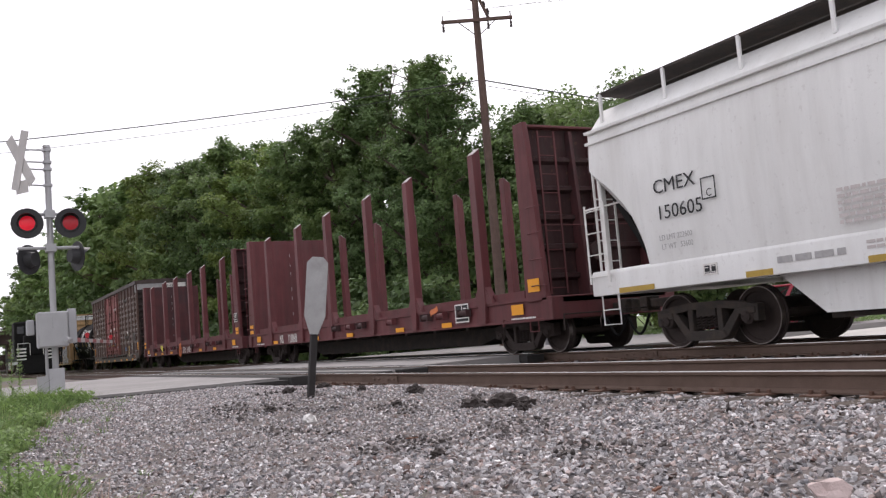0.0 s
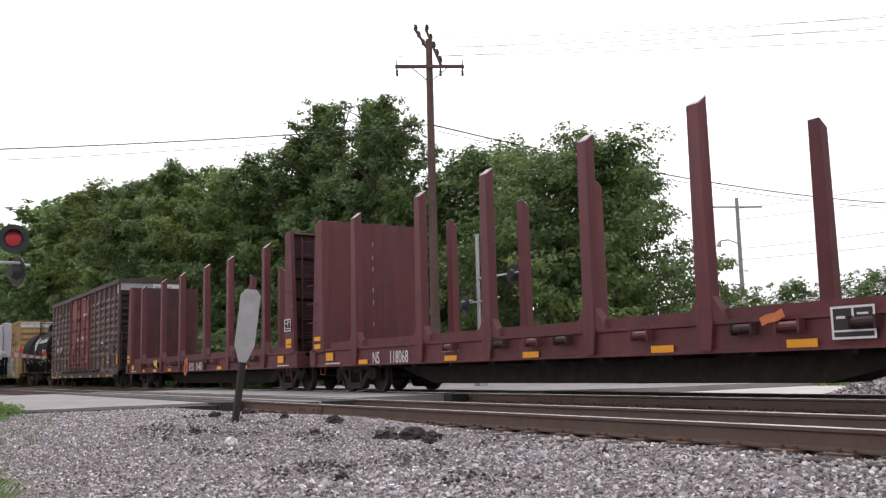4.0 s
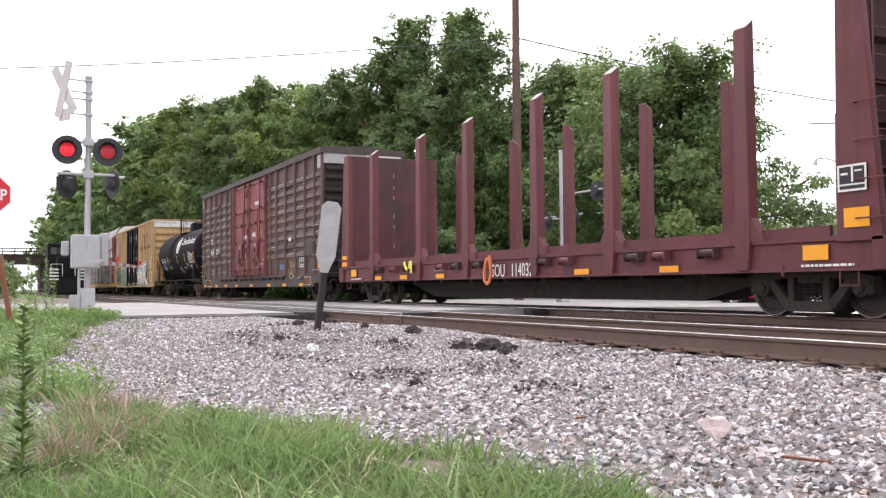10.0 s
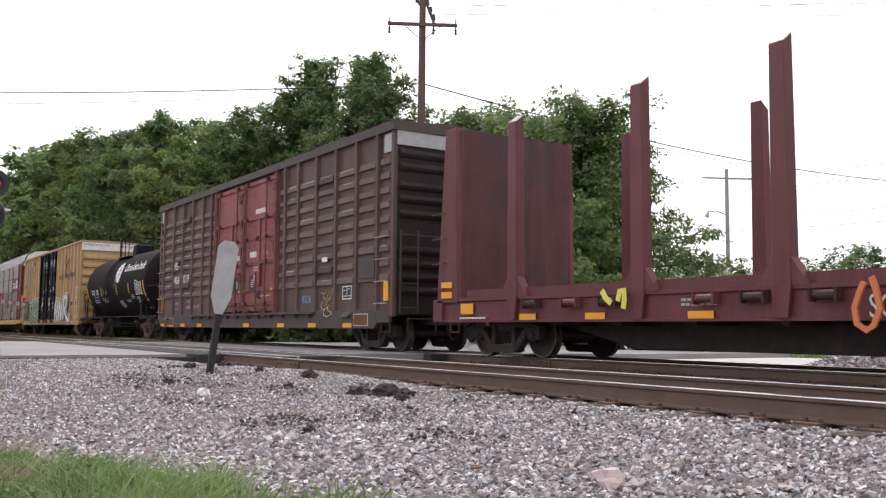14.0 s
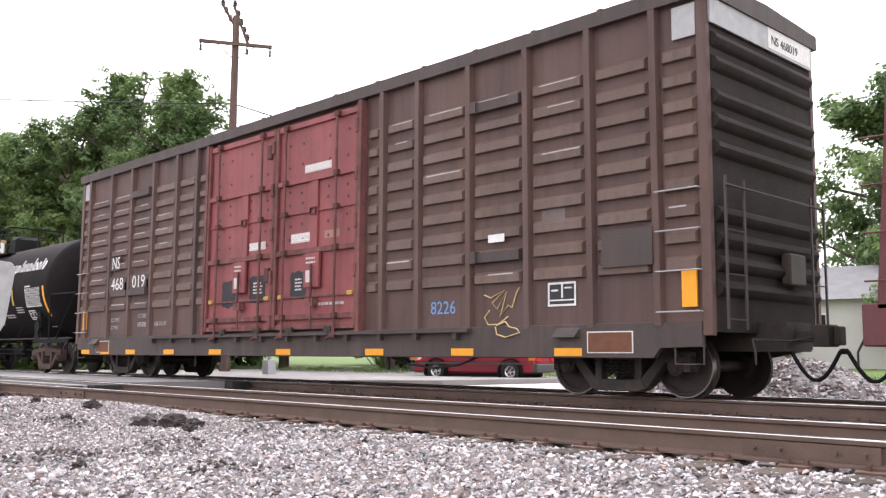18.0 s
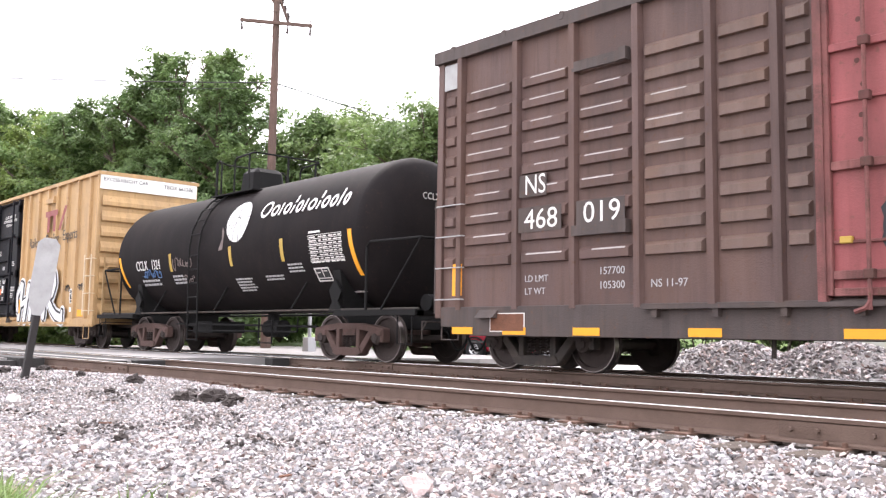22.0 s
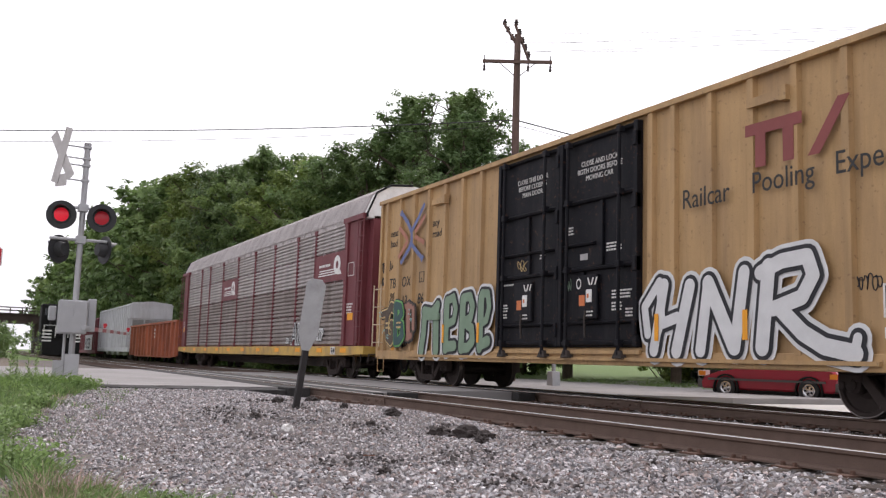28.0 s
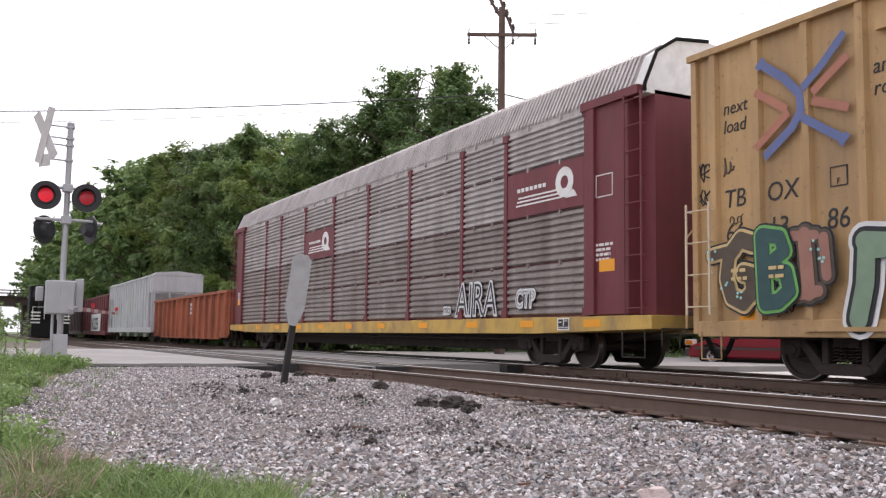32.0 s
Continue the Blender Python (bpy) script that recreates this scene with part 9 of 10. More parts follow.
sig = crossing_signal(-21.1, 2.05, -0.02, 5.0)
for zz in (3.62, 2.93):
    bm = bmesh.new()
    rod(bm, (0.03, -0.62, zz), (0.03, 0.62, zz), 0.035, 10)
    box(bm, -0.09, 0.12, -0.1, 0.1, zz - 0.08, zz + 0.08)
    part("lamp_arm", bm, M["alu"], sig, bevel=0.008)
flasher(sig, (0.16, -0.43, 3.42), (1.0, -0.12, -0.03), True)
flasher(sig, (0.16, 0.38, 3.42), (1.0, -0.12, -0.03), "dim")
flasher(sig, (-0.12, -0.40, 2.72), (-0.75, -0.66, 0), False)
flasher(sig, (-0.05, 0.50, 2.76), (-0.35, 0.94, 0), False)
# crossbuck on brackets
cb = (0.05, -0.50, 4.72)
turn_cb = -58
for k, ang in enumerate((52, -52)):
    bm = bmesh.new()
    box(bm, -0.012 + 0.016 * k, 0.0 + 0.016 * k, -0.115, 0.115, -0.61, 0.61)
    blade = part("crossbuck_blade", bm, M["board_shade_grey"], sig, "white crossbuck board in grey that holds its shade")
    for e in (-1, 1):
        bm = bmesh.new()
        box(bm, -0.014 + 0.016 * k, -0.0125 + 0.016 * k, min(e * 0.085, e * 0.112), max(e * 0.085, e * 0.112), -0.60, 0.60)
        part("red_edge", bm, M["worn_red"], blade, "faded red edge stripe")
    blade.matrix_basis = pose(cb[0], cb[1], cb[2], 0, 0, turn_cb) @ pose(0, 0, 0, ang / 2 + 8 * (1 if k else 1), 0, 0)
for zz in (4.95, 4.70, 4.55, 4.22):
    bm = bmesh.new()
    rod(bm, (0, 0, zz), (0.05, -0.42, zz), 0.018, 6)
    box(bm, -0.08, 0.08, -0.08, 0.08, zz - 0.025, zz + 0.025)
    part("sign_bracket", bm, M["alu"], sig)
bm = bmesh.new()
box(bm, 0.0, 0.015, -0.18, 0.18, -0.13, 0.13)
tr = part("track_count_sign", bm, M["board_shade_grey"], sig, "small white sign under the crossbuck")
tr.matrix_basis = pose(cb[0], cb[1] + 0.02, 4.18, 0, 0, turn_cb)
bm = bmesh.new()
box(bm, 0.02, 0.42, -0.34, 0.22, 0.92, 1.62)
case = part("junction_box", bm, M["alu"], sig, "silver junction box", bevel=0.02)
bm = bmesh.new()
box(bm, 0.42, 0.435, -0.32, 0.20, 0.94, 1.60)
box(bm, 0.435, 0.46, -0.07, -0.04, 1.30, 1.52)
part("box_door", bm, M["alu"], case, bevel=0.005)
bm = bmesh.new()
box(bm, -0.12, 0.10, 0.26, 0.42, 0.98, 1.68)
part("bell_case", bm, M["alu"], sig, bevel=0.015)
bm = bmesh.new()
box(bm, -0.3, -0.05, -0.5, -0.36, 1.2, 1.5)
part("relay_case", bm, M["alu"], sig, bevel=0.015)
bm = bmesh.new()
rod(bm, (0.1, -0.17, 0.0), (0.1, -0.17, 0.95), 0.03, 10)
box(bm, 0.02, 0.22, -0.36, -0.16, 0.02, 0.36)
part("cable_conduit", bm, M["alu"], sig)

# lowered gate arm across the road
ga, gb = Vector((0.05, 0.30, 1.05)), Vector((-4.7, 1.80, 1.05))
bm = bmesh.new()
rod(bm, (0.05, -0.05, 1.05), (0.05, 0.34, 1.05), 0.06, 12)
rod(bm, ga - (gb - ga) * 0.10, ga, 0.05, 10)
pivot = part("gate_pivot", bm, M["alu"], sig, "silver gate pivot and counterweight bar")
n_seg = 11
for k in range(n_seg):
    p, q = ga.lerp(gb, k / n_seg), ga.lerp(gb, (k + 1) / n_seg)
    d = (gb - ga).normalized()
    s = Vector((-d.y, d.x, 0)) * 0.025
    hgt = Vector((0, 0, 0.045 - 0.0015 * k))
    bm = bmesh.new()
    v = [bm.verts.new(e) for e in (p - s - hgt, p + s - hgt, p + s + hgt, p - s + hgt, q - s - hgt, q + s - hgt, q + s + hgt, q - s + hgt)]
    for fc in ((0, 1, 2, 3), (7, 6, 5, 4), (0, 4, 5, 1), (1, 5, 6, 2), (2, 6, 7, 3), (3, 7, 4, 0)):
        bm.faces.new([v[i] for i in fc])
    part("gate_arm_stripe", bm, M["door_red"] if k % 2 else M["plate_grey"], pivot, "red band of the gate arm" if k % 2 else "white band of the gate arm", smooth=False)
for k in (0.35, 0.98):
    c = ga.lerp(gb, k) + Vector((0, 0, 0.06))
    bm = bmesh.new()
    rod(bm, c, c + Vector((0, 0, 0.05)), 0.03, 8)
    rod(bm, c + Vector((-0.04, 0, 0.07)), c + Vector((0.04, 0, 0.07)), 0.045, 12)
    part("gate_lamp", bm, M["lamp_red_dim"], pivot, "small red lamp on the gate arm")

sig2 = crossing_signal(-24.5, 16.5, -0.12, 4.85)
bm = bmesh.new()
rod(bm, (0, 0, 3.45), (2.55, 0, 3.45), 0.035, 10)
rod(bm, (-0.8, 0, 2.72), (0.9, 0, 2.72), 0.03, 10)
part("lamp_arm", bm, M["alu"], sig2)
for xx in (1.85, 2.45):
    flasher(sig2, (xx, 0.05, 3.42), (-0.2, 1.0, 0), False)
for xx in (-0.7, 0.8):
    flasher(sig2, (xx, -0.05, 2.65), (0.2, 1.0, 0), False)
stop = thing("stop_sign", "red octagonal stop sign on a steel post", "stop sign", m=pose(-22.0, 0.18, float(ground_z(-22.0, 0.18)), 0, 0, -4))
bm = bmesh.new()
box(bm, -0.03, 0.0, -0.03, 0.03, -0.2, 2.90)
part("post", bm, M["plate_grey"], stop, "grey steel channel post")
zc = 2.50 - float(ground_z(-22.0, 0.18))
octo = [(0.41 / math.cos(math.pi / 8) * math.cos(math.pi / 8 + k * math.pi / 4), zc + 0.41 / math.cos(math.pi / 8) * math.sin(math.pi / 8 + k * math.pi / 4)) for k in range(8)]
bm = bmesh.new()
prism(bm, octo, "x", 0.0, 0.012)
face = part("sign_border", bm, M["white"], stop, "white border of the sign", smooth=False)
bm = bmesh.new()
prism(bm, [(y * 0.94, zc + (z - zc) * 0.94) for y, z in octo], "x", 0.012, 0.016)
part("sign_face", bm, M["sign_red"], stop, "red sign face", smooth=False)
lettering("sign_word", "STOP", M["white"], stop, 0.019, 0.0, zc - 0.117, 0.333, "white word on the sign", bold=0.008, squeeze=0.82, centred=True, side="x")

# leaning marker post with an old grey shield
marker = thing("marker_post", "leaning black post with a blank grey shield plate", "marker post", m=pose(-11.65, 3.95, float(ground_z(-11.65, 3.95)), -6.2, 3.0, 0))
bm = bmesh.new()
box(bm, -0.035, 0.035, -0.04, 0.04, -0.3, 1.28)
part("post", bm, M["post_black"], marker, "black square post", bevel=0.006)
bm = bmesh.new()
w = 0.128
prism(bm, [(-0.05, 0.76), (0.05, 0.76), (w, 0.98), (w, 1.63), (w - 0.06, 1.70), (-w + 0.06, 1.70), (-w, 1.63), (-w, 0.98)], "x", 0.04, 0.055)
part("shield_plate", bm, M["plate_grey"], marker, "blank weathered grey shield plate", bevel=0.003).matrix_basis = pose(0, 0, 0, 0, 0, -22)

leaner = thing("rusty_post", "rusty red leaning steel post in the grass", "post", m=pose(-15.2, 0.42, float(ground_z(-15.2, 0.42)), 9, 0, 0))
bm = bmesh.new()
rod(bm, (0, 0, -0.2), (0, 0, 1.08), 0.040, 10)
part("pipe_post", bm, M["rusty_pipe"], leaner)
bm = bmesh.new()
rod(bm, (0, 0, 1.06), (0, 0, 1.12), 0.048, 10)
part("post_cap", bm, M["rusty_pipe"], leaner)

# the tall utility pole
PX, PY = -30.0, 18.23
pole = thing("utility_pole", "tall brown wooden utility pole with crossarm and insulators", "utility pole", "utility poles", pose(PX, PY, float(ground_z(PX, PY))))
bm = bmesh.new()
rod(bm, (0, 0, -0.5), (0, 0, 13.55), 0.2, 16, 0.125)
part("pole_shaft", bm, M["wood_pole"], pole, "brown wooden shaft")
ad = Vector((1.26, 2.33, 0)).normalized()
bm = bmesh.new()
z = 12.40
p0, p1 = -ad * 1.35, ad * 1.35
nrm = Vector((ad.y, -ad.x, 0))
v = [bm.verts.new(p + nrm * s + Vector((0, 0, zz))) for p in (p0, p1) for s in (0.12, 0.22) for zz in (z - 0.06, z + 0.06)]
for f in ((0, 1, 3, 2), (4, 6, 7, 5), (0, 4, 5, 1), (2, 3, 7, 6), (0, 2, 6, 4), (1, 5, 7, 3)):
    bm.faces.new([v[i] for i in f])
arm = part("crossarm", bm, M["wood_pole"], pole)
bm = bmesh.new()
rod(bm, -ad * 0.7 + nrm * 0.17 + Vector((0, 0, z - 0.05)), Vector((0, 0, z - 0.6)), 0.018, 6)
rod(bm, ad * 0.7 + nrm * 0.17 + Vector((0, 0, z - 0.05)), Vector((0, 0, z - 0.6)), 0.018, 6)
part("arm_brace", bm, M["steel_dark"], pole)
for s in (-1.28, 0.42, 1.28):
    bm = bmesh.new()
    c = ad * s + nrm * 0.17
    lathe(bm, [(0.05, z - 0.38), (0.055, z - 0.30), (0.035, z - 0.26), (0.055, z - 0.2), (0.03, z - 0.14), (0.02, z + 0.2), (0.03, z + 0.24)], "z", 10, (c.x, c.y, 0))
    part("insulator", bm, M["insul"], pole)
bm = bmesh.new()
for s0, s1, z0, z1 in ((-0.55, 0.08, 14.0, 12.95), (-0.10, 0.46, 13.95, 12.5)):
    a, b = ad * s0 + Vector((0, 0, z0)), ad * s1 + Vector((0, 0, z1))
    rod(bm, a, b, 0.055, 8)
part("ridge_bracket", bm, M["wood_pole"], pole)
for s, zz in ((-0.55, 14.0), (-0.42, 13.72), (-0.10, 14.0), (0.04, 13.62), (0.16, 13.3), (0.28, 13.0), (0.40, 12.7), (-0.25, 13.4)):
    bm = bmesh.new()
    c = ad * (s + 0.04) - nrm * 0.1
    lathe(bm, [(0.03, zz - 0.05), (0.095, zz), (0.06, zz + 0.05), (0.10, zz + 0.09), (0.05, zz + 0.15), (0.07, zz + 0.19), (0.02, zz + 0.23)], "z", 10, (c.x, c.y, 0))
    part("insulator", bm, M["insul"], pole)


def wire(a, b, sag, r=0.014, label="thin black overhead wire"):
    a, b = Vector(a), Vector(b)
    bm = bmesh.new()
    pts = [a.lerp(b, k / 14) - Vector((0, 0, sag * 4 * (k / 14) * (1 - k / 14))) for k in range(15)]
    pipe(bm, pts, r, 5)
    solo("overhead_wire", bm, M["wire"], label, "wire", "overhead wires")


wire((PX, PY, 9.95), (-44.5, -3.6, 9.6), 0.25, 0.022)
wire((PX, PY, 9.75), (-44.5, -3.6, 9.1), 0.30, 0.010)
wire((-44.5, -3.6, 9.6), (-60, -27, 9.5), 0.3, 0.022)
wire((PX, PY, 9.95), (-33.0, 60.0, 10.3), 0.75, 0.026)
wire((PX, PY, 9.75), (-33.0, 60.0, 9.9), 0.7, 0.012)
for k in range(5):
    o = ad * (-1.3 + 0.65 * k)
    wire((PX + o.x, PY + o.y, 12.7 + 0.35 * (k % 3)), (10 + o.x, 75 + o.y, 15.5 + 0.9 * k), 1.2, 0.008, "hair-thin overhead wire against the sky")

pole2 = thing("utility_pole", "distant grey utility pole with street lamp and crossarm", "utility pole", "utility poles", pose(-50.5, 60, 0.4))
bm = bmesh.new()
rod(bm, (0, 0, -0.5), (0, 0, 13.4), 0.2, 12, 0.14)
part("pole_shaft", bm, M["bumper"], pole2)
bm = bmesh.new()
rod(bm, (-1.5, -1.2, 12.8), (1.5, 1.2, 12.5), 0.07, 6)
part("crossarm", bm, M["bumper"], pole2)
bm = bmesh.new()
pipe(bm, [(0, 0, 9.6), (-0.7, -0.5, 10.0), (-1.2, -0.9, 9.95)], 0.05, 6)
part("lamp_arm", bm, M["bumper"], pole2)
bm = bmesh.new()
rod(bm, (-1.2, -0.9, 9.95), (-1.3, -1.0, 9.5), 0.08, 8, 0.22)
part("lamp_head", bm, M["alu"], pole2)
for k in range(4):
    wire((-50.5, 60, 12.9 - 0.9 * k - (1.5 if k > 1 else 0)), (10, 52, 11.5 - 1.0 * k), 0.9, 0.014)

# ---- far things ----
bridge = thing("overpass", "dark steel overpass across the tracks in the distance", "bridge", m=pose(-190, 6, 0), kind="structure")
bm = bmesh.new()
box(bm, -4, 4, -30, 45, 5.25, 6.75)
for yy in range(-30, 45, 3):
    box(bm, 4.0, 4.12, yy, yy + 0.2, 5.3, 6.7)
part("girder", bm, M["bridge_steel"], bridge, "dark girder deck")
bm = bmesh.new()
box(bm, -4.3, 4.3, -30, 45, 6.75, 7.0)
part("deck_edge", bm, M["bridge_steel"], bridge)
bm = bmesh.new()
for yy in range(-30, 46, 2):
    box(bm, 3.9, 4.0, yy - 0.09, yy + 0.09, 7.0, 8.1)
box(bm, 3.9, 4.02, -30, 45, 7.95, 8.15)
box(bm, 3.9, 4.02, -30, 45, 7.4, 7.62)
part("parapet_rail", bm, M["bridge_steel"], bridge)
for yy in (-7.0, 4.8, 18.0):
    bm = bmesh.new()
    box(bm, -3, 3, yy - 0.5, yy + 0.5, -0.5, 5.25)
    part("pier", bm, M["bridge_steel"], bridge)

loco = thing("locomotive", "black locomotive with white striped pilot waiting far off", "locomotive", m=pose(-84, 6.85, 0))
bm = bmesh.new()
box(bm, -16, 0, -1.5, 1.5, 1.25, 1.6)
part("walkway", bm, M["black"], loco)
bm = bmesh.new()
box(bm, -15, -5.2, -0.95, 0.95, 1.6, 4.2)
part("long_hood", bm, M["black"], loco, bevel=0.08)
bm = bmesh.new()
box(bm, -5.2, -2.6, -1.5, 1.5, 1.6, 4.5)
cabin = part("cab", bm, M["black"], loco, bevel=0.1)
for yy in (-1.0, -0.35, 0.35, 1.0):
    bm = bmesh.new()
    box(bm, -2.63, -2.58, yy - 0.26, yy + 0.26, 3.5, 4.1)
    part("cab_window", bm, M["car_glass"], cabin)
bm = bmesh.new()
box(bm, -2.6, -0.9, -0.85, 0.85, 1.6, 3.3)
part("short_hood", bm, M["black"], loco, bevel=0.1)
bm = bmesh.new()
prism(bm, [(-0.1, 0.2), (0.35, 0.15), (0.1, 1.3), (-0.4, 1.3)], "y", -1.45, 1.45)
part("pilot", bm, M["black"], loco)
for k in range(4):
    for s in (-1, 1):
        bm = bmesh.new()
        box(bm, -0.35, 0.12, s * 1.15 - 0.35, s * 1.15 + 0.35, 1.25 + 0.28 * k, 1.37 + 0.28 * k)
        part("step_stripe", bm, M["white"], loco, "white striped step edge")
for s in (-1, 1):
    bm = bmesh.new()
    pipe(bm, [(0, s * 0.5, 1.6), (0, s * 0.5, 2.6), (0, s * 1.4, 2.6), (0, s * 1.4, 1.6)], 0.03, 6)
    part("hand_rail", bm, M["white"], loco)
for xx in (-12.0, -4.0):
    for k in (-1.5, 0, 1.5):
        bm = bmesh.new()
        rod(bm, (xx + k, -0.82, 0.5), (xx + k, 0.82, 0.5), 0.5, 20)
        part("wheelset", bm, M["wheel"], loco)
    bm = bmesh.new()
    box(bm, xx - 2.2, xx + 2.2, -1.15, 1.15, 0.45, 0.95)
    part("truck", bm, M["steel_dark"], loco)

house = thing("house", "low pale house with grey shingle roof behind the bushes", "house", m=pose(-14.5, 43.5, 0.3, 0, 0, 8))
bm = bmesh.new()
box(bm, -5.5, 5.5, -3.5, 3.5, -0.5, 2.9)
wall = part("wall", bm, M["house_wall"], house)
bm = bmesh.new()
prism(bm, [(-4.0, 2.75), (4.0, 2.75), (0, 4.5)], "x", -6.0, 6.0)
part("roof", bm, M["roof_grey"], house, "grey shingle roof")
for xx in (-3.5, 0.5, 3.6):
    bm = bmesh.new()
    box(bm, xx - 0.5, xx + 0.5, -3.54, -3.48, 1.0, 2.2)
    win = part("window", bm, M["white"], house)
    bm = bmesh.new()
    box(bm, xx - 0.42, xx + 0.42, -3.56, -3.53, 1.08, 2.12)
    part("pane", bm, M["car_glass"], win)
bm = bmesh.new()
rod(bm, (1.5, -1.0, 3.6), (1.5, -1.0, 4.7), 0.12, 8)
part("chimney_pipe", bm, M["steel_dark"], house)


# ---- road vehicles ----
def vehicle(name, label, category, m, length, width, lower, upper, wheel_x, wheel_r, key, clear, trim):
    """lower and upper: side outlines (x, z), x forward from the middle."""
    car = thing(name, label, category, m=m)
    hw = width / 2
    bm = bmesh.new()
    prism(bm, lower, "y", -hw, hw)
    for v in bm.verts:
        k = abs(v.co.x) / (length / 2)
        v.co.y *= 1 - 0.10 * max(0, k - 0.75) / 0.25
    body = part("body", bm, M[key], car, bevel=0.05)
    bm = bmesh.new()
    prism(bm, upper, "y", -hw, hw)
    zt = max(p[1] for p in upper)
    zb = min(p[1] for p in upper)
    for v in bm.verts:
        v.co.y *= 1 - 0.16 * (v.co.z - zb) / (zt - zb)
    part("glasshouse", bm, M["pane_glass"], car, "clear tinted window glass", bevel=0.03)
    bm = bmesh.new()
    top = [p for p in upper if p[1] > zt - 0.06]
    prism(bm, [(min(p[0] for p in top) - 0.08, zt - 0.01), (max(p[0] for p in top) + 0.08, zt - 0.01), (max(p[0] for p in top), zt + 0.045), (min(p[0] for p in top), zt + 0.045)], "y", -hw * 0.86, hw * 0.86)
    roof = part("roof", bm, M[key], car, bevel=0.02)
    ups = sorted(upper, key=lambda p: p[0])
    xs = [ups[0][0], ups[-1][0]]
    tops = [min(p[0] for p in top), max(p[0] for p in top)]
    for s in (-1, 1):
        for fa, fb in ((xs[0], tops[0]), (xs[1], tops[1]), (0.5 * sum(xs) - 0.05, 0.5 * sum(tops) - 0.05)):
            bm = bmesh.new()
            v = [(fa - 0.05, s * (hw + 0.004), zb - 0.02), (fa + 0.05, s * (hw + 0.004), zb - 0.02), (fb + 0.05, s * (hw * 0.845 + 0.004), zt), (fb - 0.05, s * (hw * 0.845 + 0.004), zt)]
            q = [bm.verts.new(p) for p in v] + [bm.verts.new((p[0], p[1] - s * 0.04, p[2])) for p in v]
            for f in ((0, 1, 2, 3), (7, 6, 5, 4), (0, 4, 5, 1), (1, 5, 6, 2), (2, 6, 7, 3), (3, 7, 4, 0)):
                bm.faces.new([q[i] for i in f])
            part("pillar", bm, M[key], car)
        bm = bmesh.new()
        box(bm, -length * 0.42, length * 0.42, s * (hw + 0.002) - 0.012, s * (hw + 0.002) + 0.012, clear + 0.28, clear + 0.34)
        part("side_moulding", bm, M[trim], car)
        bm = bmesh.new()
        box(bm, 0.45, 0.62, s * (hw + 0.02) - 0.06, s * (hw + 0.02) + 0.06, zb + 0.02, zb + 0.16)
        part("mirror", bm, M[key], car, bevel=0.02)
        for wx in wheel_x:
            bm = bmesh.new()
            lathe(bm, [(wheel_r * 0.62, -0.10), (wheel_r * 0.95, -0.105), (wheel_r, -0.07), (wheel_r, 0.07), (wheel_r * 0.95, 0.105), (wheel_r * 0.62, 0.10)], "y", 28, (wx, s * (hw - 0.09), wheel_r), close=True)
            wh = part("tyre", bm, M["tyre"], car)
            bm = bmesh.new()
            lathe(bm, [(wheel_r * 0.62, -0.08 * s), (wheel_r * 0.60, 0.085 * s), (wheel_r * 0.50, 0.09 * s), (wheel_r * 0.40, 0.06 * s), (wheel_r * 0.18, 0.075 * s), (0.02, 0.08 * s)], "y", 20, (wx, s * (hw - 0.09), wheel_r))
            part("rim", bm, M["chrome"], wh, "silver wheel rim")
            bm = bmesh.new()
            for k in range(5):
                a = 2 * math.pi * k / 5
                rod(bm, (wx + wheel_r * 0.3 * math.cos(a), s * (hw - 0.09) + 0.072 * s, wheel_r + wheel_r * 0.3 * math.sin(a)), (wx + wheel_r * 0.3 * math.cos(a), s * (hw - 0.09) + 0.08 * s, wheel_r + wheel_r * 0.3 * math.sin(a)), wheel_r * 0.1, 8)
            part("rim_hole", bm, M["black"], wh)
            bm = bmesh.new()
            lathe(bm, [(wheel_r + 0.03, hw * s - 0.2 * s), (wheel_r + 0.05, hw * s + 0.006 * s), (wheel_r + 0.09, hw * s + 0.006 * s), (wheel_r + 0.09, hw * s - 0.2 * s)], "y", 28, (wx, 0, wheel_r), close=True)
            part("wheel_arch", bm, M["black"], car)
    for s, nm in ((1, "front_bumper"), (-1, "rear_bumper")):
        bm = bmesh.new()
        box(bm, min(s * (length / 2 - 0.12), s * (length / 2 + 0.05)), max(s * (length / 2 - 0.12), s * (length / 2 + 0.05)), -hw * 0.93, hw * 0.93, clear + 0.06, clear + 0.30)
        part(nm, bm, M[trim], car, bevel=0.03)
        for q in (-1, 1):
            bm = bmesh.new()
            box(bm, min(s * (length / 2 - 0.16), s * (length / 2 + 0.012)), max(s * (length / 2 - 0.16), s * (length / 2 + 0.012)), q * hw * 0.72 - 0.2, q * hw * 0.72 + 0.2, clear + 0.38, clear + 0.55)
            part("headlight" if s > 0 else "tail_light", bm, M["lamp_glass"] if s > 0 else M["sign_red"], car, bevel=0.01)
            bm = bmesh.new()
            box(bm, min(s * (length / 2 - 0.22), s * (length / 2 - 0.02)), max(s * (length / 2 - 0.22), s * (length / 2 - 0.02)), q * hw * 0.955 - 0.02, q * hw * 0.955 + 0.02, clear + 0.40, clear + 0.53)
            part("turn_signal", bm, M["amber"], car)
    bm = bmesh.new()
    box(bm, length / 2 - 0.10, length / 2 + 0.015, -hw * 0.48, hw * 0.48, clear + 0.36, clear + 0.56)
    part("grille", bm, M["chrome"] if trim == "bumper" else M["black"], car, bevel=0.01)
    bm = bmesh.new()
    box(bm, -length * 0.40, length * 0.40, -hw * 0.85, hw * 0.85, clear * 0.75, clear + 0.12)
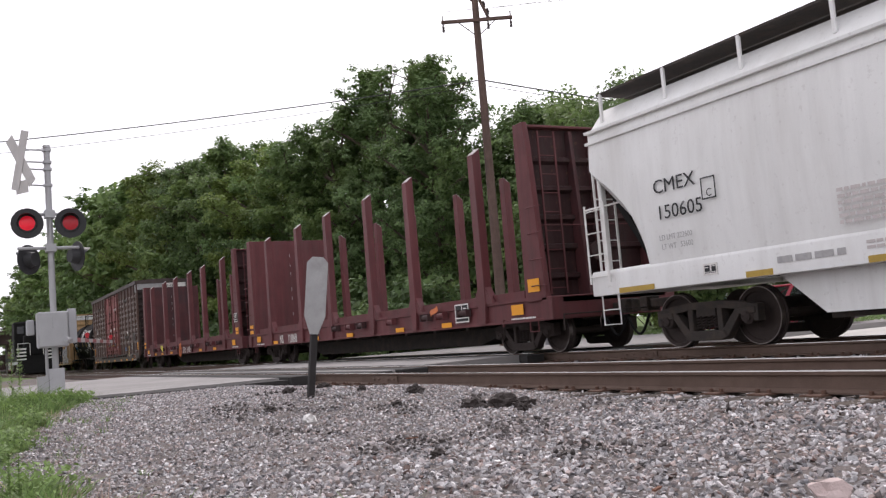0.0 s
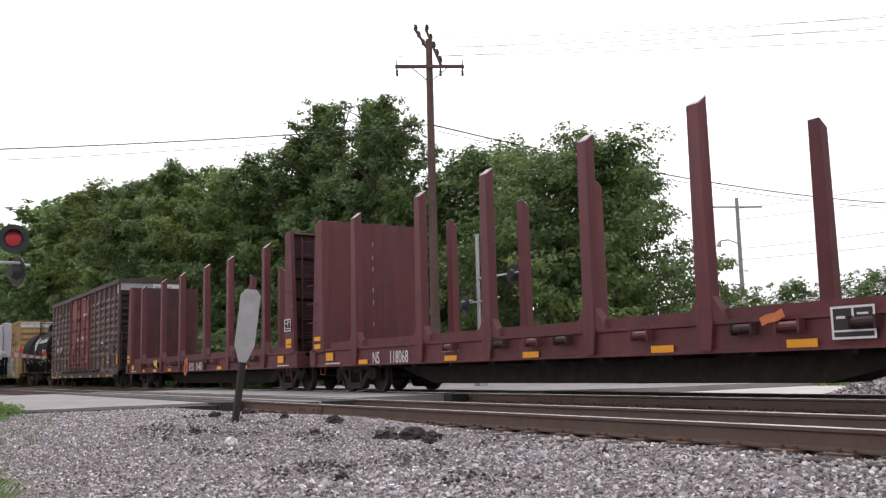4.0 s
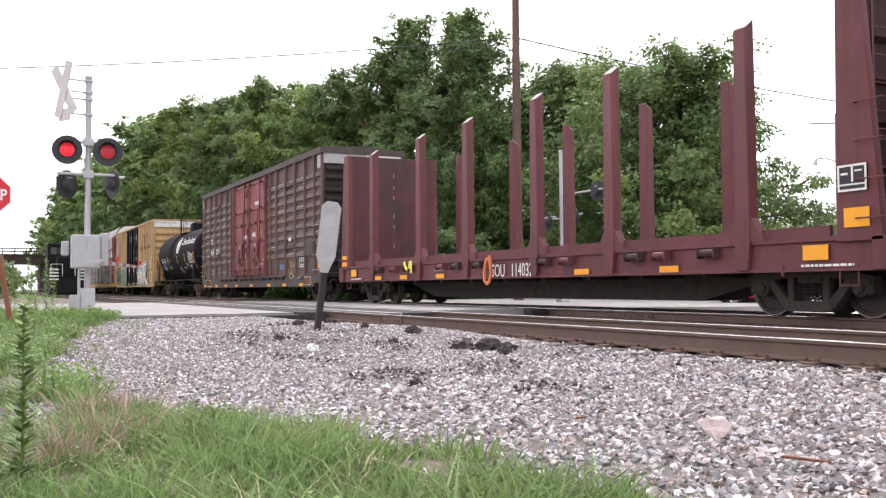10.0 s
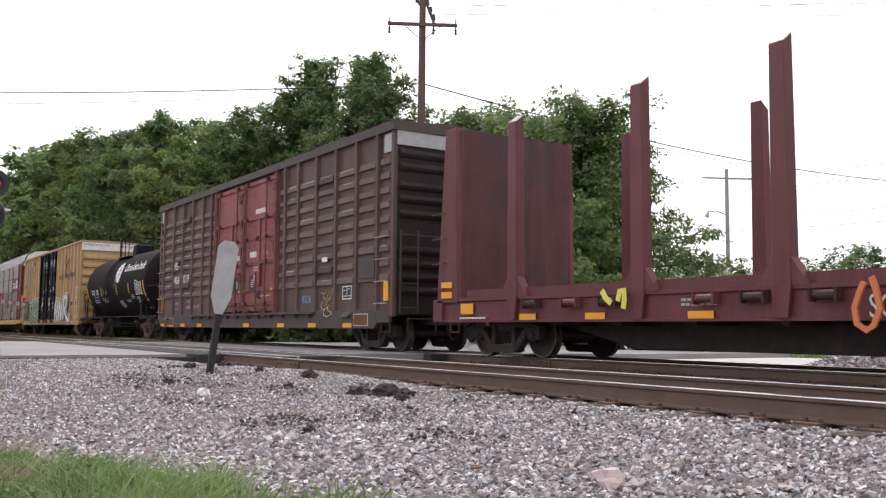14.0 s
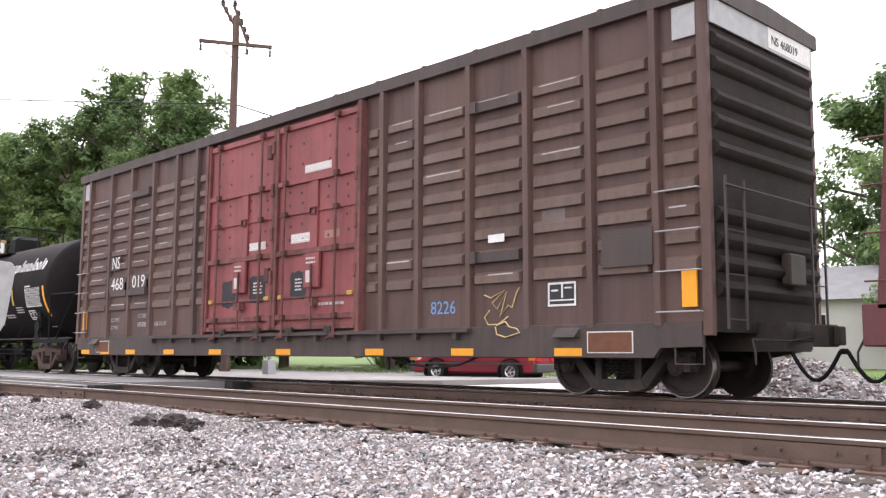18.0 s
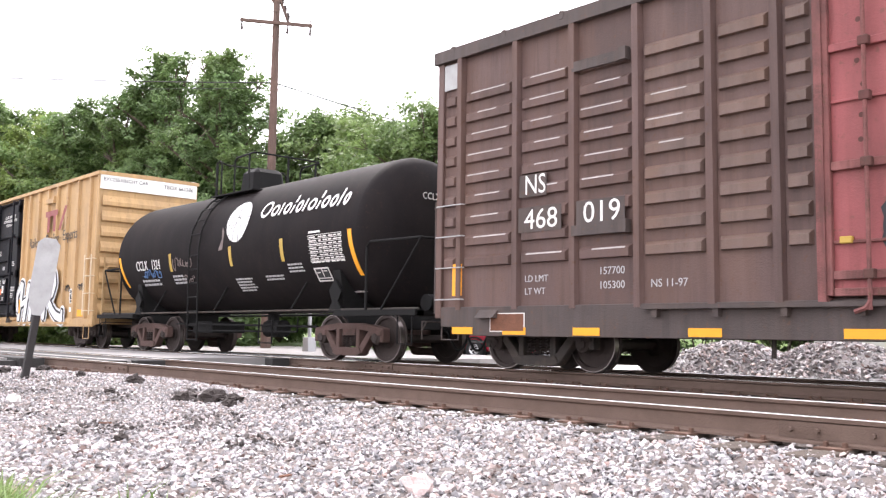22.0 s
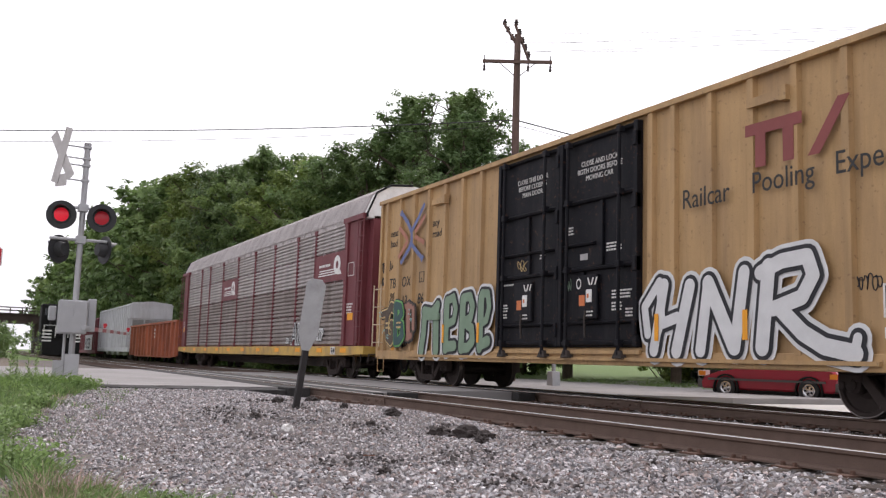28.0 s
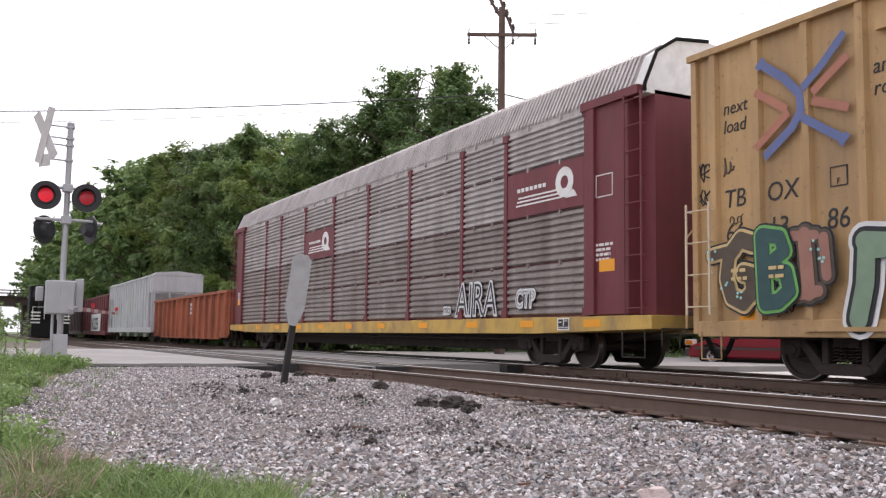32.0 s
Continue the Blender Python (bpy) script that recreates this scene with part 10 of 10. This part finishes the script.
    part("underbody", bm, M["black"], car)
    return car


hatch_low = [(-2.0, 0.40), (-2.0, 0.70), (-1.90, 0.84), (-1.2, 0.87), (0.62, 0.85), (1.35, 0.74), (1.86, 0.60), (2.03, 0.40), (1.95, 0.24), (-1.92, 0.24)]
hatch_up = [(-1.78, 0.82), (-1.30, 1.22), (-0.10, 1.26), (0.80, 0.82)]
sedan_low = [(-2.35, 0.42), (-2.30, 0.82), (-1.6, 0.90), (0.95, 0.90), (1.9, 0.78), (2.30, 0.66), (2.38, 0.42), (2.25, 0.24), (-2.2, 0.24)]
sedan_up = [(-1.55, 0.86), (-0.85, 1.20), (0.30, 1.22), (1.05, 0.86)]
vehicle("red_car", "dark red hatchback car parked on the service road", "car", pose(-19.2, 20.5, -0.19, 0, 0, 198), 4.06, 1.62, hatch_low, hatch_up, (1.16, -1.24), 0.29, "red_paint", 0.21, "bumper_dark")
vehicle("green_car", "dark green car standing farther up the road", "car", pose(-31.0, 30.5, -0.06, 0, 0, 172), 4.6, 1.75, sedan_low, sedan_up, (1.42, -1.30), 0.31, "green_paint", 0.22, "bumper")
truck_low = [(-2.3, 0.50), (-2.32, 1.02), (0.95, 1.10), (1.45, 1.09), (1.9, 1.03), (2.14, 0.94), (2.22, 0.80), (2.22, 0.46), (2.12, 0.36), (-2.2, 0.36)]
truck_up = [(-2.2, 1.02), (-2.05, 1.66), (0.34, 1.70), (1.0, 1.08)]
vehicle("sport_utility_vehicle", "dark navy sport utility vehicle waiting at the crossing", "car", pose(-27.9, -2.22, -0.09, 0, 0, 73), 4.45, 1.78, truck_low, truck_up, (1.45, -1.35), 0.37, "navy", 0.33, "bumper")


# ---- loose things on the gravel ----
def lump(name, x, y, sx, sy, sz, key, label, category, seed, dz=0.0, n=3, group=""):
    bm = bmesh.new()
    bmesh.ops.create_icosphere(bm, subdivisions=n, radius=1)
    for v in bm.verts:
        d = v.co.normalized()
        k = 1 + 0.6 * noise.noise(d * 1.8 + Vector((seed, 0, 0))) + 0.4 * noise.noise(d * 5.0 + Vector((0, seed, 0)))
        v.co = Vector((d.x * sx, d.y * sy, d.z * sz)) * k
    return solo(name, bm, M[key], label, category, group, smooth=False, m=pose(x, y, float(ground_z(x, y)) + dz, 0, 0, 17 * seed))


for k, (x, y, sx, sy, sz) in enumerate(((-10.95, 5.0, 0.11, 0.09, 0.07), (-9.3, 4.85, 0.13, 0.10, 0.07), (-9.0, 5.0, 0.17, 0.11, 0.10), (-8.72, 5.1, 0.10, 0.08, 0.06), (-8.5, 4.95, 0.07, 0.06, 0.05), (-12.6, 4.0, 0.09, 0.08, 0.06), (-12.9, 4.6, 0.10, 0.08, 0.06), (-11.2, 3.3, 0.07, 0.06, 0.04), (-11.6, 4.6, 0.06, 0.05, 0.05), (-10.2, 4.4, 0.05, 0.06, 0.04), (-7.0, 3.2, 0.06, 0.05, 0.04))):
    lump("dirt_clod", x, y, sx, sy, sz, "clod", "dark clod of oily dirt on the gravel", "dirt clod", k + 1, 0.02, group="dirt clods")
lump("white_rock", -10.13, 3.37, 0.085, 0.07, 0.055, "white_stone", "white painted stone lying on the gravel", "rock", 21, 0.03, 2)
lump("pink_rock", -3.80, 3.47, 0.085, 0.06, 0.06, "pink_rock", "pinkish white broken rock on the gravel", "rock", 22, 0.04, 2)
scr = random.Random(140)
for k in range(3):
    x, y = scr.uniform(-8, -1.5), scr.uniform(3.0, 5.3)
    bm = bmesh.new()
    prism(bm, [(-0.10, -0.010), (0.10, -0.012), (0.11, 0.008), (-0.08, 0.010)], "z", 0, 0.010)
    solo("metal_scrap", bm, M["rust"], "rusty scrap strip among the ballast stones", "scrap", "metal scraps", m=pose(x, y, float(ground_z(x, y)) + 0.04, 4, 5, scr.uniform(0, 180)))


# ---- what moves ----
S_TIMES = [0, 2, 4, 6.5, 8.5, 10.5, 12.5, 14.5, 16.5, 18.5, 20.5, 22.5, 24.5, 26.5, 28.5, 30.5, 32]
S_PLACE = [0.0, 6.0, 11.97, 19.09, 24.64, 30.26, 36.1, 41.97, 48.22, 54.6, 61.01, 67.56, 74.28, 81.21, 88.16, 94.83, 99.83]


def travel(t):
    """How far the train has rolled: a smooth curve through the places."""
    T, P = S_TIMES, S_PLACE
    i = min(max(0, sum(1 for a in T if a <= t) - 1), len(T) - 2)

    def slope(k):
        if k <= 0:
            return (P[1] - P[0]) / (T[1] - T[0])
        if k >= len(T) - 1:
            return (P[-1] - P[-2]) / (T[-1] - T[-2])
        return (P[k + 1] - P[k - 1]) / (T[k + 1] - T[k - 1])

    h = T[i + 1] - T[i]
    s = (t - T[i]) / h
    return (2 * s ** 3 - 3 * s ** 2 + 1) * P[i] + (s ** 3 - 2 * s ** 2 + s) * h * slope(i) + (3 * s ** 2 - 2 * s ** 3) * P[i + 1] + (s ** 3 - s ** 2) * h * slope(i + 1)


def slack(car, t):
    """The first two cars run out a little on their couplers."""
    return 0.3 * float(smooth01(4.5, 8.0, t)) if car in (flat_a, hopper_w) else 0.0


def motions():
    for car, u in CARS:
        walk(car, [(t, pose(u + travel(t) + slack(car, t), TRAIN_Y, TRAIN_Z)) for t in range(33)])
    steps = [k / 6 for k in range(193)]
    for ws, x, z, r in WHEELSETS:
        walk(ws, [(t, pose(x, 0, z, 0, math.degrees(travel(t) / r), 0)) for t in steps])


motions()
